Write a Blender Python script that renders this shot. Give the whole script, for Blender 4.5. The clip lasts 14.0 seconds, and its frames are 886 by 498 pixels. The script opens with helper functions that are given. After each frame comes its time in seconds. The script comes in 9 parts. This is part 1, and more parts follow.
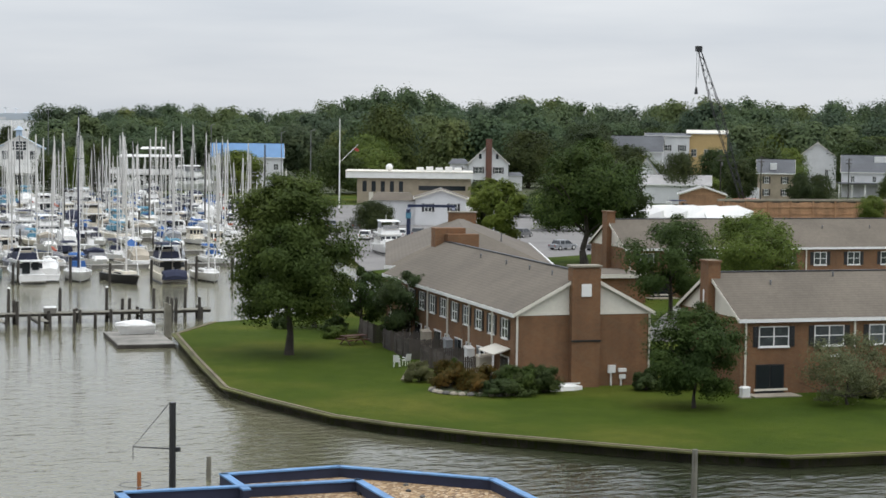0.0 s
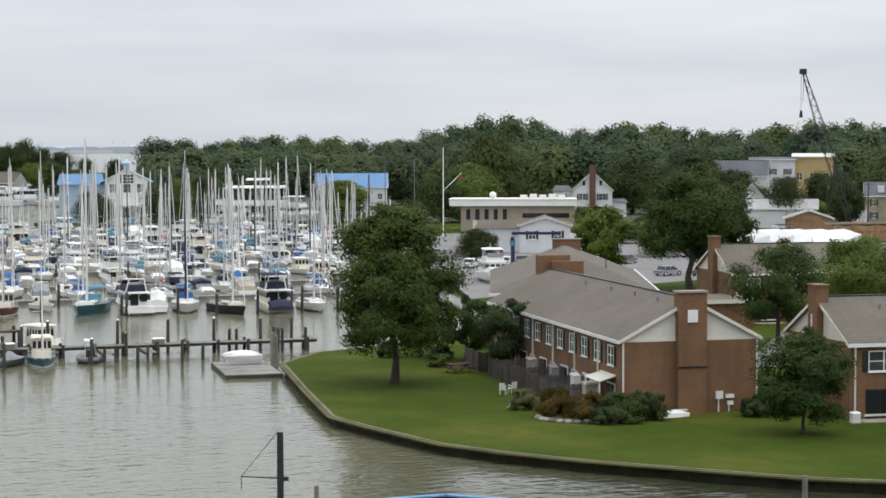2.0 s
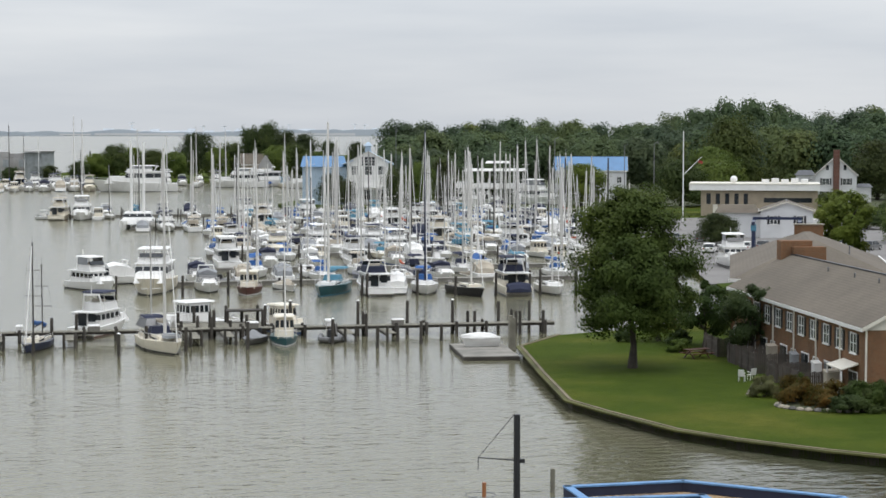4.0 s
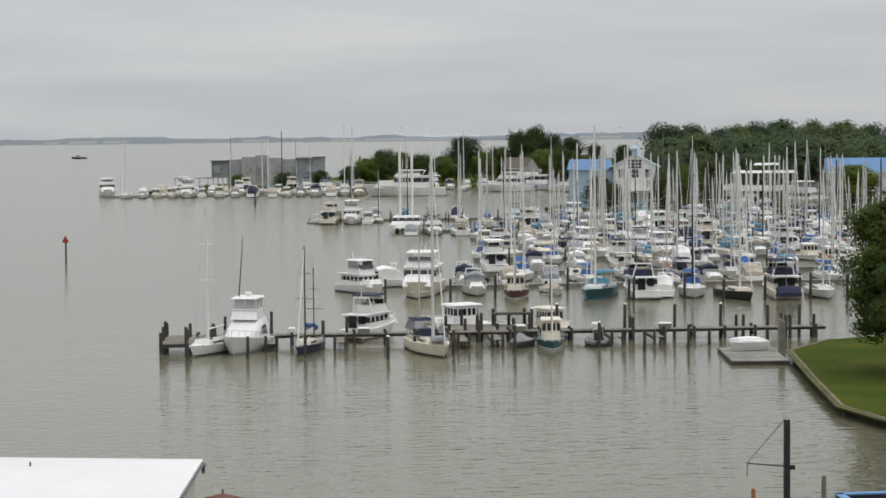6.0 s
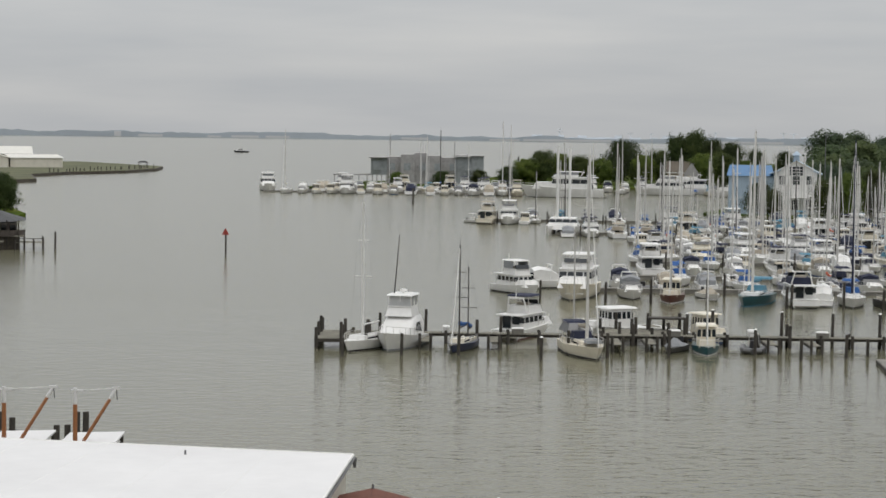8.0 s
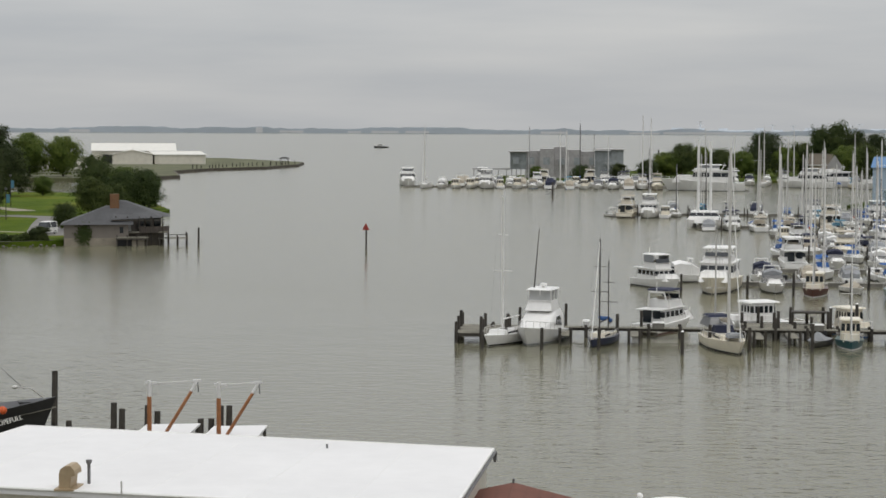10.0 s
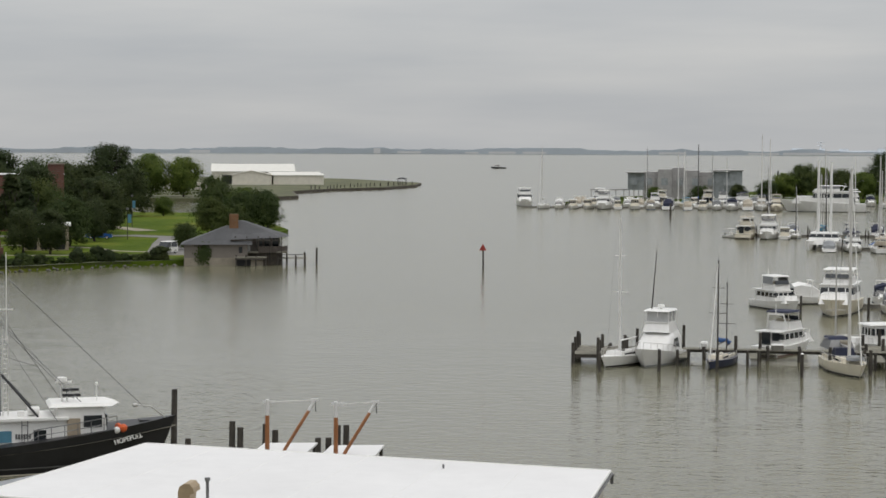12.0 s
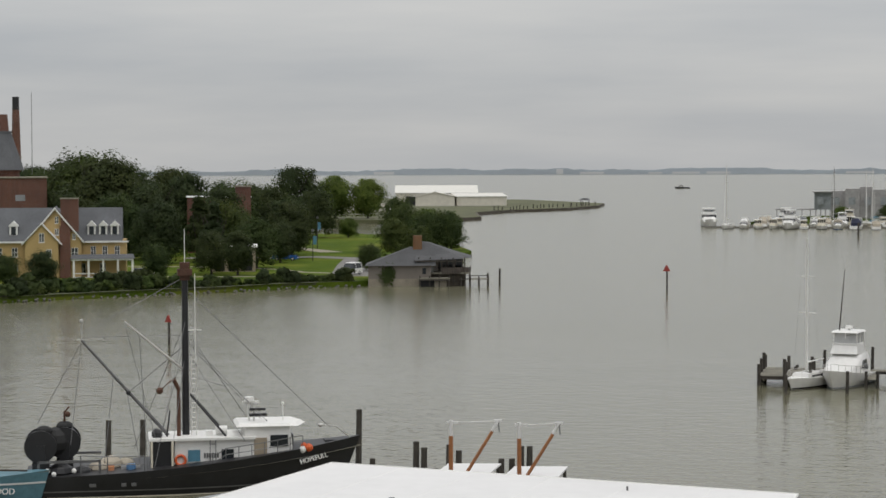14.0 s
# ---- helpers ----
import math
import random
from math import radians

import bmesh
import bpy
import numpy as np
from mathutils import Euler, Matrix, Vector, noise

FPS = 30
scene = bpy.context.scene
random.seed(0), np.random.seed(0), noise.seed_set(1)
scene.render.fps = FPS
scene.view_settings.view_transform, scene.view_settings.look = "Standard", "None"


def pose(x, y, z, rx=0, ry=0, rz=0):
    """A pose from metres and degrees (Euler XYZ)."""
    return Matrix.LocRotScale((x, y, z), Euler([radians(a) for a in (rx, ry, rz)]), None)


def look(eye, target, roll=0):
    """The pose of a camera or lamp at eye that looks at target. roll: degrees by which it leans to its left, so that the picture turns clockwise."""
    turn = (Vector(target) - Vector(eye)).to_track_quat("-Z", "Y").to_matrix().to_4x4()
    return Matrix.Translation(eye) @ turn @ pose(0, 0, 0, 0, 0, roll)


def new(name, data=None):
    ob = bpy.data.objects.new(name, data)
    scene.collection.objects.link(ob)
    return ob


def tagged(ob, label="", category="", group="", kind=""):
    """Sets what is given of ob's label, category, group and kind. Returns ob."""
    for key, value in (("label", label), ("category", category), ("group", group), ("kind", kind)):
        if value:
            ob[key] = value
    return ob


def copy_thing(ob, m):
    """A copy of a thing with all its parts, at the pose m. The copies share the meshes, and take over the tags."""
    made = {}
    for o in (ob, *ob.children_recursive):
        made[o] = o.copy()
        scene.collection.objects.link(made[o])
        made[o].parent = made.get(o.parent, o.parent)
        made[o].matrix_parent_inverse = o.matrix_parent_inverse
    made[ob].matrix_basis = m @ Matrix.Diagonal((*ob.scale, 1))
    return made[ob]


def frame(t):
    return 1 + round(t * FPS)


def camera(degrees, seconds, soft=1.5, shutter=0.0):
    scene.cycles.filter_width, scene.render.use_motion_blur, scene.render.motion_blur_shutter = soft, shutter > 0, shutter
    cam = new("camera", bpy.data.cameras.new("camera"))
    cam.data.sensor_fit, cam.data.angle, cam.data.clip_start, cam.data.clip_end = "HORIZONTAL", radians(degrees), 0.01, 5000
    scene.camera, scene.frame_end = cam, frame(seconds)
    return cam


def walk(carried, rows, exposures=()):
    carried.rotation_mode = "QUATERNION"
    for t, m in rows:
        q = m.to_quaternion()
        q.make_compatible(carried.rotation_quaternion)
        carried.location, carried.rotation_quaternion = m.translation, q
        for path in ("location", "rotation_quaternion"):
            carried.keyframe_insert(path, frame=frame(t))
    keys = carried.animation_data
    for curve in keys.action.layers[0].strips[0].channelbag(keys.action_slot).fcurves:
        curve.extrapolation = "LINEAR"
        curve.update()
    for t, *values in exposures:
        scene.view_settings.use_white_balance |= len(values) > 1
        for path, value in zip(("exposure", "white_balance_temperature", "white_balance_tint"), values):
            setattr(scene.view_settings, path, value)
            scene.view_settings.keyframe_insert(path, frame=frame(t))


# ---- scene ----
EYE = Vector((0.0, 0.0, 20.0))
cam = camera(25.785, 14.0, soft=1.6)
# seconds, heading, tilt and lean in degrees
TURNS = [
    (0, 21.750, -3.929, 0.734), (0.5, 22.503, -3.750, 0.679), (1, 21.564, -3.335, 0.176),
    (1.5, 20.469, -3.142, -0.003), (2, 18.651, -3.122, -0.135), (2.5, 16.895, -3.042, -0.072),
    (4.8, 8.909, -3.919, -0.080), (5, 8.224, -3.961, -0.117), (5.5, 5.597, -3.852, -0.471),
    (6, 3.696, -3.471, -0.580), (6.5, 2.590, -3.399, -0.019), (7, 1.184, -3.470, 0.132),
    (7.5, -0.000, -3.437, 0.452), (9.8, -4.499, -3.680, 0.371), (10, -5.069, -3.665, 0.249),
    (10.5, -6.071, -3.526, 0.321), (11, -6.930, -3.501, 0.108), (11.5, -8.106, -3.423, 0.130),
    (12, -8.538, -3.069, 0.222), (12.5, -9.548, -2.871, 0.089), (13, -10.865, -2.798, -0.145),
    (13.5, -12.687, -2.634, -0.195), (14, -13.957, -2.453, -0.169),
]


def heading(yaw, tilt):
    y, p = radians(yaw), radians(tilt)
    return EYE + 100 * Vector((math.sin(y) * math.cos(p), math.cos(y) * math.cos(p), math.sin(p)))


walk(cam, [(t, look(EYE, heading(yaw, tilt), lean)) for t, yaw, tilt, lean in TURNS], exposures=[(0.0, 0.14, 6300, 10), (1.0, 0.23, 6280, 10), (2.5, 0.12, 6280, 10), (5.0, 0.0, 6400, 10), (6.0, -0.22, 6520, 10), (7.5, -0.35, 6620, 10), (11.0, -0.36, 6620, 10), (14.0, -0.4, 6680, 10)])

# ---- sky and sun: high overcast ----
world = bpy.data.worlds.new("overcast_sky")
scene.world = world
world.use_nodes = True
wn, wl = world.node_tree.nodes, world.node_tree.links
wn.clear()
w_out = wn.new("ShaderNodeOutputWorld")
w_bg = wn.new("ShaderNodeBackground")
w_sky = wn.new("ShaderNodeTexSky")
w_sky.sky_type, w_sky.sun_disc = "NISHITA", False
w_sky.sun_elevation, w_sky.sun_rotation = radians(48), radians(120)
w_co = wn.new("ShaderNodeTexCoord")
w_map = wn.new("ShaderNodeMapping")
w_map.inputs["Scale"].default_value = (2.2, 2.2, 17.0)
w_noise = wn.new("ShaderNodeTexNoise")
w_noise.inputs["Scale"].default_value, w_noise.inputs["Detail"].default_value = 1.6, 5.0
w_noise.inputs["Roughness"].default_value = 0.5
w_ramp = wn.new("ShaderNodeValToRGB")
w_ramp.color_ramp.elements[0].position, w_ramp.color_ramp.elements[0].color = 0.32, (5.15, 5.45, 5.85, 1)
w_ramp.color_ramp.elements[1].position, w_ramp.color_ramp.elements[1].color = 0.72, (6.95, 7.05, 7.12, 1)
w_mix = wn.new("ShaderNodeMix")
w_mix.data_type, w_mix.inputs["Factor"].default_value = "RGBA", 0.94
wl.new(w_co.outputs["Generated"], w_map.inputs["Vector"])
wl.new(w_map.outputs["Vector"], w_noise.inputs["Vector"])
wl.new(w_noise.outputs["Fac"], w_ramp.inputs["Fac"])
wl.new(w_sky.outputs["Color"], w_mix.inputs["A"])
wl.new(w_ramp.outputs["Color"], w_mix.inputs["B"])
w_sep = wn.new("ShaderNodeSeparateXYZ")
w_up = wn.new("ShaderNodeMapRange")
for k, v in (("From Min", 0.0), ("From Max", 1.0), ("To Min", 1.0), ("To Max", 2.5)):
    w_up.inputs[k].default_value = v
w_lift = wn.new("ShaderNodeVectorMath")
w_lift.operation = "SCALE"
wl.new(w_co.outputs["Generated"], w_sep.inputs[0])
wl.new(w_sep.outputs["Z"], w_up.inputs["Value"])
wl.new(w_mix.outputs["Result"], w_lift.inputs[0])
wl.new(w_up.outputs[0], w_lift.inputs["Scale"])
wl.new(w_lift.outputs["Vector"], w_bg.inputs["Color"])
w_bg.inputs["Strength"].default_value = 0.1
wl.new(w_bg.outputs["Background"], w_out.inputs["Surface"])

sun = new("sun", bpy.data.lights.new("sun", "SUN"))
sun.data.energy, sun.data.angle, sun.data.color = 1.2, radians(40), (1.0, 0.97, 0.93)
sun.matrix_world = look((0, 0, 300), (-60, 80, 0))

# ---- materials ----
def nodes_of(name):
    m = bpy.data.materials.new(name)
    m.use_nodes = True
    t = m.node_tree
    return m, t.nodes, t.links, t.nodes["Principled BSDF"]


def noise_node(n, l, src, scale, detail=4.0, rough=0.55):
    k = n.new("ShaderNodeTexNoise")
    k.inputs["Scale"].default_value, k.inputs["Detail"].default_value, k.inputs["Roughness"].default_value = scale, detail, rough
    l.new(src, k.inputs["Vector"])
    return k.outputs["Fac"]


def ramp_node(n, l, src, stops):
    r = n.new("ShaderNodeValToRGB")
    els = r.color_ramp.elements
    while len(els) < len(stops):
        els.new(0.5)
    for e, (p, c) in zip(els, stops):
        e.position, e.color = p, (*c, 1)
    l.new(src, r.inputs["Fac"])
    return r.outputs["Color"]


def mix_node(n, l, a, b, fac, mode="MIX"):
    k = n.new("ShaderNodeMix")
    k.data_type, k.blend_type = "RGBA", mode
    for slot, v in (("A", a), ("B", b), ("Factor", fac)):
        if isinstance(v, (int, float)):
            k.inputs[slot].default_value = v
        elif isinstance(v, tuple):
            k.inputs[slot].default_value = (*v, 1)
        else:
            l.new(v, k.inputs[slot])
    return k.outputs["Result"]


def bump_node(n, l, height, strength, distance, bsdf):
    b = n.new("ShaderNodeBump")
    b.inputs["Strength"].default_value, b.inputs["Distance"].default_value = strength, distance
    l.new(height, b.inputs["Height"])
    l.new(b.outputs["Normal"], bsdf.inputs["Normal"])


def shade(c, k):
    return tuple(min(1.0, v * k) for v in c)


def plain(name, base, rough=0.6, metal=0.0, var=0.18, grain=6.0, blotch=0.5, bump=0.15, rnd=0.0):
    """A surface with blotches, grain and fine relief; rnd: how much alike pieces differ."""
    m, n, l, p = nodes_of(name)
    co = n.new("ShaderNodeTexCoord").outputs["Object"]
    big, fine = noise_node(n, l, co, blotch, 5), noise_node(n, l, co, grain, 6, 0.65)
    c = ramp_node(n, l, big, [(0.3, shade(base, 1 - var)), (0.55, base), (0.8, shade(base, 1 + var * 0.7))])
    c = mix_node(n, l, c, ramp_node(n, l, fine, [(0.3, (0.62, 0.62, 0.62)), (0.7, (1, 1, 1))]), min(1.0, var * 2.2), "MULTIPLY")
    if rnd:
        k = n.new("ShaderNodeObjectInfo").outputs["Random"]
        c = mix_node(n, l, c, ramp_node(n, l, k, [(0.0, (1 - rnd,) * 3), (1.0, (1, 1, 1))]), 1.0, "MULTIPLY")
    l.new(c, p.inputs["Base Color"])
    p.inputs["Roughness"].default_value, p.inputs["Metallic"].default_value = rough, metal
    if bump:
        bump_node(n, l, fine, bump, 0.02, p)
    return m


def brick_mat(name, a, b, mortar):
    m, n, l, p = nodes_of(name)
    co = n.new("ShaderNodeTexCoord").outputs["Object"]
    sep, com, add = n.new("ShaderNodeSeparateXYZ"), n.new("ShaderNodeCombineXYZ"), n.new("ShaderNodeMath")
    l.new(co, sep.inputs[0])
    l.new(sep.outputs["X"], add.inputs[0])
    l.new(sep.outputs["Y"], add.inputs[1])
    l.new(add.outputs[0], com.inputs["X"])
    l.new(sep.outputs["Z"], com.inputs["Y"])
    t = n.new("ShaderNodeTexBrick")
    for k, v in (("Scale", 1.0), ("Mortar Size", 0.009), ("Brick Width", 0.215), ("Row Height", 0.075), ("Bias", -0.1)):
        t.inputs[k].default_value = v
    for k, v in (("Color1", a), ("Color2", b), ("Mortar", mortar)):
        t.inputs[k].default_value = (*v, 1)
    l.new(com.outputs[0], t.inputs["Vector"])
    big = noise_node(n, l, co, 0.35, 6)
    streak = n.new("ShaderNodeMapping")
    streak.inputs["Scale"].default_value = (1.2, 1.2, 0.15)
    l.new(co, streak.inputs["Vector"])
    run = noise_node(n, l, streak.outputs["Vector"], 1.0, 5)
    c = mix_node(n, l, t.outputs["Color"], ramp_node(n, l, big, [(0.3, (0.72, 0.72, 0.74)), (0.7, (1.1, 1.05, 1.0))]), 0.8, "MULTIPLY")
    c = mix_node(n, l, c, ramp_node(n, l, run, [(0.35, (0.75, 0.74, 0.74)), (0.6, (1, 1, 1))]), 0.6, "MULTIPLY")
    l.new(c, p.inputs["Base Color"])
    p.inputs["Roughness"].default_value = 0.9
    bump_node(n, l, t.outputs["Fac"], -0.4, 0.01, p)
    return m


def shingle_mat(name, base):
    m, n, l, p = nodes_of(name)
    co = n.new("ShaderNodeTexCoord").outputs["Object"]
    w = n.new("ShaderNodeTexWave")
    w.bands_direction = "Z"
    w.inputs["Scale"].default_value, w.inputs["Distortion"].default_value = 2.2, 0.6
    l.new(co, w.inputs["Vector"])
    big, mid, fine = noise_node(n, l, co, 0.25, 6), noise_node(n, l, co, 2.5, 3), noise_node(n, l, co, 14, 3)
    c = ramp_node(n, l, big, [(0.3, shade(base, 0.82)), (0.7, shade(base, 1.12))])
    c = mix_node(n, l, c, ramp_node(n, l, fine, [(0.3, (0.7, 0.7, 0.7)), (0.7, (1.05, 1.05, 1.05))]), 0.7, "MULTIPLY")
    c = mix_node(n, l, c, ramp_node(n, l, w.outputs["Fac"], [(0.0, (0.8, 0.8, 0.8)), (0.25, (1, 1, 1))]), 0.5, "MULTIPLY")
    c = mix_node(n, l, c, ramp_node(n, l, mid, [(0.35, (0.85, 0.84, 0.83)), (0.65, (1, 1, 1))]), 0.7, "MULTIPLY")
    l.new(c, p.inputs["Base Color"])
    p.inputs["Roughness"].default_value = 0.92
    bump_node(n, l, w.outputs["Fac"], 0.3, 0.02, p)
    return m


def siding_mat(name, base, pitch=0.12):
    """Lapped boards."""
    m, n, l, p = nodes_of(name)
    co = n.new("ShaderNodeTexCoord").outputs["Object"]
    w = n.new("ShaderNodeTexWave")
    w.wave_profile, w.bands_direction = "SAW", "Z"
    w.inputs["Scale"].default_value = 0.314 / pitch
    l.new(co, w.inputs["Vector"])
    big = noise_node(n, l, co, 0.4, 6)
    c = ramp_node(n, l, big, [(0.3, shade(base, 0.86)), (0.7, base)])
    c = mix_node(n, l, c, ramp_node(n, l, w.outputs["Fac"], [(0.0, (0.7, 0.7, 0.7)), (0.12, (1, 1, 1))]), 0.6, "MULTIPLY")
    l.new(c, p.inputs["Base Color"])
    p.inputs["Roughness"].default_value = 0.65
    bump_node(n, l, w.outputs["Fac"], 0.3, 0.015, p)
    return m


def leaf_mat(name, a, b, light):
    m, n, l, p = nodes_of(name)
    isl = n.new("ShaderNodeNewGeometry").outputs["Random Per Island"]
    co = n.new("ShaderNodeTexCoord").outputs["Object"]
    big = noise_node(n, l, co, 0.35, 3)
    c = ramp_node(n, l, isl, [(0.0, a), (0.7, b), (1.0, shade(b, 1.18))])
    c = mix_node(n, l, c, light, ramp_node(n, l, noise_node(n, l, co, 0.16, 2), [(0.45, (0, 0, 0)), (0.75, (1, 1, 1))]))
    c = mix_node(n, l, c, ramp_node(n, l, big, [(0.3, (0.65, 0.7, 0.7)), (0.7, (1.15, 1.1, 0.95))]), 0.8, "MULTIPLY")
    k = n.new("ShaderNodeObjectInfo").outputs["Random"]
    c = mix_node(n, l, c, ramp_node(n, l, k, [(0.0, (0.75, 0.82, 0.85)), (0.5, (1, 1, 1)), (1.0, (1.2, 1.08, 0.9))]), 0.8, "MULTIPLY")
    l.new(c, p.inputs["Base Color"])
    p.inputs["Roughness"].default_value = 0.6
    p.inputs["Specular IOR Level"].default_value = 0.12
    glow = n.new("ShaderNodeBsdfTranslucent")
    l.new(c, glow.inputs["Color"])
    both = n.new("ShaderNodeMixShader")
    both.inputs["Fac"].default_value = 0.4
    l.new(p.outputs["BSDF"], both.inputs[1])
    l.new(glow.outputs["BSDF"], both.inputs[2])
    l.new(both.outputs["Shader"], n["Material Output"].inputs["Surface"])
    return m


def water_mat():
    """Silty harbour water: short ripples over a slow swell, calmer in patches."""
    m, n, l, p = nodes_of("harbour_water")
    co = n.new("ShaderNodeTexCoord").outputs["Object"]
    mp = n.new("ShaderNodeMapping")
    mp.inputs["Rotation"].default_value, mp.inputs["Scale"].default_value = (0, 0, radians(-20)), (0.55, 1.0, 1.0)
    l.new(co, mp.inputs["Vector"])
    ripple = noise_node(n, l, mp.outputs["Vector"], 1.15, 3, 0.5)
    swell = noise_node(n, l, mp.outputs["Vector"], 0.1, 3, 0.5)
    calm = noise_node(n, l, co, 0.012, 4, 0.55)
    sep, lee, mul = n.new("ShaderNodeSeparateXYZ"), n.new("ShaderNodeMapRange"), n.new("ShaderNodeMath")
    l.new(co, sep.inputs[0])
    h = n.new("ShaderNodeMath")
    h.operation = "MULTIPLY_ADD"
    l.new(swell, h.inputs[0])
    h.inputs[1].default_value = 1.4
    l.new(ripple, h.inputs[2])
    b = n.new("ShaderNodeBump")
    b.inputs["Distance"].default_value = 0.145
    st = n.new("ShaderNodeMapRange")
    l.new(calm, st.inputs["Value"])
    for k, v in (("From Min", 0.35), ("From Max", 0.65), ("To Min", 0.55), ("To Max", 1.0)):
        st.inputs[k].default_value = v
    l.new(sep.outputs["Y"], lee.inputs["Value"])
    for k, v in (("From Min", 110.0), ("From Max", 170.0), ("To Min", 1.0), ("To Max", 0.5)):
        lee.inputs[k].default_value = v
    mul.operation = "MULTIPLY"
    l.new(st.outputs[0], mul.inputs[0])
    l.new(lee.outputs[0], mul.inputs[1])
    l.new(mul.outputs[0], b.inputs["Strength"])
    l.new(h.outputs[0], b.inputs["Height"])
    l.new(b.outputs["Normal"], p.inputs["Normal"])
    bank_side, creek = n.new("ShaderNodeMath"), n.new("ShaderNodeMapRange")
    bank_side.operation = "MULTIPLY_ADD"
    l.new(sep.outputs["Y"], bank_side.inputs[0])
    bank_side.inputs[1].default_value = -0.55
    l.new(sep.outputs["X"], bank_side.inputs[2])
    l.new(bank_side.outputs[0], creek.inputs["Value"])
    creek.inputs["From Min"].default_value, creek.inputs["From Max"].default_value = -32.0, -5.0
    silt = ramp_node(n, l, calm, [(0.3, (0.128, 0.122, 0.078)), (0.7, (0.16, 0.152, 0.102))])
    # towards the lawn the bank's dark reflection is painted into the base colour
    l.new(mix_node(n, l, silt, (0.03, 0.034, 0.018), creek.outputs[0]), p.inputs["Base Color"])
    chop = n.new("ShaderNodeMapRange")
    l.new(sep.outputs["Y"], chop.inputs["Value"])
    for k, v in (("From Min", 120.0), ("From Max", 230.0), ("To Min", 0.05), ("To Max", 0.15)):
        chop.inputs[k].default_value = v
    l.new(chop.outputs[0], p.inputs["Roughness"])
    p.inputs["IOR"].default_value = 1.333
    return m


def grass_mat(name="lawn_grass", k=1.0):
    m, n, l, p = nodes_of(name)
    co = n.new("ShaderNodeTexCoord").outputs["Object"]
    big, mid, fine = noise_node(n, l, co, 0.06, 5), noise_node(n, l, co, 0.6, 5, 0.65), noise_node(n, l, co, 9, 4, 0.7)
    c = ramp_node(n, l, big, [(0.32, shade((0.038, 0.062, 0.007), k)), (0.5, shade((0.058, 0.084, 0.01), k)), (0.68, shade((0.105, 0.112, 0.02), k))])
    c = mix_node(n, l, c, ramp_node(n, l, mid, [(0.3, (0.7, 0.75, 0.7)), (0.7, (1.1, 1.05, 1.0))]), 0.8, "MULTIPLY")
    c = mix_node(n, l, c, ramp_node(n, l, fine, [(0.3, (0.55, 0.6, 0.5)), (0.7, (1.1, 1.1, 1.0))]), 0.8, "MULTIPLY")
    l.new(c, p.inputs["Base Color"])
    p.inputs["Roughness"].default_value = 1.0
    p.inputs["Specular IOR Level"].default_value = 0.08
    bump_node(n, l, fine, 0.8, 0.08, p)
    return m


def gravel_mat():
    """Loose brown roof gravel, stone by stone."""
    m, n, l, p = nodes_of("tan_roof_gravel")
    co = n.new("ShaderNodeTexCoord").outputs["Object"]
    v = n.new("ShaderNodeTexVoronoi")
    v.inputs["Scale"].default_value = 7.5
    l.new(co, v.inputs["Vector"])
    g = n.new("ShaderNodeSeparateColor")
    l.new(v.outputs["Color"], g.inputs[0])
    c = ramp_node(n, l, g.outputs[0], [(0.0, (0.09, 0.055, 0.03)), (0.35, (0.24, 0.15, 0.075)), (0.7, (0.36, 0.25, 0.13)), (1.0, (0.55, 0.45, 0.32))])
    c = mix_node(n, l, c, ramp_node(n, l, noise_node(n, l, co, 0.7, 5), [(0.3, (0.7, 0.68, 0.65)), (0.7, (1.05, 1.0, 0.95))]), 0.8, "MULTIPLY")
    l.new(c, p.inputs["Base Color"])
    p.inputs["Roughness"].default_value = 0.95
    bump_node(n, l, v.outputs["Distance"], 0.8, 0.05, p)
    return m


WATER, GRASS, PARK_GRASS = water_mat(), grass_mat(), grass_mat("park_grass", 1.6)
BRICK = brick_mat("red_brown_brick", (0.215, 0.1, 0.042), (0.155, 0.073, 0.032), (0.19, 0.14, 0.085))
BRICK_OLD = brick_mat("dark_red_brick", (0.17, 0.07, 0.046), (0.125, 0.052, 0.036), (0.17, 0.12, 0.1))
SHINGLE = shingle_mat("grey_brown_shingles", (0.15, 0.127, 0.098))
DARK_SHINGLE = shingle_mat("dark_grey_shingles", (0.095, 0.096, 0.1))
SLATE = shingle_mat("blue_grey_shingles", (0.13, 0.135, 0.145))
WHITE = plain("white_paint", (0.78, 0.77, 0.74), 0.5, var=0.08, grain=3, bump=0.05)
GEL = plain("white_gelcoat", (0.84, 0.83, 0.8), 0.3, var=0.1, grain=1.5, blotch=0.4, bump=0.0, rnd=0.1)
CREAM = plain("cream_gelcoat", (0.76, 0.7, 0.57), 0.35, var=0.1, grain=1.5, bump=0.0)
TRIM = plain("ivory_trim_paint", (0.68, 0.64, 0.55), 0.55, var=0.1, grain=4, bump=0.05)
GLASS = plain("dark_window_glass", (0.02, 0.024, 0.028), 0.08, var=0.1, bump=0.0)
# paler base colour holds both the curtains and sky reflected in the panes
HOUSE_GLASS = plain("sky_and_curtain_glass", (0.11, 0.125, 0.125), 0.12, var=0.5, grain=1.5, blotch=0.9, bump=0.0, rnd=0.6)
NAVY = plain("navy_gelcoat", (0.02, 0.03, 0.075), 0.3, var=0.2, bump=0.0)
TEAL = plain("teal_gelcoat", (0.015, 0.09, 0.11), 0.3, var=0.2, bump=0.0)
BLACK = plain("black_paint", (0.018, 0.018, 0.02), 0.45, var=0.3, grain=2, bump=0.05)
OXBLOOD = plain("dark_red_hull_paint", (0.1, 0.03, 0.022), 0.4, var=0.25, bump=0.0)
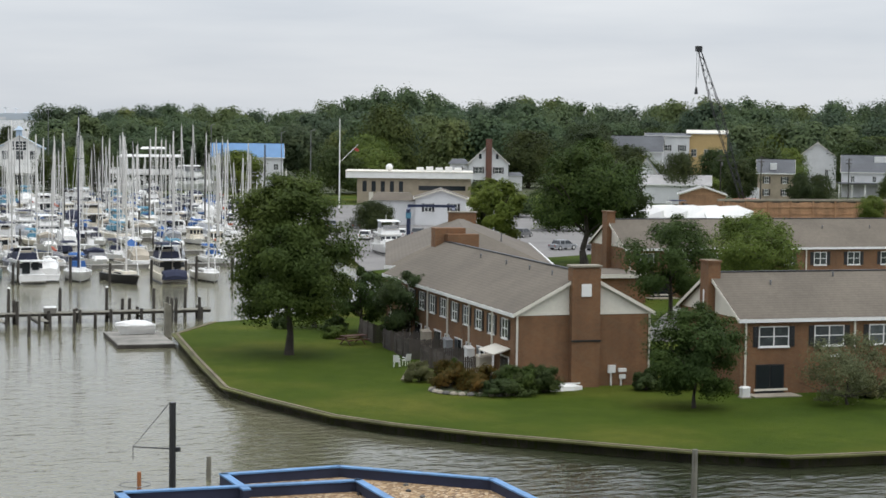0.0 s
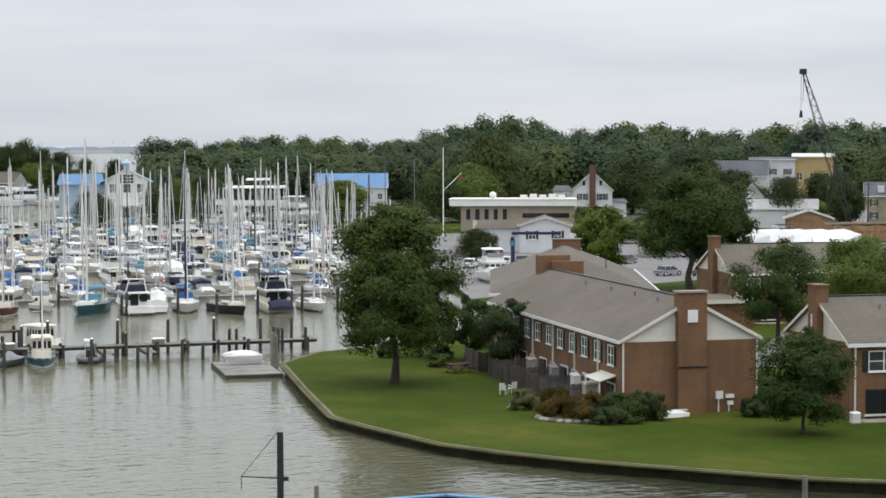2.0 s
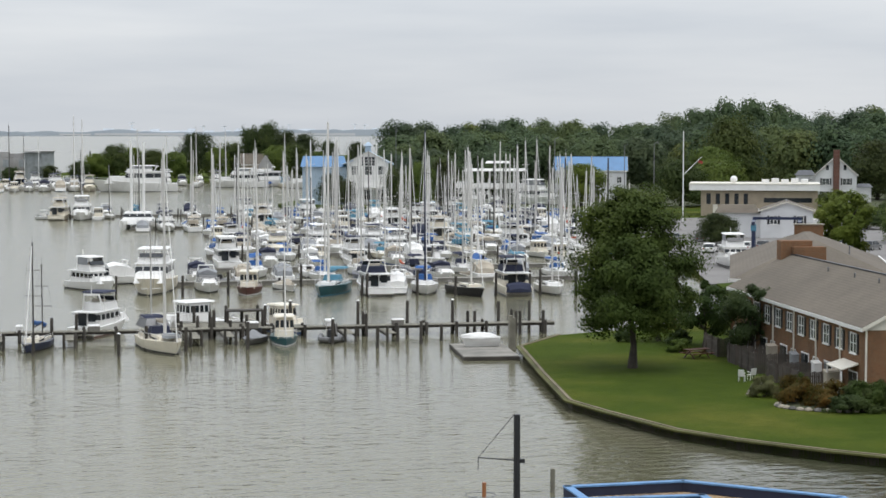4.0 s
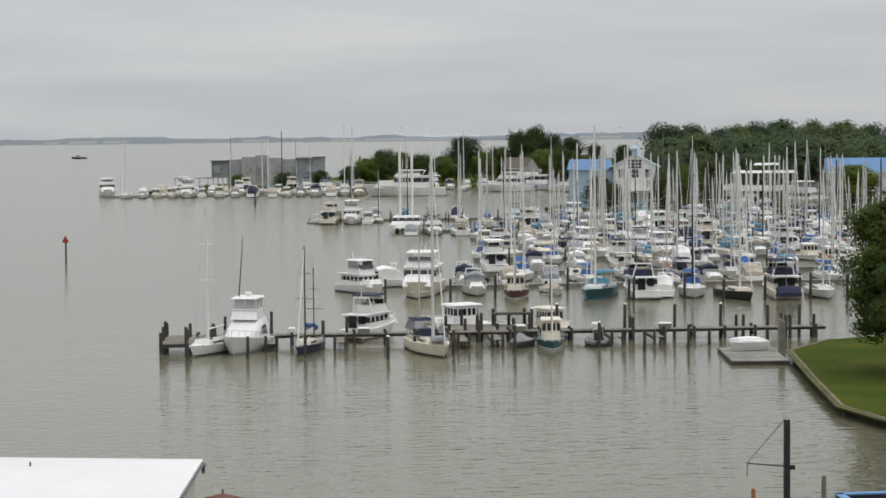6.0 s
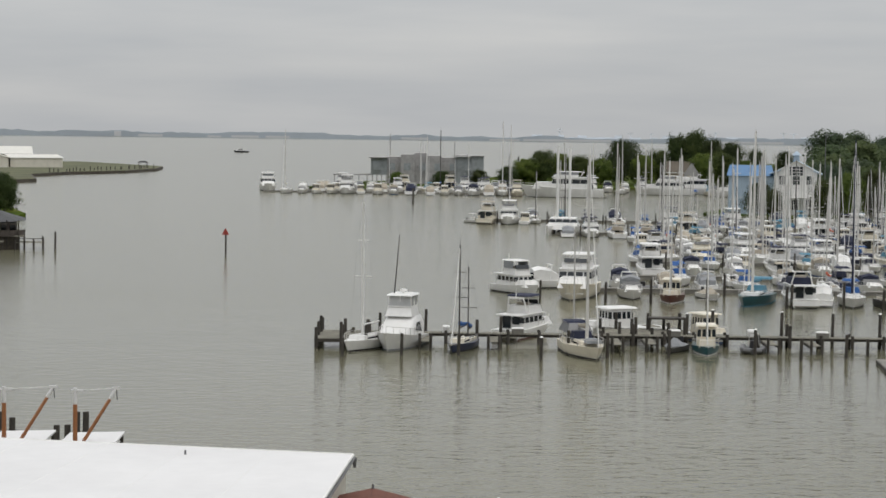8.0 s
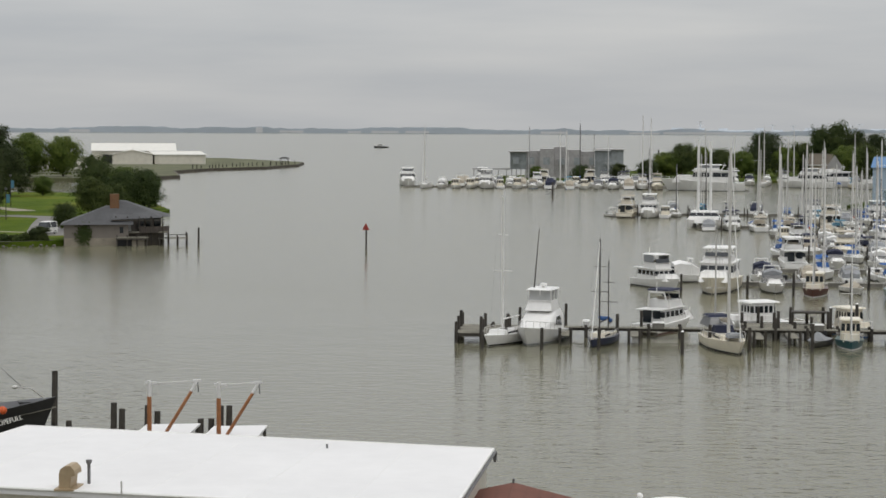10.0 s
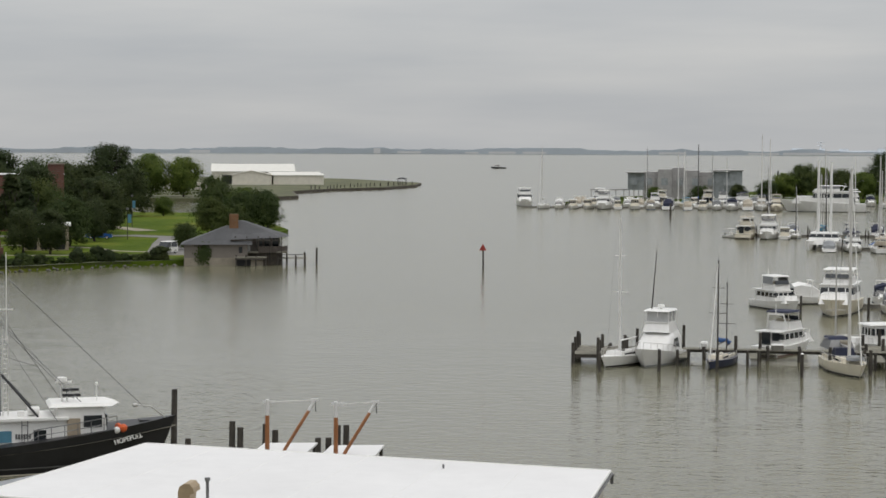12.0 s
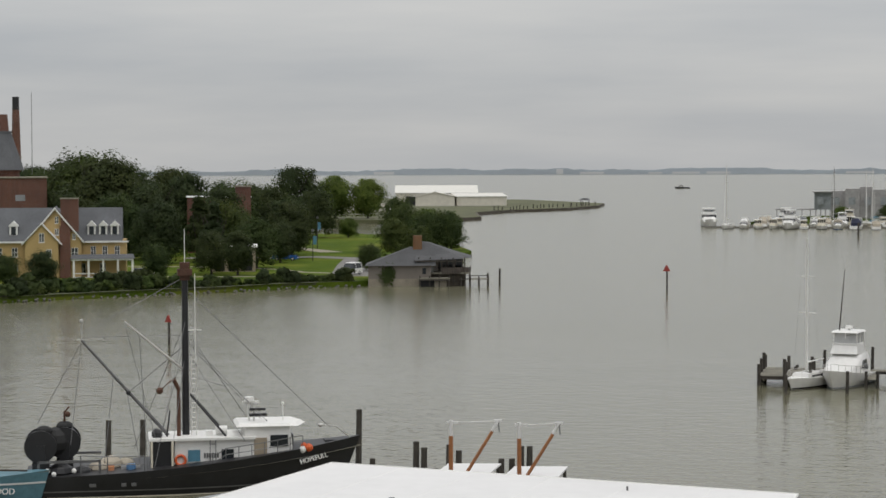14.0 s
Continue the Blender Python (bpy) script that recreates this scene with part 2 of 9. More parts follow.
BLUE_CLOTH = plain("blue_canvas", (0.03, 0.11, 0.32), 0.85, var=0.2, grain=3)
SKY_CLOTH = plain("light_blue_canvas", (0.09, 0.24, 0.33), 0.85, var=0.2, grain=3)
NAVY_CLOTH = plain("navy_canvas", (0.025, 0.03, 0.06), 0.9, var=0.25, grain=3)
TAN_CLOTH = plain("tan_canvas", (0.45, 0.4, 0.32), 0.9, var=0.2, grain=3)
GREY_CLOTH = plain("grey_canvas", (0.3, 0.31, 0.32), 0.9, var=0.2, grain=3)
RED_CLOTH = plain("orange_red_canvas", (0.5, 0.1, 0.04), 0.85, var=0.2, grain=3)
ALU = plain("weathered_aluminium", (0.76, 0.74, 0.7), 0.45, 0.2, var=0.12, bump=0.0, rnd=0.35)
DARK_SPAR = plain("dark_spar_paint", (0.05, 0.045, 0.04), 0.5, var=0.2, bump=0.0)
PILE = plain("weathered_piling_wood", (0.085, 0.075, 0.062), 0.9, var=0.4, grain=4, blotch=1.5, bump=0.4, rnd=0.35)
PLANK = plain("grey_dock_planks", (0.25, 0.235, 0.185), 0.9, var=0.35, grain=5, blotch=0.7, bump=0.4, rnd=0.3)
DOCK_GREY = plain("bleached_dock_boards", (0.3, 0.285, 0.25), 0.9, var=0.35, grain=5, blotch=0.7, bump=0.3, rnd=0.25)
CLEAR_PLASTIC = plain("clear_vinyl", (0.5, 0.5, 0.49), 0.2, var=0.15, grain=2, bump=0.0)
TIMBER = plain("new_orange_timber", (0.46, 0.26, 0.14), 0.8, var=0.3, grain=4, bump=0.3, rnd=0.25)
FENCE = plain("grey_fence_boards", (0.12, 0.1, 0.085), 0.9, var=0.35, grain=5, bump=0.3, rnd=0.3)
CONCRETE = plain("worn_concrete", (0.31, 0.275, 0.215), 0.9, var=0.25, grain=5, blotch=0.6, bump=0.3)
CAP = plain("weathered_wall_cap", (0.2, 0.165, 0.11), 0.95, var=0.45, grain=3, blotch=0.35, bump=0.5)
SEAWALL = plain("stained_seawall_timber", (0.1, 0.085, 0.065), 0.9, var=0.45, grain=2.5, blotch=0.5, bump=0.5)
ASPHALT = plain("pale_asphalt", (0.2, 0.19, 0.18), 0.95, var=0.2, grain=8, blotch=0.15, bump=0.3)
STONE = plain("rip_rap_stone", (0.2, 0.19, 0.17), 0.9, var=0.35, grain=4, bump=0.5, rnd=0.4)
BARK = plain("dark_bark", (0.06, 0.05, 0.04), 0.95, var=0.4, grain=6, blotch=1.2, bump=0.8)
DRY_TURF = plain("dry_turf", (0.1, 0.1, 0.026), 0.98, var=0.5, grain=3, blotch=0.25, bump=0.6)
POINT_GRASS = plain("thin_olive_grass", (0.12, 0.125, 0.06), 0.98, var=0.4, grain=2, blotch=0.05, bump=0.5)
SOIL = plain("scrub_ground", (0.075, 0.085, 0.035), 0.95, var=0.4, grain=2, blotch=0.08, bump=0.6)
STEEL = plain("dull_steel", (0.2, 0.2, 0.2), 0.5, 0.6, var=0.2, bump=0.0)
DARK_RUST = plain("dark_rusty_steel", (0.11, 0.05, 0.03), 0.8, var=0.4, grain=4, bump=0.2)
RUST = plain("orange_brown_wood_spar", (0.36, 0.14, 0.05), 0.6, var=0.25, grain=3, bump=0.2)
ROOF_WHITE = plain("white_roof_membrane", (0.71, 0.7, 0.69), 0.55, var=0.07, grain=0.8, blotch=0.12, bump=0.06)
METAL_ROOF = plain("pale_metal_roof", (0.68, 0.66, 0.6), 0.45, var=0.08, grain=2, bump=0.05)
GRAVEL = gravel_mat()
BLUE_PAINT = plain("faded_blue_paint", (0.12, 0.27, 0.5), 0.55, var=0.3, grain=3, blotch=0.8, bump=0.1)
BLUE_ROOF = plain("blue_metal_roof", (0.1, 0.22, 0.4), 0.5, var=0.12, bump=0.05)
PALE_BLUE = plain("pale_blue_paint", (0.4, 0.5, 0.6), 0.6, var=0.12, bump=0.05)
GREY_WALL_PAINT = plain("grey_wall_paint", (0.36, 0.35, 0.34), 0.8, var=0.15)
OCHRE = siding_mat("ochre_lap_siding", (0.5, 0.35, 0.15))
PALE_SIDING = siding_mat("white_lap_siding", (0.66, 0.66, 0.66))
GREY_SIDING = siding_mat("grey_shingle_siding", (0.2, 0.175, 0.15))
TAN_WALL = plain("tan_stone_wall", (0.36, 0.3, 0.22), 0.9, var=0.2, grain=3)
RED = plain("red_paint", (0.34, 0.04, 0.03), 0.5, var=0.15, bump=0.0)
ORANGE = plain("orange_float_plastic", (0.75, 0.13, 0.03), 0.5, var=0.15, bump=0.0)
BLUE_CAR = plain("blue_car_paint", (0.03, 0.1, 0.3), 0.25, 0.2, var=0.05, bump=0.0)
RUBBER = plain("black_rubber", (0.02, 0.02, 0.02), 0.8, var=0.2, bump=0.1)
COPPER = plain("tan_metal_vent", (0.45, 0.34, 0.21), 0.5, 0.3, var=0.2, bump=0.0)
# haze across the bay is mixed into this blue-grey base colour
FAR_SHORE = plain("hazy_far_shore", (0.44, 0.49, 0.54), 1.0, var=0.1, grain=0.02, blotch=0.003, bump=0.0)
# port and sheds are paled towards the sky to paint in the haze
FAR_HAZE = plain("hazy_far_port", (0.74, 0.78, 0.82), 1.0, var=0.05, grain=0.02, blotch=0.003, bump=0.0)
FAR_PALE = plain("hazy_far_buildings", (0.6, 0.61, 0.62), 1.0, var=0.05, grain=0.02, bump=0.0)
LEAF_OAK = leaf_mat("oak_leaves", (0.05, 0.08, 0.02), (0.066, 0.1, 0.026), (0.1, 0.135, 0.034))
LEAF_LIGHT = leaf_mat("light_green_leaves", (0.090, 0.132, 0.026), (0.114, 0.157, 0.033), (0.148, 0.186, 0.047))
LEAF_DARK = leaf_mat("dark_leaves", (0.045, 0.068, 0.024), (0.058, 0.084, 0.03), (0.078, 0.104, 0.036))
LEAF_DULL = leaf_mat("grey_green_leaves", (0.120, 0.133, 0.066), (0.140, 0.152, 0.078), (0.168, 0.173, 0.096))
# lightened, bluish greens: distance haze is put into the far wood's leaf colours
LEAF_FAR = leaf_mat("hazed_far_wood_leaves", (0.08, 0.118, 0.062), (0.094, 0.134, 0.07), (0.118, 0.158, 0.076))
LEAF_FAR_DARK = leaf_mat("hazed_far_wood_dark_leaves", (0.066, 0.098, 0.062), (0.078, 0.11, 0.068), (0.094, 0.126, 0.072))
LEAF_FAR_PALE = leaf_mat("hazed_far_wood_pale_leaves", (0.1, 0.134, 0.055), (0.116, 0.15, 0.06), (0.142, 0.17, 0.066))
LEAF_PARK = leaf_mat("park_leaves", (0.05, 0.074, 0.024), (0.062, 0.088, 0.029), (0.088, 0.112, 0.035))
LEAF_PARK_DARK = leaf_mat("dark_park_leaves", (0.042, 0.058, 0.024), (0.05, 0.069, 0.027), (0.066, 0.084, 0.032))
LEAF_RUST = leaf_mat("rusty_flower_leaves", (0.058, 0.061, 0.012), (0.139, 0.087, 0.020), (0.290, 0.122, 0.032))


# ---- modelling tools ----
class Shape:
    """Collects the vertices and faces of one part."""

    def __init__(self):
        self.v, self.f = [], []

    def add(self, verts, faces):
        n = len(self.v)
        self.v += [tuple(p) for p in verts]
        self.f += [tuple(i + n for i in f) for f in faces]
        return self

    def box(self, x0, x1, y0, y1, z0, z1):
        return self.add([(x, y, z) for z in (z0, z1) for x, y in ((x0, y0), (x1, y0), (x1, y1), (x0, y1))],
                        [(3, 2, 1, 0), (4, 5, 6, 7), (0, 1, 5, 4), (1, 2, 6, 5), (2, 3, 7, 6), (3, 0, 4, 7)])

    def rod(self, a, b, r0, r1=None, seg=6):
        a, b = Vector(a), Vector(b)
        r1 = r0 if r1 is None else r1
        q = (b - a).to_track_quat("Z", "Y")
        ring = [(math.cos(2 * math.pi * k / seg), math.sin(2 * math.pi * k / seg)) for k in range(seg)]
        vs = [a + q @ Vector((c * r0, s * r0, 0)) for c, s in ring] + [b + q @ Vector((c * r1, s * r1, 0)) for c, s in ring]
        return self.add(vs, [(k, (k + 1) % seg, seg + (k + 1) % seg, seg + k) for k in range(seg)] + [tuple(range(seg - 1, -1, -1)), tuple(range(seg, 2 * seg))])

    def prism(self, poly, z0, z1):
        n = len(poly)
        return self.add([(x, y, z0) for x, y in poly] + [(x, y, z1) for x, y in poly],
                        [(k, (k + 1) % n, n + (k + 1) % n, n + k) for k in range(n)] + [tuple(range(n - 1, -1, -1)), tuple(range(n, 2 * n))])

    def loft(self, rings, closed=True, cap=True):
        n = len(rings[0])
        fs = []
        for r in range(len(rings) - 1):
            for k in range(n if closed else n - 1):
                j = (k + 1) % n
                fs.append((r * n + k, r * n + j, (r + 1) * n + j, (r + 1) * n + k))
        if cap:
            fs += [tuple(range(n - 1, -1, -1)), tuple(range((len(rings) - 1) * n, len(rings) * n))]
        return self.add([p for ring in rings for p in ring], fs)

    def tent(self, x0, x1, y0, y1, z0, z1, ix=0.0, iy=0.0, bx=0.0):
        """A box whose top is drawn in by ix, iy and shifted by bx."""
        return self.loft([[(x0, y0, z0), (x1, y0, z0), (x1, y1, z0), (x0, y1, z0)],
                          [(x0 + ix + bx, y0 + iy, z1), (x1 - ix + bx, y0 + iy, z1), (x1 - ix + bx, y1 - iy, z1), (x0 + ix + bx, y1 - iy, z1)]])

    def ball(self, c, r, seg=8, rows=5, squash=1.0):
        rings = []
        for i in range(rows + 1):
            a = math.pi * (0.02 + 0.96 * i / rows)
            rings.append([(c[0] + r * math.sin(a) * math.cos(2 * math.pi * k / seg), c[1] + r * math.sin(a) * math.sin(2 * math.pi * k / seg),
                           c[2] - r * squash * math.cos(a)) for k in range(seg)])
        return self.loft(rings)

    def mesh(self, name, mat):
        me = bpy.data.meshes.new(name)
        me.from_pydata(self.v, [], self.f)
        me.materials.append(mat)
        me.update()
        return me


def part(name, shape, mat, parent, label=""):
    ob = new(name, shape.mesh(name, mat))
    ob.parent = parent
    if label:
        ob["label"] = label
    return ob


def thing(name, label, category, x=0.0, y=0.0, z=0.0, rz=0.0, group="", kind="", data=None):
    ob = new(name, data)
    ob.matrix_basis = pose(x, y, z, 0, 0, rz)
    return tagged(ob, label, category, group, kind)


def solid(name, shape, mat, label, category, x=0.0, y=0.0, z=0.0, rz=0.0, group="", kind=""):
    return thing(name, label, category, x, y, z, rz, group, kind, shape.mesh(name, mat))


def smooth(ob, angle=40):
    for poly in ob.data.polygons:
        poly.use_smooth = True
    ob.data.set_sharp_from_angle(angle=radians(angle))
    return ob


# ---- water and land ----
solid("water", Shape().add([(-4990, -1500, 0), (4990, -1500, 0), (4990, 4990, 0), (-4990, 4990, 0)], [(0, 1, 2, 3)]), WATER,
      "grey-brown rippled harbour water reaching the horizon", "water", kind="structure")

SEA_WALL = [(240, 78), (120, 88), (65.6, 94.7), (59.7, 95.2), (55.2, 98.4), (49.6, 104.1), (45.7, 108.1), (42.0, 112.9), (39.6, 117.2),
            (37.4, 125.7), (36.3, 131.4), (38.3, 146.5), (41.0, 165.0), (46.8, 173.5)]
EAST_SHORE = [(62, 180), (74, 196), (80, 222), (88, 262), (97, 320), (116, 390), (124, 440), (112, 452), (58, 463)]
NORTH_SHORE = [(57, 484), (82, 560), (92, 640), (78, 708), (46, 690), (22, 648), (-40, 644), (-58, 662), (-48, 735), (0, 800), (20, 900), (80, 1100),
               (300, 1500), (1500, 1500), (1500, 60), (240, 60)]
solid("ground", Shape().prism(SEA_WALL + EAST_SHORE + NORTH_SHORE, -1.0, 0.7), GRASS,
      "green mown lawn and wooded land behind the seawall", "lawn", kind="structure")
WEST_LAND = [(-420, 90), (-200, 170), (-150, 236), (-132, 260.4), (-126.4, 267.7), (-120.6, 275.3), (-114.5, 283.1), (-107.7, 290), (-101.6, 299.9),
             (-97, 303.8), (-90, 309.8), (-88, 318), (-95, 360), (-99, 425), (-106, 445), (-130, 515), (-150, 524), (-260, 540), (-700, 560), (-700, 90)]
solid("ground", Shape().prism(WEST_LAND, -1.0, 0.9), PARK_GRASS, "grassy park shore with scrub along the water", "lawn", kind="structure")
POINT = [(-700, 650), (-213, 650), (-172, 655), (-160, 700), (-178, 770), (-172, 817), (-155, 851), (-150, 905), (-156, 960), (-215, 1060), (-420, 1120), (-900, 1300), (-900, 650)]
solid("ground", Shape().prism(POINT, -1.0, 1.2), POINT_GRASS, "low grassy point of land running into the bay", "lawn", kind="structure")


def strip(line, width, z0, z1):
    """A low wall along a line, width to its right-hand side."""
    s = Shape()
    pts = [Vector((*p, 0)) for p in line]
    outs = []
    for k, p in enumerate(pts):
        d = (pts[min(k + 1, len(pts) - 1)] - pts[max(k - 1, 0)]).normalized()
        outs.append(p + Vector((d.y, -d.x, 0)) * width)
    s.loft([[(p.x, p.y, z0), (o.x, o.y, z0), (o.x, o.y, z1), (p.x, p.y, z1)] for p, o in zip(pts, outs)])
    return s


solid("seawall", strip(SEA_WALL[::-1], -0.12, -1.0, 0.62), SEAWALL, "dark stained timber seawall round the lawn", "seawall", kind="structure")
solid("seawall_cap", strip(SEA_WALL[::-1], 0.24, 0.714, 0.76), CAP, "weathered brown-grey cap along the top of the seawall", "seawall", kind="structure")


solid("turf_edge", strip(SEA_WALL[::-1], 0.6, 0.6, 0.712), DRY_TURF, "dry yellowed turf along the seawall", "lawn edge", kind="structure")


# ---- trees and shrubs ----
def leaf_mesh(name, mat, centres, normals, sizes, rng):
    """One small four-cornered leaf clump at each centre."""
    n = len(centres)
    a = np.cross(normals, rng.normal(size=(n, 3)))
    a /= np.linalg.norm(a, axis=1)[:, None] + 1e-9
    b = np.cross(normals, a)
    s = sizes[:, None]
    k = rng.uniform(0.55, 1.0, (n, 4, 1))
    quad = np.stack([centres + a * s * k[:, 0], centres + b * s * k[:, 1], centres - a * s * k[:, 2], centres - b * s * k[:, 3]], 1)
    me = bpy.data.meshes.new(name)
    me.vertices.add(4 * n)
    me.vertices.foreach_set("co", quad.reshape(-1))
    me.loops.add(4 * n)
    me.loops.foreach_set("vertex_index", np.arange(4 * n, dtype=np.int32))
    me.polygons.add(n)
    me.polygons.foreach_set("loop_start", np.arange(0, 4 * n, 4, dtype=np.int32))
    me.materials.append(mat)
    me.update(calc_edges=True)
    return me


def crown_points(rng, r, z0, z1, lobes, leaves, shape, fill=0.35, mass=1.0):
    """Leaf places on boughs of small flattened sprays; shape: how the crown's width runs from base (0) to top (1)."""
    pts, nrm = [], []
    boughs = max(12, lobes // 4)
    sprays, per = max(3, lobes // boughs), leaves // lobes
    mid = np.array([0, 0, z0 + (z1 - z0) * 0.4])
    for k in range(boughs):
        u = (k + rng.uniform(0, 1)) / boughs
        w = r * shape(u)
        ang, rad = 2.4 * k + rng.uniform(0, 0.9), w * rng.uniform(0.45, 0.72) / mass * (0.3 if k % 6 == 5 else 1.0)
        c = np.array([rad * math.cos(ang), rad * math.sin(ang), z0 + (z1 - z0) * (0.08 + (0.96 - 0.16 * mass) * u - 0.06 * (mass > 1) * u)])
        br = mass * rng.uniform(0.34, 0.48) * (0.55 * w + 0.45 * r)
        for q in range(sprays):
            e = rng.normal(size=3) + 0.3 * np.array([math.cos(ang), math.sin(ang), 0.8])
            e /= np.linalg.norm(e)
            o = c + e * br * rng.uniform(0.1, 0.8) * np.array([1, 1, 0.85])
            sr = br * rng.uniform(0.42, 0.72) * (0.5 + 0.5 * mass)
            d = rng.normal(size=(per, 3))
            d /= np.linalg.norm(d, axis=1)[:, None]
            d[:, 2] = np.where(rng.uniform(size=per) < 0.5, np.abs(d[:, 2]), d[:, 2])
            rr = sr * np.where(rng.uniform(size=per) < fill, rng.uniform(0.15, 0.8, per), rng.uniform(0.75, 1.1, per)) * (1 + 0.09 * rng.normal(size=per))
            pt = o + d * rr[:, None] * np.array([1, 1, 0.8])
            out = pt - mid
            out /= np.linalg.norm(out, axis=1)[:, None] + 1e-6
            pts.append(pt)
            nrm.append(0.65 * d + 0.7 * out + rng.normal(size=d.shape) * 0.28 + np.array([0, 0, 0.3]))
    pts, nrm = np.concatenate(pts), np.concatenate(nrm)
    pts[:, 2] = np.maximum(pts[:, 2], z0 * 0.8)
    return pts, nrm / np.linalg.norm(nrm, axis=1)[:, None]


def round_shape(u):
    return math.sqrt(max(0.06, 1 - (1.9 * u - 0.75) ** 2 * 0.72))


def cone_shape(u):
    return max(0.1, 1.0 - 0.92 * u)


def tall_shape(u):
    return math.sqrt(max(0.05, 1 - (2 * u - 0.9) ** 2 * 0.85)) * (0.9 if u < 0.5 else 1.0)


def tree(label, mat, h, r, bole, lobes, leaves, leaf, seed, shape=round_shape, x=0.0, y=0.0, z=0.7, bark=None, trunk_r=None, name="tree", category="tree", group="", fill=0.35, mass=1.0):
    rng = np.random.default_rng(seed)
    ob = thing(name, label, category, x, y, z, 0, group)
    s, tr = Shape(), trunk_r or 0.022 * h + 0.04
    top = bole + (h - bole) * 0.55
    p, ring = Vector((0, 0, -0.1)), []
    for k in range(6):
        q = Vector((rng.normal() * 0.012 * h * (k > 0), rng.normal() * 0.012 * h * (k > 0), -0.1 + (top + 0.1) * k / 5))
        ring.append((q, tr * (1.45 if k == 0 else 1.0 - 0.15 * k)))
    for (a, ra), (b, rb) in zip(ring, ring[1:]):
        s.rod(a, b, ra, rb, 8)
    for k in range(9):
        a = ring[2 + k % 3][0] if bole > 0.5 else ring[1][0]
        a = Vector((a.x, a.y, max(a.z, bole * 0.85)))
        ang = 2.4 * k + rng.uniform(0, 0.8)
        b = a + Vector((math.cos(ang) * r * 0.66, math.sin(ang) * r * 0.66, (h - bole) * rng.uniform(0.12, 0.42)))
        m = a.lerp(b, 0.5) + Vector((0, 0, -0.03 * h))
        s.rod(a, m, tr * 0.42, tr * 0.27, 5).rod(m, b, tr * 0.27, tr * 0.08, 5)
    part("trunk", s, bark or BARK, ob)
    pts, nrm = crown_points(rng, r, bole, h, lobes, leaves, shape, fill, mass)
    crown = new("crown", leaf_mesh("crown", mat, pts, nrm, leaf * rng.uniform(0.6, 1.25, len(pts)), rng))
    crown.parent = ob
    return ob


def shrub(label, mat, w, d, h, leaves, leaf, seed, x, y, z=0.7, rz=0.0, name="shrub", group=""):
    rng = np.random.default_rng(seed)
    ob = thing(name, label, "shrub", x, y, z, rz, group)
    s = Shape()
    for k in range(7):
        a = Vector((rng.uniform(-0.3, 0.3) * w, rng.uniform(-0.3, 0.3) * d, -0.05))
        s.rod((0, 0, -0.05), a + Vector((0, 0, h * 0.7)), 0.03, 0.012, 5)
    part("stem", s, BARK, ob)
    pts, nrm = crown_points(rng, 1.0, 0.0, 1.0, 48, leaves * 2, lambda u: math.sqrt(max(0.1, 1 - u * u * 0.8)))
    pts = pts * np.array([w / 2, d / 2, h])
    pts[:, 2] = np.maximum(pts[:, 2], 0.03)
    fo = new("foliage", leaf_mesh("foliage", mat, pts, nrm, leaf * rng.uniform(0.6, 1.25, len(pts)), rng))
    fo.parent = ob
    return ob


def placed(ob, x, y, z, s=1.0, sz=None, rz=0.0):
    return copy_thing(ob, pose(x, y, z, 0, 0, rz) @ Matrix.Diagonal((s, s, sz or s, 1)))


# the lawn and the courts between the brick houses
tree("tall full maple with dark green leaves on the lawn", LEAF_OAK, 15.3, 5.6, 2.3, 220, 84000, 0.13, 3, round_shape, 45.9, 148.2, trunk_r=0.3)
tree("small dense oval tree with fresh green leaves", LEAF_OAK, 7.1, 3.8, 0.6, 110, 32000, 0.1, 5, tall_shape, 63.4, 113.2, trunk_r=0.13)
tree("thin grey-green crape myrtle with many bare stems", LEAF_DULL, 4.9, 4.7, 0.5, 70, 11000, 0.085, 6, tall_shape, 74.4, 111.6, trunk_r=0.09, fill=0.6)
tree("dark green locust tree between the brick houses", LEAF_OAK, 10.2, 5.4, 2.0, 90, 22000, 0.13, 7, tall_shape, 88.5, 163.0)
tree("broad light green tree behind the brick houses", LEAF_LIGHT, 9.8, 6.8, 1.8, 100, 26000, 0.14, 8, round_shape, 103.0, 172.5)
tree("large spreading oak with a dark green crown", LEAF_OAK, 16.6, 8.0, 3.8, 110, 32000, 0.19, 9, round_shape, 110.5, 227.0, trunk_r=0.45)
tree("large spreading oak with a dark green crown", LEAF_LIGHT, 11.5, 4.6, 2.6, 70, 17000, 0.19, 10, round_shape, 102.5, 238.0, trunk_r=0.4)
tree("large spreading oak with a dark green crown", LEAF_DARK, 14.6, 5.8, 3.4, 80, 22000, 0.2, 11, round_shape, 117.2, 231.0, trunk_r=0.4)
tree("small dark tree beside the brick house", LEAF_DARK, 6.6, 3.1, 0.9, 70, 16000, 0.115, 12, round_shape, 57.0, 151.0)
tree("small olive green tree beside the brick house", LEAF_OAK, 6.0, 2.9, 0.9, 70, 14000, 0.115, 13, round_shape, 56.6, 161.5)
tree("small olive green tree beside the brick house", LEAF_RUST, 6.4, 2.7, 0.9, 60, 12000, 0.115, 14, round_shape, 54.0, 166.5)
shrub("low clipped yew dome on the lawn edge", LEAF_LIGHT, 2.7, 2.2, 1.15, 2600, 0.1, 20, 53.2, 158.0)
shrub("dark rounded bush at the lawn edge", LEAF_DARK, 2.2, 2.0, 1.5, 1700, 0.12, 21, 51.0, 166.5)
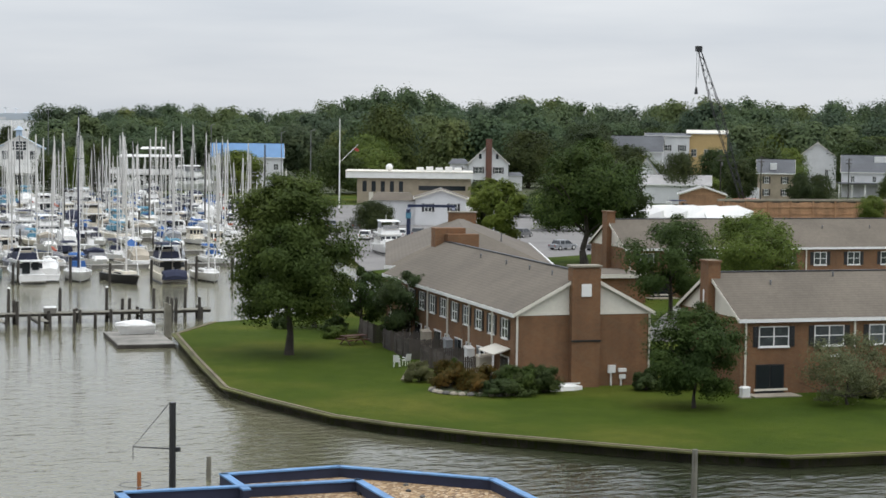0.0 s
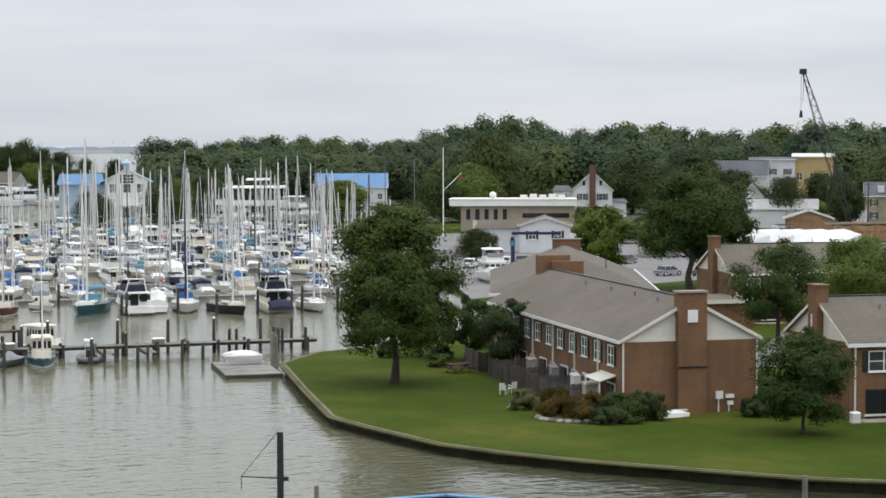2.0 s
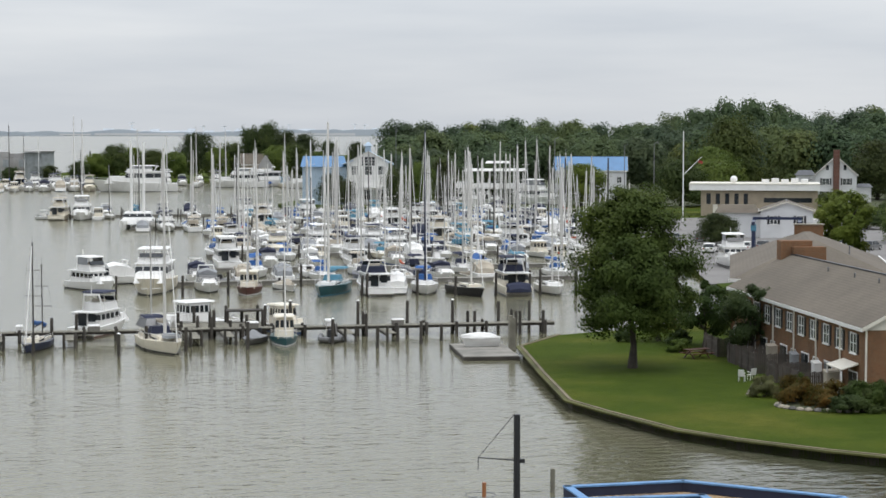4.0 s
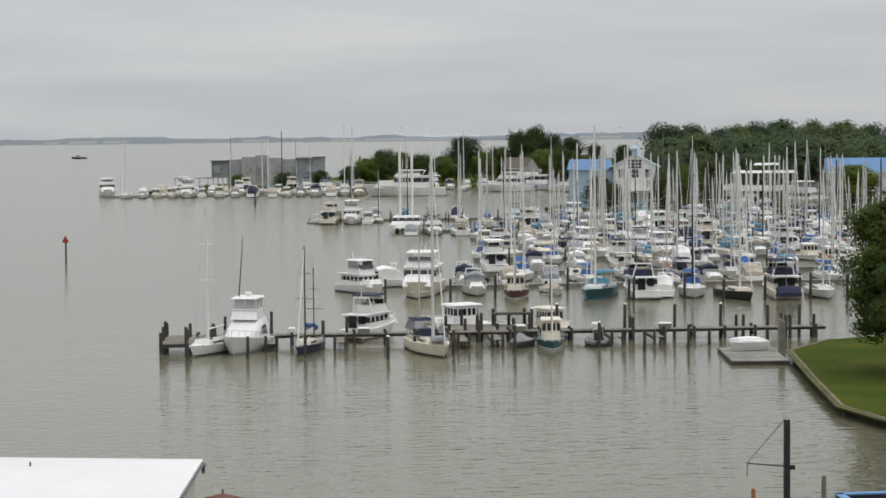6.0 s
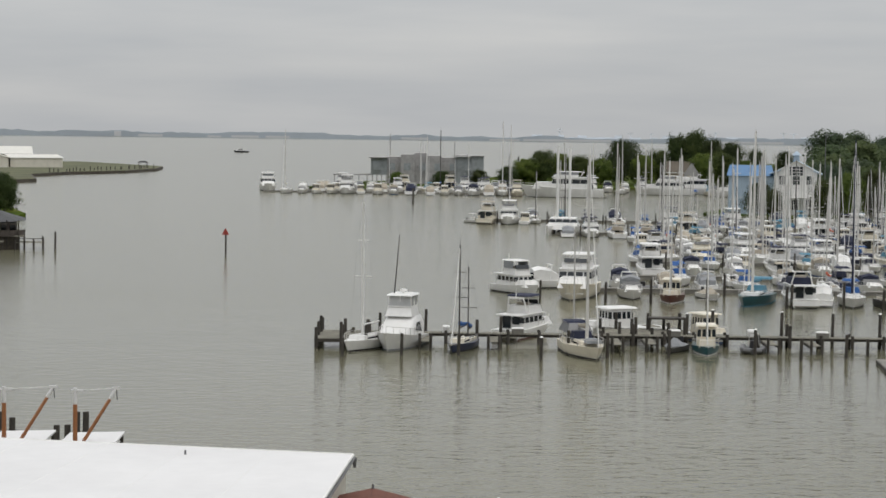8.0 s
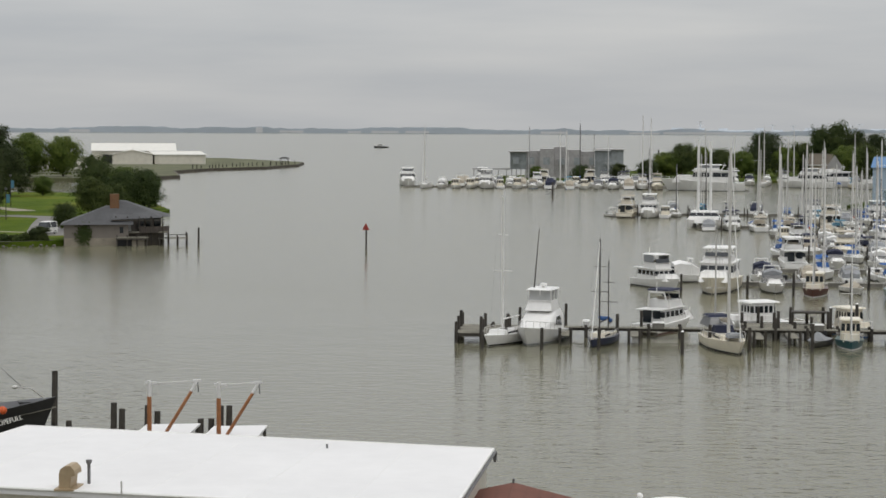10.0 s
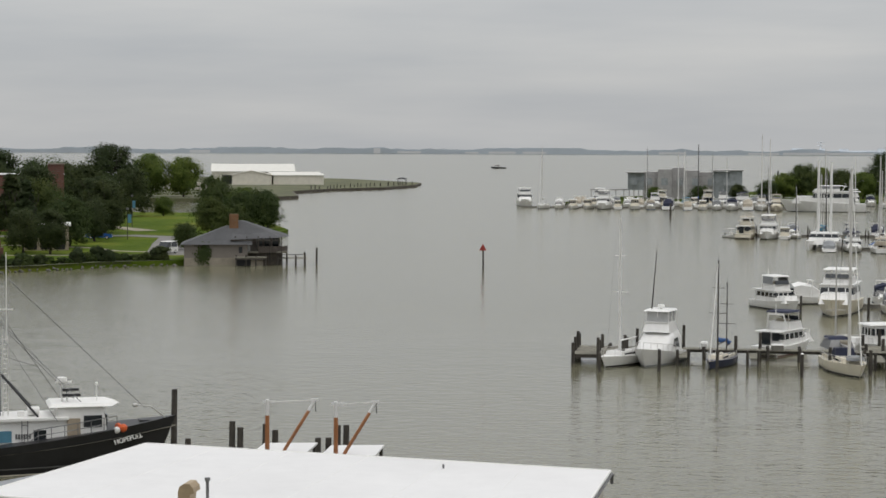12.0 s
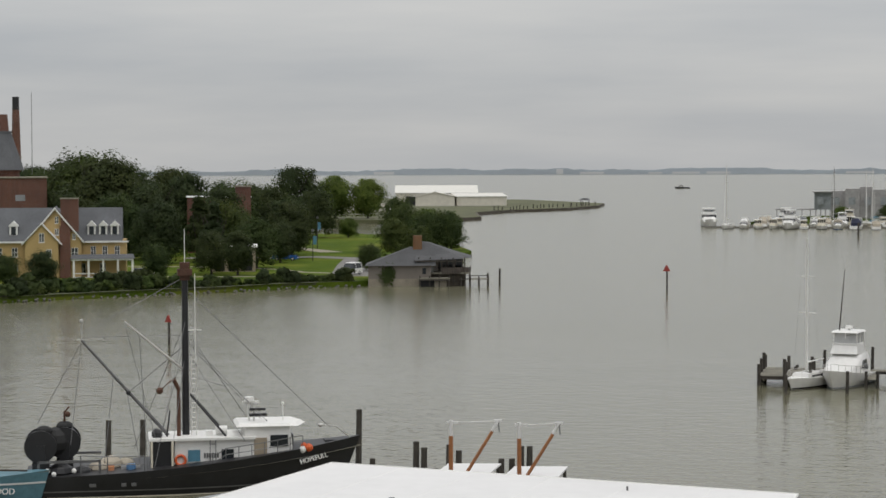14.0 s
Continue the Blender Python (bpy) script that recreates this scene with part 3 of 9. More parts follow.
shrub("dark rounded bush at the lawn edge", LEAF_DARK, 2.8, 2.0, 1.3, 1700, 0.12, 22, 55.2, 164.0)
for k, (bx, by, bw, bh, bm) in enumerate([(50.9, 126.3, 2.6, 1.5, LEAF_RUST), (52.6, 124.2, 2.8, 1.4, LEAF_RUST), (54.4, 123.3, 2.8, 1.5, LEAF_DARK),
                                          (56.0, 123.2, 2.4, 1.5, LEAF_DARK), (50.2, 130.2, 2.0, 1.2, LEAF_DULL), (52.2, 128.6, 2.2, 1.3, LEAF_OAK), (53.3, 121.9, 3.4, 0.9, LEAF_DARK), (54.6, 122.4, 3.0, 1.6, LEAF_OAK), (56.6, 122.6, 2.6, 1.5, LEAF_DARK)]):
    shrub("flowering garden shrub in the stone-edged bed" if bm == LEAF_RUST else "dark green garden shrub in the stone-edged bed", bm, bw * 1.35, bw * 1.1, bh * 1.25, 3600, 0.08, 30 + k, bx, by, group="bed shrubs")
shrub("green foundation shrub at the brick gable", LEAF_OAK, 3.0, 2.2, 2.4, 2600, 0.13, 40, 66.6, 121.2)
shrub("green foundation shrub at the brick gable", LEAF_DARK, 2.6, 2.0, 1.5, 1900, 0.13, 41, 64.2, 121.6)
for k in range(5):
    shrub("grey-green shrub along the back of the brick row", LEAF_DULL, 3.2, 2.4, 1.6 + 0.3 * (k % 2), 1800, 0.13, 50 + k, 77.5 + 2.4 * k, 114.0 - 0.3 * k, group="row shrubs")

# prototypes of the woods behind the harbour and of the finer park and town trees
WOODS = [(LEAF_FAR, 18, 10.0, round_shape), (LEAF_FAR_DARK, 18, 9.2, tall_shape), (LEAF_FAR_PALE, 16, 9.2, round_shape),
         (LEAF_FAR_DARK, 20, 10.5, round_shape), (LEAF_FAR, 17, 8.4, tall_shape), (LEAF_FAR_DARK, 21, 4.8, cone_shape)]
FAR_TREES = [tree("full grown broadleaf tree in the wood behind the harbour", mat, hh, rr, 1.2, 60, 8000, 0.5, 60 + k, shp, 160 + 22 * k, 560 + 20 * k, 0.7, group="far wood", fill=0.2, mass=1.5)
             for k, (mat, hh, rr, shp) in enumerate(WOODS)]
PARK_KINDS = [tree("full grown broadleaf tree with a dense green crown", mat, hh, rr, 1.4, 120, 14000, 0.36, 160 + k, shp, -230 - 14 * k, 330 + 9 * k, 0.9, group="park trees", mass=1.2)
              for k, ((_, hh, rr, shp), mat) in enumerate(zip(WOODS, (LEAF_PARK, LEAF_PARK_DARK, LEAF_LIGHT, LEAF_PARK_DARK, LEAF_PARK, LEAF_PARK_DARK)))]


def skyline(az):
    """Height in degrees of the wood's top seen from the walk's point, by compass heading."""
    pts = [(8.0, -0.2), (9.5, 0.05), (10.5, 0.1), (12.0, 0.0), (13.2, 0.15), (15.0, 0.05), (17.5, 0.05), (18.3, 0.3), (19.3, 0.55), (20.2, 0.92), (21.3, 0.6), (22.5, 0.35),
           (24.5, 0.5), (26.5, 0.35), (28.0, 0.35), (30.0, 0.6), (32.0, 0.4), (34.0, 0.5), (37.0, 0.5)]
    return float(np.interp(az, [p[0] for p in pts], [p[1] for p in pts])) + 0.19


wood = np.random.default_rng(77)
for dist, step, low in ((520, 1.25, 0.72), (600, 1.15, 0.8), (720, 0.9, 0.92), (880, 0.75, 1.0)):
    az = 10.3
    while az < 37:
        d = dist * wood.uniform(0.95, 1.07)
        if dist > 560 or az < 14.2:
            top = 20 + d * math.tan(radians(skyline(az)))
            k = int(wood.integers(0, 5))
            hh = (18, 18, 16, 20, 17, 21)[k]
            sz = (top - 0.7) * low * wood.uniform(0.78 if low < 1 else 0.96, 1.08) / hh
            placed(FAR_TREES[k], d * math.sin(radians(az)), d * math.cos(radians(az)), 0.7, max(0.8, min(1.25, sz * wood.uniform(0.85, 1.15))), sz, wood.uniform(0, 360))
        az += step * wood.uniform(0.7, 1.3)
# trees on the spit beyond the far slips: heading, distance, height, width, kind
for k, (az, d, hh, ww, j) in enumerate([(1.45, 735, 9.5, 0.7, 2), (1.95, 740, 13.0, 0.75, 0), (2.5, 752, 11.5, 0.7, 2), (3.1, 745, 11.0, 0.75, 0), (3.7, 738, 10.0, 0.7, 2), (4.35, 748, 18.0, 0.98, 3), (4.9, 742, 11.5, 0.7, 2),
                                        (5.4, 760, 13.5, 0.8, 0), (5.95, 750, 20.0, 0.7, 4), (6.4, 752, 21.4, 0.8, 0), (6.95, 748, 18.6, 0.8, 1), (7.5, 752, 17.6, 0.75, 3), (6.7, 722, 12.6, 0.8, 2), (7.3, 724, 13.0, 0.8, 0),
                                        (8.2, 745, 14.6, 0.55, 1), (7.9, 735, 10.0, 0.6, 2), (9.05, 745, 14.4, 0.5, 3), (0.95, 722, 7, 0.5, 0), (0.1, 700, 6, 0.45, 1), (-1.0, 690, 5.5, 0.45, 0), (-2.3, 684, 5, 0.4, 2),
                                        (8.35, 470, 8.6, 0.42, 3), (8.75, 466, 7.0, 0.36, 1), (10.3, 468, 9.5, 0.5, 0), (10.9, 462, 11.0, 0.5, 2), (11.6, 472, 12.0, 0.6, 1)]):
    placed(PARK_KINDS[j], d * math.sin(radians(az)), d * math.cos(radians(az)), 0.7, ww, 1.07 * hh / WOODS[j][1], 40 * k)


# ---- brick town houses ----
def sash(parent, x, z, w, h, shutters=True, face=0.0, turn=0.0, rows=2):
    """A window with frame, sill, panes and shutters on a wall along local x, its face at y = face, looking to -y; turn: degrees about z first."""
    holder = Shape()
    m = pose(0, 0, 0, 0, 0, turn)

    def put(name, s, mat, par, label=""):
        s.v = [tuple(m @ Vector(p)) for p in s.v]
        return part(name, s, mat, par, label)

    t = 0.07
    holder.box(x - w / 2, x + w / 2, face - 0.06, face + 0.1, z, z + t).box(x - w / 2, x + w / 2, face - 0.06, face + 0.1, z + h - t, z + h)
    holder.box(x - w / 2, x - w / 2 + t, face - 0.06, face + 0.1, z, z + h).box(x + w / 2 - t, x + w / 2, face - 0.06, face + 0.1, z, z + h)
    holder.box(x - t * 0.6, x + t * 0.6, face - 0.055, face + 0.1, z, z + h)
    win = put("window", holder, WHITE, parent)
    put("pane", Shape().box(x - w / 2 + t, x - t * 0.6, face - 0.02, face + 0.05, z + t, z + h - t), HOUSE_GLASS, win)
    put("pane", Shape().box(x + t * 0.6, x + w / 2 - t, face - 0.02, face + 0.05, z + t, z + h - t), HOUSE_GLASS, win)
    bar = Shape()
    for k in range(1, rows):
        bar.box(x - w / 2 + t, x + w / 2 - t, face - 0.05, face - 0.02, z + h * k / rows - 0.03, z + h * k / rows + 0.03)
    put("glazing_bar", bar, WHITE, win)
    put("sill", Shape().box(x - w / 2 - 0.05, x + w / 2 + 0.05, face - 0.12, face + 0.02, z - 0.08, z), WHITE, win)
    if shutters:
        for sx in (x - w / 2 - 0.24, x + w / 2 + 0.24):
            s = Shape().box(sx - 0.2, sx + 0.2, face - 0.05, face, z, z + h)
            for q in range(7):
                s.box(sx - 0.16, sx + 0.16, face - 0.07, face - 0.05, z + 0.08 + q * (h - 0.16) / 7, z + 0.08 + (q + 0.6) * (h - 0.16) / 7)
            put("shutter", s, BLACK, win, "black louvred shutter")
    return win


def gable_house(label, x, y, rz, w, length, eave, ridge, wall_mat, roof_mat, gable_mat, z=0.7, name="town_house", chimneys=(), over=0.25):
    """A house whose gable fronts local -y (width w along x) and whose ridge runs along y."""
    ob = thing(name, label, "house", x, y, z, rz)
    s = Shape()
    for x0, x1, y0, y1 in ((0, w, 0, 0.3), (0, w, length - 0.3, length), (0, 0.3, 0.3, length - 0.3), (w - 0.3, w, 0.3, length - 0.3)):
        s.box(x0, x1, y0, y1, -0.3, eave)
    part("wall", s, wall_mat, ob)
    for yy in (0.02, length - 0.22):
        part("gable", Shape().loft([[(0, yy, eave), (w, yy, eave), (w / 2, yy, ridge - 0.1)], [(0, yy + 0.2, eave), (w, yy + 0.2, eave), (w / 2, yy + 0.2, ridge - 0.1)]]), gable_mat, ob)
    k = (ridge - eave) / (w / 2)
    for sx in (-1, 1):
        c = w / 2
        e = c + sx * (w / 2 + over)
        ze = eave - over * k
        r = Shape().loft([[(e, -over, ze), (c, -over, ridge), (c, -over, ridge + 0.16), (e, -over, ze + 0.16)],
                          [(e, length + over, ze), (c, length + over, ridge), (c, length + over, ridge + 0.16), (e, length + over, ze + 0.16)]])
        part("roof", r, roof_mat, ob)
        g = Shape().box(e - 0.07, e + 0.07, -over - 0.02, length + over + 0.02, ze - 0.12, ze + 0.13)
        part("gutter", g, WHITE, ob)
        for yy in (-over - 0.05, length + over + 0.01):
            part("bargeboard", Shape().loft([[(e, yy, ze - 0.12), (c, yy, ridge - 0.12), (c, yy, ridge + 0.14), (e, yy, ze + 0.14)],
                                             [(e, yy + 0.04, ze - 0.12), (c, yy + 0.04, ridge - 0.12), (c, yy + 0.04, ridge + 0.14), (e, yy + 0.04, ze + 0.14)]]), TRIM, ob)
    part("ridge_cap", Shape().box(w / 2 - 0.14, w / 2 + 0.14, -over, length + over, ridge + 0.1, ridge + 0.2), BLACK, ob)
    for cx, cw, y0, y1, top in chimneys:
        ch = part("chimney", Shape().box(cx - cw / 2, cx + cw / 2, y0, y1, -0.3, top - 0.2).box(cx - cw / 2 + 0.08, cx + cw / 2 - 0.08, y0 + 0.08, y1 - 0.05, top - 0.2, top - 0.1), wall_mat, ob)
        part("chimney_cap", Shape().box(cx - cw / 2 - 0.08, cx + cw / 2 + 0.08, y0 - 0.08, y1 + 0.08, top - 0.1, top + 0.04), CONCRETE, ch)
    return ob


def downpipe(parent, x, y, z0, z1):
    part("downpipe", Shape().box(x - 0.06, x + 0.06, y - 0.06, y + 0.06, z0, z1), TRIM, parent)


def roof_vents(parent, pts):
    for px, py, pz in pts:
        part("vent_pipe", Shape().rod((px, py, pz - 0.25), (px, py, pz + 0.4), 0.06, 0.06, 6).rod((px, py, pz + 0.4), (px, py, pz + 0.5), 0.1, 0.08, 6), STEEL, parent)


TILT = -4.8
W, EAVE, RIDGE = 10.4, 5.35, 8.1
slope = (RIDGE - EAVE) / (W / 2)

# the end house with its gable and great chimney to the water
a = gable_house("brown brick town house with a grey shingle roof and ivory gable", 55.6, 125.3, TILT, W, 35, EAVE, RIDGE, BRICK, SHINGLE, TRIM,
                chimneys=((5.15, 2.15, -0.62, 0.35, 8.75),))
part("chimney_band", Shape().box(4.02, 6.28, -0.68, -0.6, 3.3, 3.42), BLACK, a)
part("gable_vent", Shape().box(4.75, 5.5, -0.7, -0.6, 6.55, 7.45), WHITE, a, "white louvred gable vent")
part("frieze_board", Shape().box(-0.03, W + 0.03, -0.04, 0.0, EAVE - 0.16, EAVE + 0.05), TRIM, a)
part("electric_meter", Shape().box(7.1, 7.65, -0.22, 0, 0.95, 1.5).box(7.3, 7.4, -0.12, 0, -0.1, 0.95), GEL, a, "pale grey meter boxes and conduit")
part("electric_meter", Shape().box(7.9, 8.5, -0.22, 0, 1.0, 1.25).box(8.0, 8.45, -0.2, 0, 0.5, 0.8).box(8.1, 8.2, -0.1, 0, -0.1, 0.5), GEL, a)
part("far_chimney", Shape().box(4.2, 7.0, 34.0, 35.3, 6.5, 9.4).box(5.1, 8.0, 33.2, 34.0, 6.5, 8.9), BRICK, a, "broad brick chimney at the far ridge end")
for k in range(11):
    sash(a, -(2.2 + 3.05 * k), 3.35, 1.35, 1.45, True, 0.0, -90)
for k in range(6):
    wx = -(3.0 + 5.6 * k)
    sash(a, wx - 2.2, 0.75, 1.2, 1.3, False, 0.0, -90)
for k in range(6):
    yy = 2.2 + 5.6 * k
    d = part("patio_door", Shape().box(-0.05, 0.02, yy - 0.95, yy + 0.95, 0.0, 2.1), WHITE, a)
    part("pane", Shape().box(-0.08, -0.05, yy - 0.85, yy - 0.06, 0.1, 2.0), GLASS, d)
    part("pane", Shape().box(-0.08, -0.05, yy + 0.06, yy + 0.85, 0.1, 2.0), GLASS, d)
    downpipe(a, -0.08, 5.0 + 5.6 * k, 0, EAVE)
aw = part("awning", Shape().loft([[(-0.02, 1.0, 2.75), (-1.3, 1.0, 2.35), (-1.3, 1.0, 2.28), (-0.02, 1.0, 2.65)], [(-0.02, 4.4, 2.75), (-1.3, 4.4, 2.35), (-1.3, 4.4, 2.28), (-0.02, 4.4, 2.65)]]), TRIM, a)
part("post", Shape().box(-1.3, -1.2, 4.2, 4.3, 0, 2.3), WHITE, aw)
part("post", Shape().box(-1.3, -1.2, 1.1, 1.2, 0, 2.3), WHITE, aw)
downpipe(a, 0.12, -0.07, 0, EAVE)
downpipe(a, W - 0.12, -0.07, 0, EAVE)
roof_vents(a, [(W / 2 - 1.0, yy, RIDGE - slope) for yy in (4.0, 9.0, 14.5, 21.0)])

# its neighbour further back, roof turned across the first
b = thing("town_house", "brown brick town house with a broad hipped shingle roof", "house", 62.2, 169.6, 0.7, -20)
part("wall", Shape().box(0.4, 15.0, 0.4, 34, -0.3, EAVE), BRICK, b)
for side, ring in (("roof", [[(-0.3, -0.3, EAVE - 0.15), (15.7, -0.3, EAVE - 0.15), (15.7, 34.7, EAVE - 0.15), (-0.3, 34.7, EAVE - 0.15)], [(7.4, 9.5, 8.35), (8.0, 9.5, 8.35), (8.0, 27.0, 8.35), (7.4, 27.0, 8.35)]]),):
    part(side, Shape().loft(ring), SHINGLE, b)
part("gutter", Shape().box(-0.4, 15.8, -0.45, -0.3, EAVE - 0.3, EAVE - 0.05), WHITE, b)
part("gutter", Shape().box(15.7, 15.85, -0.3, 34.7, EAVE - 0.3, EAVE - 0.05), WHITE, b)
ch0 = part("chimney", Shape().box(6.4, 9.4, 26.2, 27.2, 5, 9.0), BRICK, b)
part("chimney_cap", Shape().box(6.3, 9.5, 26.1, 27.3, 9.0, 9.12), CONCRETE, ch0)
roof_vents(b, [(11.0, 8.0, 6.9), (11.5, 16.0, 7.0)])


# rows with their long side to the water: the ridge runs along local y, so local x points inland
def row_house(label, cx, cy, length, span, windows, first, step, door_list):
    h = gable_house(label, cx, cy, TILT - 90, W, length, EAVE, RIDGE, BRICK, SHINGLE, TRIM)
    # after the turn the water side is local x = W, read from the left end y = 0
    for k in range(windows):
        sash(h, first + step * k, 3.35, span, 1.45, True, -W, 90)
    for dy in door_list:
        d = part("patio_door", Shape().box(W - 0.02, W + 0.05, dy - 1.1, dy + 1.1, 0.0, 2.1), BLACK, h, "dark sliding glass patio door")
        part("pane", Shape().box(W + 0.05, W + 0.07, dy - 1.0, dy - 0.05, 0.1, 2.0), GLASS, d)
        part("pane", Shape().box(W + 0.05, W + 0.07, dy + 0.05, dy + 1.0, 0.1, 2.0), GLASS, d)
        part("step", Shape().box(W + 0.05, W + 1.7, dy - 1.9, dy + 1.7, -0.2, 0.06), CONCRETE, d, "concrete patio slab")
        part("rail", Shape().box(W + 0.2, W + 0.26, dy - 1.3, dy + 1.3, 0.25, 0.4), TRIM, d)
    part("frieze_board", Shape().box(W, W + 0.04, -0.03, length + 0.03, EAVE - 0.22, EAVE + 0.02), TRIM, h)
    return h


def far_corner(px, py):
    """The inland left corner of a row whose water-side left corner is px, py."""
    r = radians(TILT)
    return px - W * math.sin(r), py + W * math.cos(r)


fx, fy = far_corner(69.6, 117.8)
c = row_house("brown brick row of houses with white sash windows", fx, fy, 42, 2.35, 9, 2.55, 4.35, (2.3, 15.4, 28.4))
part("end_chimney", Shape().box(4.6, 6.0, -0.55, 0.4, -0.3, 9.0).box(4.52, 6.08, -0.63, 0.48, 9.0, 9.15), BRICK, c, "brick chimney on the gable end")
part("flue_strip", Shape().box(5.2, 5.36, -0.6, -0.55, 5.4, 7.0), WHITE, c)
downpipe(c, W + 0.08, 0.35, 0, EAVE)
for k in range(4):
    downpipe(c, W + 0.08, 8.9 + 9.0 * k, 3.0, EAVE)
roof_vents(c, [(W / 2 + 1.6, 4.0, RIDGE - 1.6 * slope), (W / 2 + 0.7, 9.5, RIDGE - 0.7 * slope), (W / 2 + 1.2, 19, RIDGE - 1.2 * slope)])
part("porch_light", Shape().box(W, W + 0.3, 7.0, 7.9, 2.55, 2.7), WHITE, c)

fx, fy = far_corner(95.2, 185.4)
d2 = row_house("brown brick back row of houses with white windows", fx, fy, 62, 1.55, 15, 2.4, 4.15, (4.0,))
part("end_chimney", Shape().box(4.6, 6.0, -0.55, 0.4, -0.3, 9.0).box(4.52, 6.08, -0.63, 0.48, 9.0, 9.15), BRICK, d2, "brick chimney on the gable end")
for k in range(13):
    part("door_hood", Shape().box(W, W + 0.9, 4.6 + 4.15 * k, 7.6 + 4.15 * k, 2.3, 2.5), WHITE, d2, "white flat door hood")
for k in range(6):
    downpipe(d2, W + 0.08, 0.4 + 10.5 * k, 0, EAVE)
roof_vents(d2, [(W / 2 + 2.0, 25 + 6 * k, RIDGE - 2.0 * slope) for k in range(5)])
wing = solid("porch_wing", Shape().box(0, 6.0, 0, 8, -0.3, 2.9), BRICK, "low flat-roofed brick wing of the back row", "house", 88.6, 180.2, 0.7, TILT)
part("roof_slab", Shape().box(-0.3, 6.3, -0.3, 8.3, 2.9, 3.05), SHINGLE, wing)
part("fascia", Shape().box(-0.36, 6.36, -0.36, -0.3, 2.7, 3.1).box(6.3, 6.36, -0.3, 8.3, 2.7, 3.1), TRIM, wing)

# garden fences, chairs and clutter along the end house
def fence(x, y, rz, n, h=1.55):
    f = thing("fence", "grey weathered board fence round a patio", "fence", x, y, 0.7, rz, "patio fences")
    for k in range(n):
        part("board", Shape().box(0.16 * k, 0.16 * k + 0.13, 0, 0.03, 0, h + 0.05 * math.sin(k * 2.1)), FENCE, f)
    for k in range(0, n + 1, 12):
        part("post", Shape().box(0.16 * k - 0.05, 0.16 * k + 0.05, 0.03, 0.13, -0.3, h + 0.12), FENCE, f)
    part("rail", Shape().box(0, 0.16 * n, 0.03, 0.07, 0.3, 0.4).box(0, 0.16 * n, 0.03, 0.07, h - 0.4, h - 0.3), FENCE, f)
    return f


for k in range(5):
    yy = 131.5 + 5.6 * k
    ox = 56.1 + (yy - 125.3) * 0.084
    fence(ox - 3.3, yy, TILT, 20)
    fence(ox - 3.3, yy, 85.2, 17 if k % 2 else 30)


def shed(x, y, rz, mat, label):
    s = thing("garden_box", label, "garden box", x, y, 0.7, rz, "patio boxes")
    part("body", Shape().box(0, 1.0, 0, 0.8, 0, 1.7), mat, s)
    part("lid", Shape().loft([[(-0.05, -0.05, 1.7), (1.05, -0.05, 1.7), (1.05, -0.05, 1.8), (-0.05, -0.05, 1.75)], [(-0.05, 0.85, 1.7), (1.05, 0.85, 1.7), (1.05, 0.85, 1.95), (-0.05, 0.85, 1.9)]]), mat, s)
    part("door", Shape().box(0.1, 0.9, -0.03, 0, 0.08, 1.62), mat, s)


shed(54.6, 129.4, TILT, TAN_CLOTH, "tan plastic garden cupboard on a patio")
shed(55.8, 134.6, TILT, GEL, "pale plastic garden cupboard on a patio")
shed(56.3, 140.2, TILT, GREY_CLOTH, "grey plastic garden cupboard on a patio")
shed(56.6, 146.0, TILT, TAN_CLOTH, "tan plastic garden cupboard on a patio")


def garden_chair(x, y, rz, mat=WHITE, label="white plastic garden chair on the lawn"):
    c0 = thing("garden_chair", label, "chair", x, y, 0.7, rz)
    part("seat", Shape().box(-0.25, 0.25, -0.25, 0.25, 0.4, 0.45), mat, c0)
    part("backrest", Shape().loft([[(-0.25, 0.22, 0.45), (0.25, 0.22, 0.45), (0.25, 0.27, 0.45), (-0.25, 0.27, 0.45)], [(-0.22, 0.36, 0.95), (0.22, 0.36, 0.95), (0.22, 0.4, 0.95), (-0.22, 0.4, 0.95)]]), mat, c0)
    for px in (-0.22, 0.22):
        for py in (-0.22, 0.22):
            part("leg", Shape().rod((px, py, 0), (px * 0.9, py * 0.9, 0.42), 0.025), mat, c0)
        part("armrest", Shape().box(px - 0.03, px + 0.03, -0.25, 0.25, 0.62, 0.66), mat, c0)
    return c0


garden_chair(51.6, 138.6, 150)
garden_chair(52.6, 139.2, 190)

pt = thing("picnic_table", "red-brown wooden picnic table with attached benches", "table", 53.2, 153.6, 0.7, 20)
for k in range(5):
    part("board", Shape().box(-1.2, 1.2, -0.42 + 0.17 * k, -0.27 + 0.17 * k, 0.72, 0.77), OXBLOOD, pt)
for sy in (-0.75, 0.75):
    part("bench", Shape().box(-1.2, 1.2, sy - 0.14, sy + 0.14, 0.42, 0.47), OXBLOOD, pt)
for sx in (-0.8, 0.8):
    part("leg", Shape().rod((sx, -0.7, 0), (sx, 0.2, 0.75), 0.05).rod((sx, 0.7, 0), (sx, -0.2, 0.75), 0.05).box(sx - 0.04, sx + 0.04, -0.85, 0.85, 0.34, 0.42), OXBLOOD, pt)

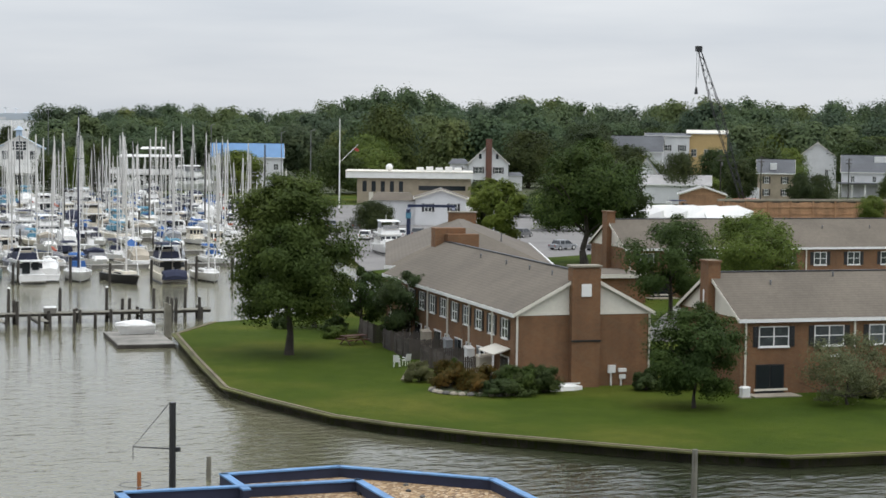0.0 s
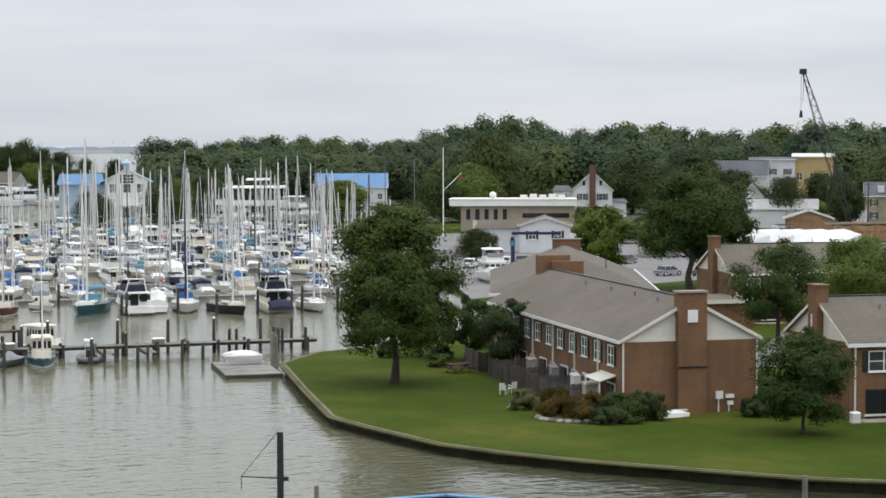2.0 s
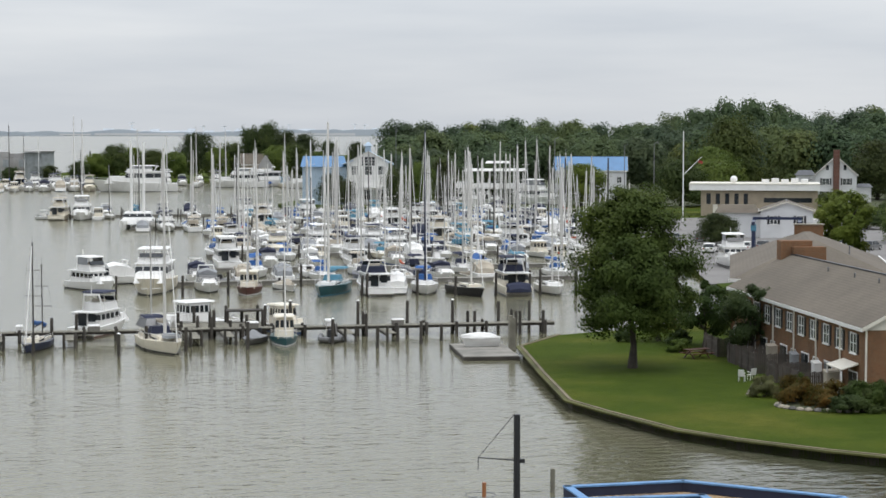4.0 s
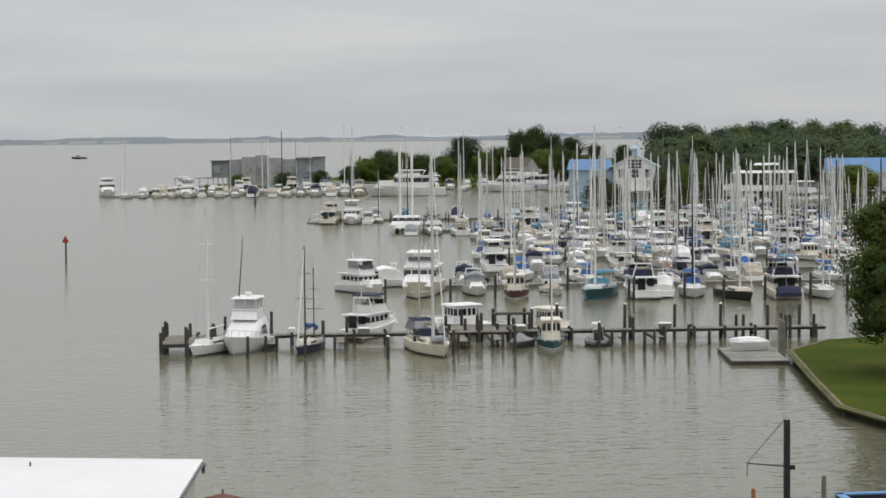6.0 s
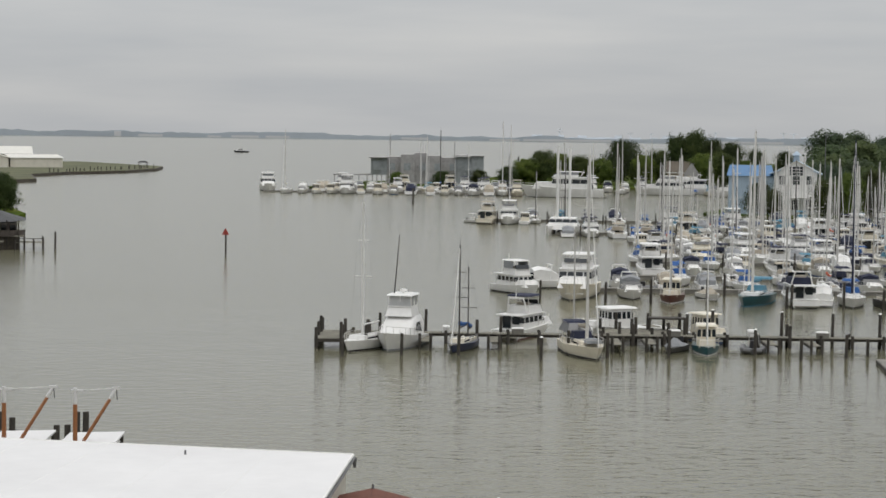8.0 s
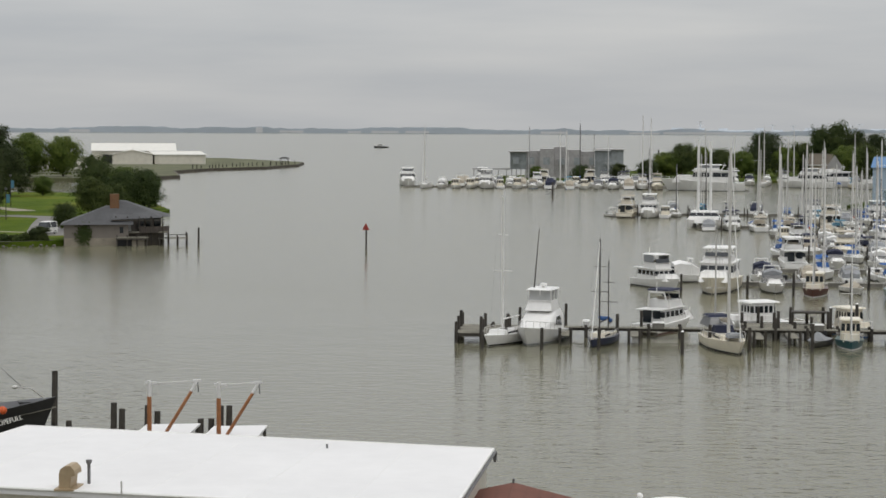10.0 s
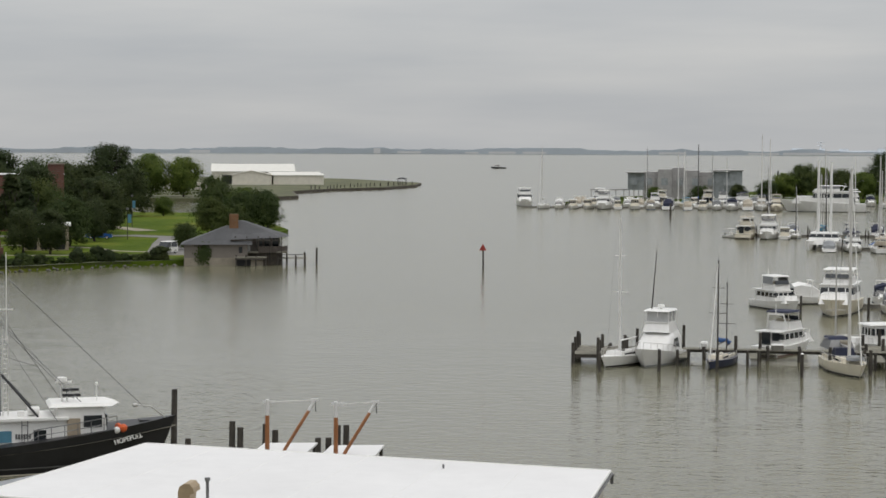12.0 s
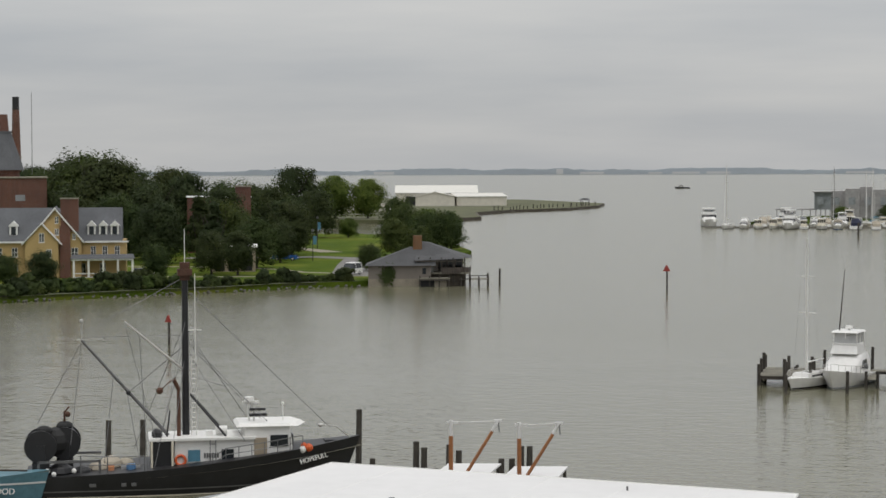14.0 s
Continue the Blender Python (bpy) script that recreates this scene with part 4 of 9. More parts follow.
# the stone-edged bed and the boat turned over by the gable
bed = thing("garden_bed", "garden bed edged with pale stones", "garden bed", 52.9, 124.6, 0.7, -20)
part("soil", Shape().prism([(3.6 * math.cos(k * 0.393) * 0.95, 2.4 * math.sin(k * 0.393) * 0.95) for k in range(16)], -0.1, 0.12), SOIL, bed)
for k in range(34):
    q = k * 2 * math.pi / 34
    part("stone", Shape().ball((3.6 * math.cos(q), 2.4 * math.sin(q), 0.08), 0.3, 6, 4, 0.6), CONCRETE if k % 3 else STONE, bed)
patio = thing("stone_patio_edge", "loose pale stones edging a patio", "stones", 51.0, 134.0, 0.7, 60)
rs = random.Random(4)
for k in range(26):
    part("stone", Shape().ball((rs.uniform(-3.2, 3.2), rs.uniform(-0.5, 0.5), 0.06), rs.uniform(0.12, 0.28), 6, 4, 0.6), CONCRETE, patio)
sk = thing("upturned_skiff", "white skiff lying upside down by the gable", "boat", 58.3, 123.6, 0.7, -6)
part("hull", Shape().loft([[(x, -w, 0.0), (x, -w * 0.9, h * 0.7), (x, -w * 0.5, h), (x, w * 0.5, h), (x, w * 0.9, h * 0.7), (x, w, 0.0)]
                           for x, w, h in ((-1.75, 0.45, 0.3), (-1.0, 0.6, 0.42), (0, 0.65, 0.45), (1.0, 0.5, 0.42), (1.75, 0.06, 0.25))]), GEL, sk)
part("keel", Shape().box(-1.7, 1.6, -0.03, 0.03, 0.4, 0.5), GEL, sk)
uc = thing("utility_cabinet", "white utility cabinet on a pad by the corner", "cabinet", 68.9, 116.2, 0.7, TILT)
uc.matrix_basis = uc.matrix_basis @ Matrix.Diagonal((0.7, 0.7, 0.72, 1))
part("body", Shape().box(0, 0.85, 0, 0.7, 0.1, 0.95), GEL, uc)
part("lid", Shape().tent(-0.05, 0.9, -0.05, 0.75, 0.95, 1.1, 0.12, 0.12), GEL, uc)
part("pad", Shape().box(-0.15, 1.0, -0.15, 0.85, -0.1, 0.1), CONCRETE, uc)


# ---- boats: bow along local +x, waterline at z = 0 ----
def hull_half(s, beam, fine=2.2, stern=0.82):
    return beam / 2 * (stern + (1 - stern) * min(1.0, s / 0.4)) * (1 - max(0.0, (s - 0.42) / 0.58) ** fine * 0.985)


def hull_shape(length, beam, bow, aft, rake=0.9, flare=0.8, fine=2.2, stern=0.82, n=11, z_low=None, grow=0.0):
    """Sides from just under the water to the sheer; z_low and grow make a stripe just proud of it."""
    s, rings = Shape(), []
    for k in range(n):
        u = k / (n - 1)
        h = hull_half(u, beam, fine, stern)
        sheer = aft + (bow - aft) * u ** 1.7
        x = -length / 2 + length * u
        wl = h * (0.92 - (1 - flare) * u ** 1.2)

        def at(y, z):
            return (x - rake * u ** 2 * (1 - max(z, -0.2) / sheer), y, z)

        if z_low is None:
            rings.append([at(h, sheer), at((h + wl) / 2 * 1.02, sheer * 0.5), at(wl, 0.05), at(wl * 0.6, -0.4), at(-wl * 0.6, -0.4), at(-wl, 0.05), at(-(h + wl) / 2 * 1.02, sheer * 0.5), at(-h, sheer)])
        else:
            z0, z1 = z_low
            f0, f1 = z0 / sheer, z1 / sheer
            h0, h1 = wl + (h - wl) * f0 + grow, wl + (h - wl) * f1 + grow
            rings.append([at(h1, z1), at(h0, z0), at(-h0, z0), at(-h1, z1)])
    return s.loft(rings)


def deck_shape(length, beam, bow, aft, fine=2.2, stern=0.82, drop=0.06, n=11):
    s, rings = Shape(), []
    for k in range(n):
        u = k / (n - 1)
        h = hull_half(u, beam, fine, stern) * 0.97
        z = aft + (bow - aft) * u ** 1.7 - drop
        x = -length / 2 + length * u
        rings.append([(x, h, z), (x, 0, z + 0.06), (x, -h, z), (x, 0, z - 0.05)])
    return s.loft(rings)


def base_hull(ob, length, beam, bow, aft, mat, deck_mat, stripe=None, **kw):
    hull = smooth(part("hull", hull_shape(length, beam, bow, aft, **kw), mat, ob))
    part("boot_stripe", hull_shape(length, beam, bow, aft, z_low=(0.02, 0.16), grow=0.02, **kw), stripe or BLACK, hull)
    part("deck", deck_shape(length, beam, bow, aft, kw.get("fine", 2.2), kw.get("stern", 0.82)), deck_mat, ob)
    return hull


def rails(ob, length, beam, bow, aft, start=0.5):
    s, last = Shape(), {}
    for k in range(7):
        u = start + (0.98 - start) * k / 6
        h, z, x = hull_half(u, beam) * 0.93, aft + (bow - aft) * u ** 1.7, -length / 2 + length * u
        for sy in (-1, 1):
            p = Vector((x, sy * h, z + 0.6))
            s.rod((x, sy * h, z - 0.05), p, 0.02, 0.02, 4)
            if sy in last:
                s.rod(last[sy], p, 0.022, 0.022, 4)
            last[sy] = p
    part("bow_rail", s, ALU, ob)


def sail_cover(ob, x0, x1, z, mat, r=0.17):
    rings = []
    for k in range(7):
        u = k / 6
        rr = r * (1.25 - 0.75 * u) * (0.75 if k in (0, 6) else 1.0)
        rings.append([(x0 + (x1 - x0) * u, rr * 0.8 * math.cos(q), z + 0.1 + rr * 1.3 * math.sin(q) + 0.25 * (1 - u) ** 3) for q in [k2 * math.pi / 3 for k2 in range(6)]])
    part("sail_cover", Shape().loft(rings), mat, ob)


def mast_set(ob, x, z, top, mat, boom=None, cover=None, stay_x=None, jib=None, spread=1.0):
    sp = Shape().rod((x, 0, z), (x, 0, top), 0.0084 * top, 0.0062 * top, 6)
    for f in (0.45, 0.72):
        zz = z + (top - z) * f
        sp.rod((x, -spread * (1.3 - f), zz), (x, spread * (1.3 - f), zz), 0.03, 0.03, 4)
    sp.rod((x, 0, top - 0.1), (x, 0, top + 0.7), 0.015, 0.01, 4).box(x - 0.2, x + 0.2, -0.04, 0.04, top - 0.02, top + 0.08)
    mast = part("mast", sp, mat, ob)
    sh = Shape()
    for sy in (-1, 1):
        sh.rod((x, sy * spread * 1.3, z - 0.2), (x, sy * spread * 0.6, z + (top - z) * 0.72), 0.008, 0.008, 3).rod((x, sy * spread * 0.6, z + (top - z) * 0.72), (x, 0, top), 0.008, 0.008, 3)
    part("shroud", sh, STEEL, mast)
    if boom:
        part("boom", Shape().rod((x, 0, z + 1.0), (x - boom, 0, z + 1.05), 0.07, 0.06, 6), mat, ob)
        if cover:
            sail_cover(ob, x, x - boom, z + 1.12, cover)
    if stay_x:
        part("furled_jib", Shape().rod((stay_x, 0, z - 0.2), (x + 0.1, 0, top - 0.2), 0.06, 0.03, 5), jib or GEL, ob)


def hoops(x0, x1, y, z, r):
    """Four rails joining the heads of four posts into one frame."""
    k = Shape()
    for a, b in (((x0, -y), (x1, -y)), ((x1, -y), (x1, y)), ((x1, y), (x0, y)), ((x0, y), (x0, -y))):
        k.box(min(a[0], b[0]) - r, max(a[0], b[0]) + r, min(a[1], b[1]) - r, max(a[1], b[1]) + r, z - r, z + r)
    return k.v, k.f


def sloop(label, length, mat, cover, tall, deck_mat=None, spar=None, stripe=None, dodger=None, mizzen=0.0, group="moored boats", jib=None):
    beam, bow, aft = length * 0.31, 0.115 * length, 0.088 * length
    ob = thing("sailboat", label, "sailboat", group=group)
    base_hull(ob, length, beam, bow, aft, mat, deck_mat or GEL, stripe, rake=length * 0.09, fine=1.9, stern=0.66)
    cab = part("cabin", Shape().tent(-0.1 * length, 0.24 * length, -beam * 0.3, beam * 0.3, aft, aft + 0.5, 0.15, 0.12).box(-0.43 * length, -0.09 * length, -beam * 0.28, -beam * 0.22, aft - 0.05, aft + 0.3).box(-0.43 * length, -0.09 * length, beam * 0.22, beam * 0.28, aft - 0.05, aft + 0.3), deck_mat or GEL, ob)
    part("cabin_window", Shape().box(-0.06 * length, 0.16 * length, -beam * 0.285 - 0.02, beam * 0.285 + 0.02, aft + 0.16, aft + 0.32), GLASS, cab)
    part("cockpit", Shape().box(-0.42 * length, -0.12 * length, -beam * 0.22, beam * 0.22, aft - 0.02, aft + 0.08), TAN_CLOTH, ob)
    part("companionway", Shape().box(-0.108 * length, -0.1 * length, -0.36, 0.36, aft + 0.02, aft + 0.46).box(0.05 * length, 0.1 * length, -0.3, 0.3, aft + 0.49, aft + 0.55), BLACK, cab, "dark companionway and hatch")
    if dodger:
        part("dodger", Shape().tent(-0.16 * length, -0.02 * length, -beam * 0.3, beam * 0.3, aft + 0.4, aft + 1.15, 0.25, 0.2), dodger, ob)
        part("bimini", Shape().tent(-0.4 * length, -0.2 * length, -beam * 0.3, beam * 0.3, aft + 1.75, aft + 1.95, 0.2, 0.2), dodger, ob)
        part("bimini_frame", Shape().rod((-0.38 * length, beam * 0.28, aft), (-0.36 * length, beam * 0.28, aft + 1.8), 0.02).rod((-0.38 * length, -beam * 0.28, aft), (-0.36 * length, -beam * 0.28, aft + 1.8), 0.02)
             .rod((-0.22 * length, beam * 0.28, aft), (-0.24 * length, beam * 0.28, aft + 1.8), 0.02).rod((-0.22 * length, -beam * 0.28, aft), (-0.24 * length, -beam * 0.28, aft + 1.8), 0.02)
             .add(*hoops(-0.36 * length, -0.24 * length, beam * 0.28, aft + 1.78, 0.03)), ALU, ob)
    mast_set(ob, 0.1 * length, aft + 0.4, tall, spar or ALU, 0.38 * length, cover, 0.47 * length if cover else None, jib)
    if mizzen:
        mast_set(ob, -0.33 * length, aft, mizzen, spar or ALU, 0.2 * length, cover)
    rails(ob, length, beam, bow, aft, 0.2)
    return ob


def cabin_block(parent, name, x0, x1, half, z0, z1, ix, iy, mat, band=None, bx=0.0):
    """A house with a dark window band just proud of its sides."""
    blk = part(name, Shape().tent(x0, x1, -half, half, z0, z1, ix, iy, bx), mat, parent)
    if band:
        f0, f1 = band
        h = z1 - z0
        sh = Shape()

        def ring(f):
            a, b, g = ix * f, iy * f, 0.02
            return [(x0 + a + bx * f - g, -half + b - g, z0 + h * f), (x1 - a + bx * f + g, -half + b - g, z0 + h * f), (x1 - a + bx * f + g, half - b + g, z0 + h * f), (x0 + a + bx * f - g, half - b + g, z0 + h * f)]

        sh.loft([ring(f0), ring(f1)])
        part("window_band", sh, GLASS, blk, "dark tinted cabin windows")
        m = Shape()
        for q in range(5):
            u = 0.5 * (f0 + f1)
            xx = x0 + (x1 - x0) * (q + 0.5) / 5 + bx * u
            for sy in (-1, 1):
                yy = sy * (half - iy * u + 0.035)
                m.box(xx - 0.06, xx + 0.06, yy - 0.03, yy + 0.03, z0 + h * f0, z0 + h * f1)
        for q in (-1, 0, 1):
            yy = q * half * 0.5
            m.box(x1 - ix * u + bx * u, x1 - ix * u + bx * u + 0.06, yy - 0.06, yy + 0.06, z0 + h * f0, z0 + h * f1)
            m.box(x0 + ix * u + bx * u - 0.06, x0 + ix * u + bx * u, yy - 0.06, yy + 0.06, z0 + h * f0, z0 + h * f1)
        part("mullion", m, mat, blk)
    return blk


def flybridge(label, length, mat=None, top=None, hard=True, stripe=None, house=None, group="moored boats", skirt=None):
    mat, house = mat or GEL, house or GEL
    beam, bow, aft = length * 0.33, 0.15 * length, 0.1 * length
    ob = thing("motor_yacht", label, "motor yacht", group=group)
    base_hull(ob, length, beam, bow, aft, mat, GEL, stripe, rake=length * 0.1, flare=0.7, fine=2.6, stern=0.92)
    cabin_block(ob, "foredeck_cabin", 0.02 * length, 0.36 * length, beam * 0.36, aft, aft + 0.085 * length, 0.06 * length, 0.25, house)
    cabin_block(ob, "deckhouse", -0.36 * length, 0.14 * length, beam * 0.42, aft - 0.1, aft + 0.14 * length, 0.03 * length, 0.12, house, (0.5, 0.86), -0.015 * length)
    zf = aft + 0.14 * length
    part("flybridge_deck", Shape().box(-0.44 * length, 0.12 * length, -beam * 0.43, beam * 0.43, zf, zf + 0.09), GEL, ob)
    fb = part("flybridge", Shape().tent(-0.2 * length, 0.1 * length, -beam * 0.36, beam * 0.36, zf + 0.09, zf + 0.85, 0.12, 0.08, -0.1), skirt or house, ob)
    part("windscreen", Shape().loft([[(0.075 * length, -beam * 0.3, zf + 0.85), (0.08 * length, beam * 0.3, zf + 0.85), (0.06 * length, beam * 0.3, zf + 1.3), (0.055 * length, -beam * 0.3, zf + 1.3)],
                                     [(0.1 * length, -beam * 0.3, zf + 0.85), (0.1 * length, beam * 0.3, zf + 0.85), (0.07 * length, beam * 0.3, zf + 1.3), (0.07 * length, -beam * 0.3, zf + 1.3)]]), GLASS, fb)
    part("helm_seat", Shape().box(-0.12 * length, -0.07 * length, -beam * 0.2, beam * 0.2, zf + 0.09, zf + 1.1), TAN_CLOTH, fb)
    if top:
        tp = part("bridge_top", Shape().tent(-0.24 * length, 0.06 * length, -beam * 0.38, beam * 0.38, zf + 1.75, zf + 1.9, 0.15, 0.15), top, ob)
        fr = Shape()
        for px in (-0.2, 0.03):
            for sy in (-1, 1):
                fr.rod((px * length, sy * beam * 0.34, zf + 0.1), (px * length, sy * beam * 0.33, zf + 1.75), 0.03)
        fr.add(*hoops(-0.2 * length, 0.03 * length, beam * 0.33, zf + 1.74, 0.04))
        part("frame", fr, ALU, tp)
        if hard:
            part("clear_curtain", Shape().box(-0.2 * length, 0.04 * length, -beam * 0.35, -beam * 0.345, zf + 0.85, zf + 1.75).box(-0.2 * length, 0.04 * length, beam * 0.345, beam * 0.35, zf + 0.85, zf + 1.75), GREY_CLOTH, tp)
    part("radar_arch", Shape().rod((-0.22 * length, beam * 0.36, zf), (-0.26 * length, beam * 0.25, zf + 1.6), 0.08).rod((-0.22 * length, -beam * 0.36, zf), (-0.26 * length, -beam * 0.25, zf + 1.6), 0.08)
         .box(-0.28 * length, -0.24 * length, -beam * 0.25, beam * 0.25, zf + 1.55, zf + 1.68).rod((-0.26 * length, 0, zf + 1.6), (-0.26 * length, 0, zf + 2.6), 0.05, 0.03), GEL, ob)
    part("cockpit_sole", Shape().box(-0.49 * length, -0.36 * length, -beam * 0.4, beam * 0.4, aft - 0.35, aft - 0.02), TAN_CLOTH, ob)
    part("swim_platform", Shape().box(-0.55 * length, -0.49 * length, -beam * 0.4, beam * 0.4, 0.25, 0.35), PLANK, ob)
    part("transom_door", Shape().box(-0.372 * length, -0.36 * length, -beam * 0.28, -beam * 0.06, aft + 0.5, aft + 1.4).box(-0.372 * length, -0.36 * length, beam * 0.02, beam * 0.28, aft + 0.1, aft + 1.4), GLASS, ob, "dark after doors and windows")
    rails(ob, length, beam, bow, aft, 0.45)
    return ob


def express(label, length, canvas, mat=None, stripe=None, group="moored boats"):
    mat = mat or GEL
    beam, bow, aft = length * 0.34, 0.15 * length, 0.11 * length
    ob = thing("cabin_cruiser", label, "motor boat", group=group)
    base_hull(ob, length, beam, bow, aft, mat, GEL, stripe, rake=length * 0.11, flare=0.7, fine=2.5, stern=0.9)
    part("cabin_trunk", Shape().tent(-0.02 * length, 0.36 * length, -beam * 0.33, beam * 0.33, aft, aft + 0.07 * length, 0.07 * length, 0.3), GEL, ob)
    part("windscreen", Shape().tent(-0.08 * length, 0.12 * length, -beam * 0.4, beam * 0.4, aft + 0.03 * length, aft + 0.12 * length, 0.05 * length, 0.12, -0.03 * length), GLASS, ob)
    cv = part("canvas_top", Shape().loft([[(x, -w, aft), (x, -w * 0.95, aft + h * 0.8), (x, 0, aft + h), (x, w * 0.95, aft + h * 0.8), (x, w, aft)]
                                          for x, w, h in ((-0.42 * length, beam * 0.36, 0.8), (-0.3 * length, beam * 0.41, 1.55), (-0.12 * length, beam * 0.42, 1.85), (-0.02 * length, beam * 0.4, 1.6))]), canvas, ob)
    part("arch", Shape().rod((-0.25 * length, beam * 0.44, aft), (-0.3 * length, beam * 0.3, aft + 2.0), 0.08).rod((-0.25 * length, -beam * 0.44, aft), (-0.3 * length, -beam * 0.3, aft + 2.0), 0.08)
         .box(-0.32 * length, -0.27 * length, -beam * 0.31, beam * 0.31, aft + 1.95, aft + 2.08), GEL, ob)
    part("swim_platform", Shape().box(-0.56 * length, -0.49 * length, -beam * 0.38, beam * 0.38, 0.2, 0.3), GEL, ob)
    rails(ob, length, beam, bow, aft, 0.45)
    return ob


def runabout(label, length, cover, mat=None, group="moored boats"):
    mat = mat or GEL
    beam, bow, aft = length * 0.36, 0.14 * length, 0.11 * length
    ob = thing("open_boat", label, "motor boat", group=group)
    base_hull(ob, length, beam, bow, aft, mat, GEL, None, rake=length * 0.1, flare=0.72, fine=2.4, stern=0.92)
    if cover:
        part("boat_cover", Shape().loft([[(x, -w, aft), (x, 0, aft + h), (x, w, aft)] for x, w, h in ((-0.47 * length, beam * 0.4, 0.15), (-0.2 * length, beam * 0.47, 0.6), (0.1 * length, beam * 0.46, 0.85), (0.4 * length, beam * 0.2, 0.5))]), cover, ob)
    else:
        part("console", Shape().tent(-0.1 * length, 0.08 * length, -0.45, 0.45, aft, aft + 0.95, 0.08, 0.05), GEL, ob)
        part("t_top", Shape().box(-0.18 * length, 0.14 * length, -beam * 0.3, beam * 0.3, aft + 1.95, aft + 2.05), GEL, ob)
        part("t_top_frame", Shape().rod((-0.12 * length, 0.5, aft), (-0.12 * length, 0.6, aft + 1.95), 0.03).rod((-0.12 * length, -0.5, aft), (-0.12 * length, -0.6, aft + 1.95), 0.03)
             .rod((0.1 * length, 0.5, aft), (0.08 * length, 0.6, aft + 1.95), 0.03).rod((0.1 * length, -0.5, aft), (0.08 * length, -0.6, aft + 1.95), 0.03), ALU, ob)
    part("outboard", Shape().tent(-0.54 * length, -0.49 * length, -0.2, 0.2, 0.3, aft + 0.65, 0.05, 0.05).box(-0.52 * length, -0.5 * length, -0.07, 0.07, -0.3, 0.3), BLACK, ob)
    return ob


def sportfish(label, length, group="moored boats"):
    beam, bow, aft = length * 0.35, 0.17 * length, 0.085 * length
    ob = thing("sport_fisher", label, "motor yacht", group=group)
    base_hull(ob, length, beam, bow, aft, GEL, GEL, GREY_CLOTH, rake=length * 0.12, flare=0.76, fine=2.6, stern=0.9)
    rings = []
    for x, w, h in ((0.4, 0.1, 0.12), (0.32, 0.27, 0.42), (0.23, 0.36, 0.78), (0.15, 0.4, 1.1), (0.08, 0.42, 1.55), (0.01, 0.425, 1.9), (-0.08, 0.43, 2.0), (-0.24, 0.43, 2.0)):
        z = aft + (bow - aft) * max(0.0, x + 0.5) ** 1.7 - 0.1
        t = max(z + 0.05, aft + h)
        rings.append([(x * length, -w * beam, z), (x * length, -w * beam * 0.97, z + (t - z) * 0.65), (x * length, -w * beam * 0.78, t), (x * length, w * beam * 0.78, t), (x * length, w * beam * 0.97, z + (t - z) * 0.65), (x * length, w * beam, z)])
    sal = smooth(part("deckhouse", Shape().loft(rings), GEL, ob), 60)
    for sy in (-1, 1):
        y0, y1 = sy * beam * 0.43, sy * beam * 0.41
        part("side_window", Shape().loft([[(-0.16 * length, y0, aft + 0.5), (0.03 * length, y0, aft + 0.75), (-0.02 * length, y1, aft + 1.4), (-0.12 * length, y1, aft + 1.45)],
                                          [(-0.16 * length, y0 + sy * 0.03, aft + 0.5), (0.03 * length, y0 + sy * 0.03, aft + 0.75), (-0.02 * length, y1 + sy * 0.06, aft + 1.4), (-0.12 * length, y1 + sy * 0.06, aft + 1.45)]]), GLASS, sal)
    zf = aft + 1.98
    part("flybridge", Shape().tent(-0.2 * length, 0.06 * length, -beam * 0.34, beam * 0.34, zf, zf + 0.85, 0.3, 0.14, -0.1), GEL, ob)
    part("clear_enclosure", Shape().tent(-0.19 * length, 0.02 * length, -beam * 0.28, beam * 0.28, zf + 0.85, zf + 1.9, 0.08, 0.04, -0.1), CLEAR_PLASTIC, ob, "clear vinyl bridge enclosure")
    for px in (-0.19, -0.085, 0.015):
        for sy in (-1, 0, 1):
            part("frame_post", Shape().box(px * length - 0.14, px * length - 0.04, sy * beam * 0.28 - 0.05, sy * beam * 0.28 + 0.05, zf + 0.85, zf + 1.9), GEL, ob)
    part("enclosure_rail", Shape().box(-0.2 * length, 0.03 * length, -beam * 0.295, beam * 0.295, zf + 0.82, zf + 0.95), GEL, ob)
    part("hard_top", Shape().tent(-0.22 * length, 0.05 * length, -beam * 0.33, beam * 0.33, zf + 1.9, zf + 2.06, 0.15, 0.15, -0.08), GEL, ob)
    part("radar", Shape().rod((-0.1 * length, 0, zf + 2.05), (-0.1 * length, 0, zf + 2.25), 0.12).rod((-0.1 * length, 0, zf + 2.22), (-0.1 * length, 0, zf + 2.45), 0.36, 0.3, 10), GEL, ob)
    part("outrigger", Shape().rod((-0.05 * length, -beam * 0.2, zf + 2.0), (-0.1 * length, -beam * 0.12, zf + 7.5), 0.07, 0.035), DARK_SPAR, ob)
    part("fender", Shape().rod((0.1 * length, -beam * 0.46, 0.5), (0.1 * length, -beam * 0.46, 1.1), 0.13, 0.13, 8), GEL, ob)
    rails(ob, length, beam, bow, aft, 0.5)
    return ob


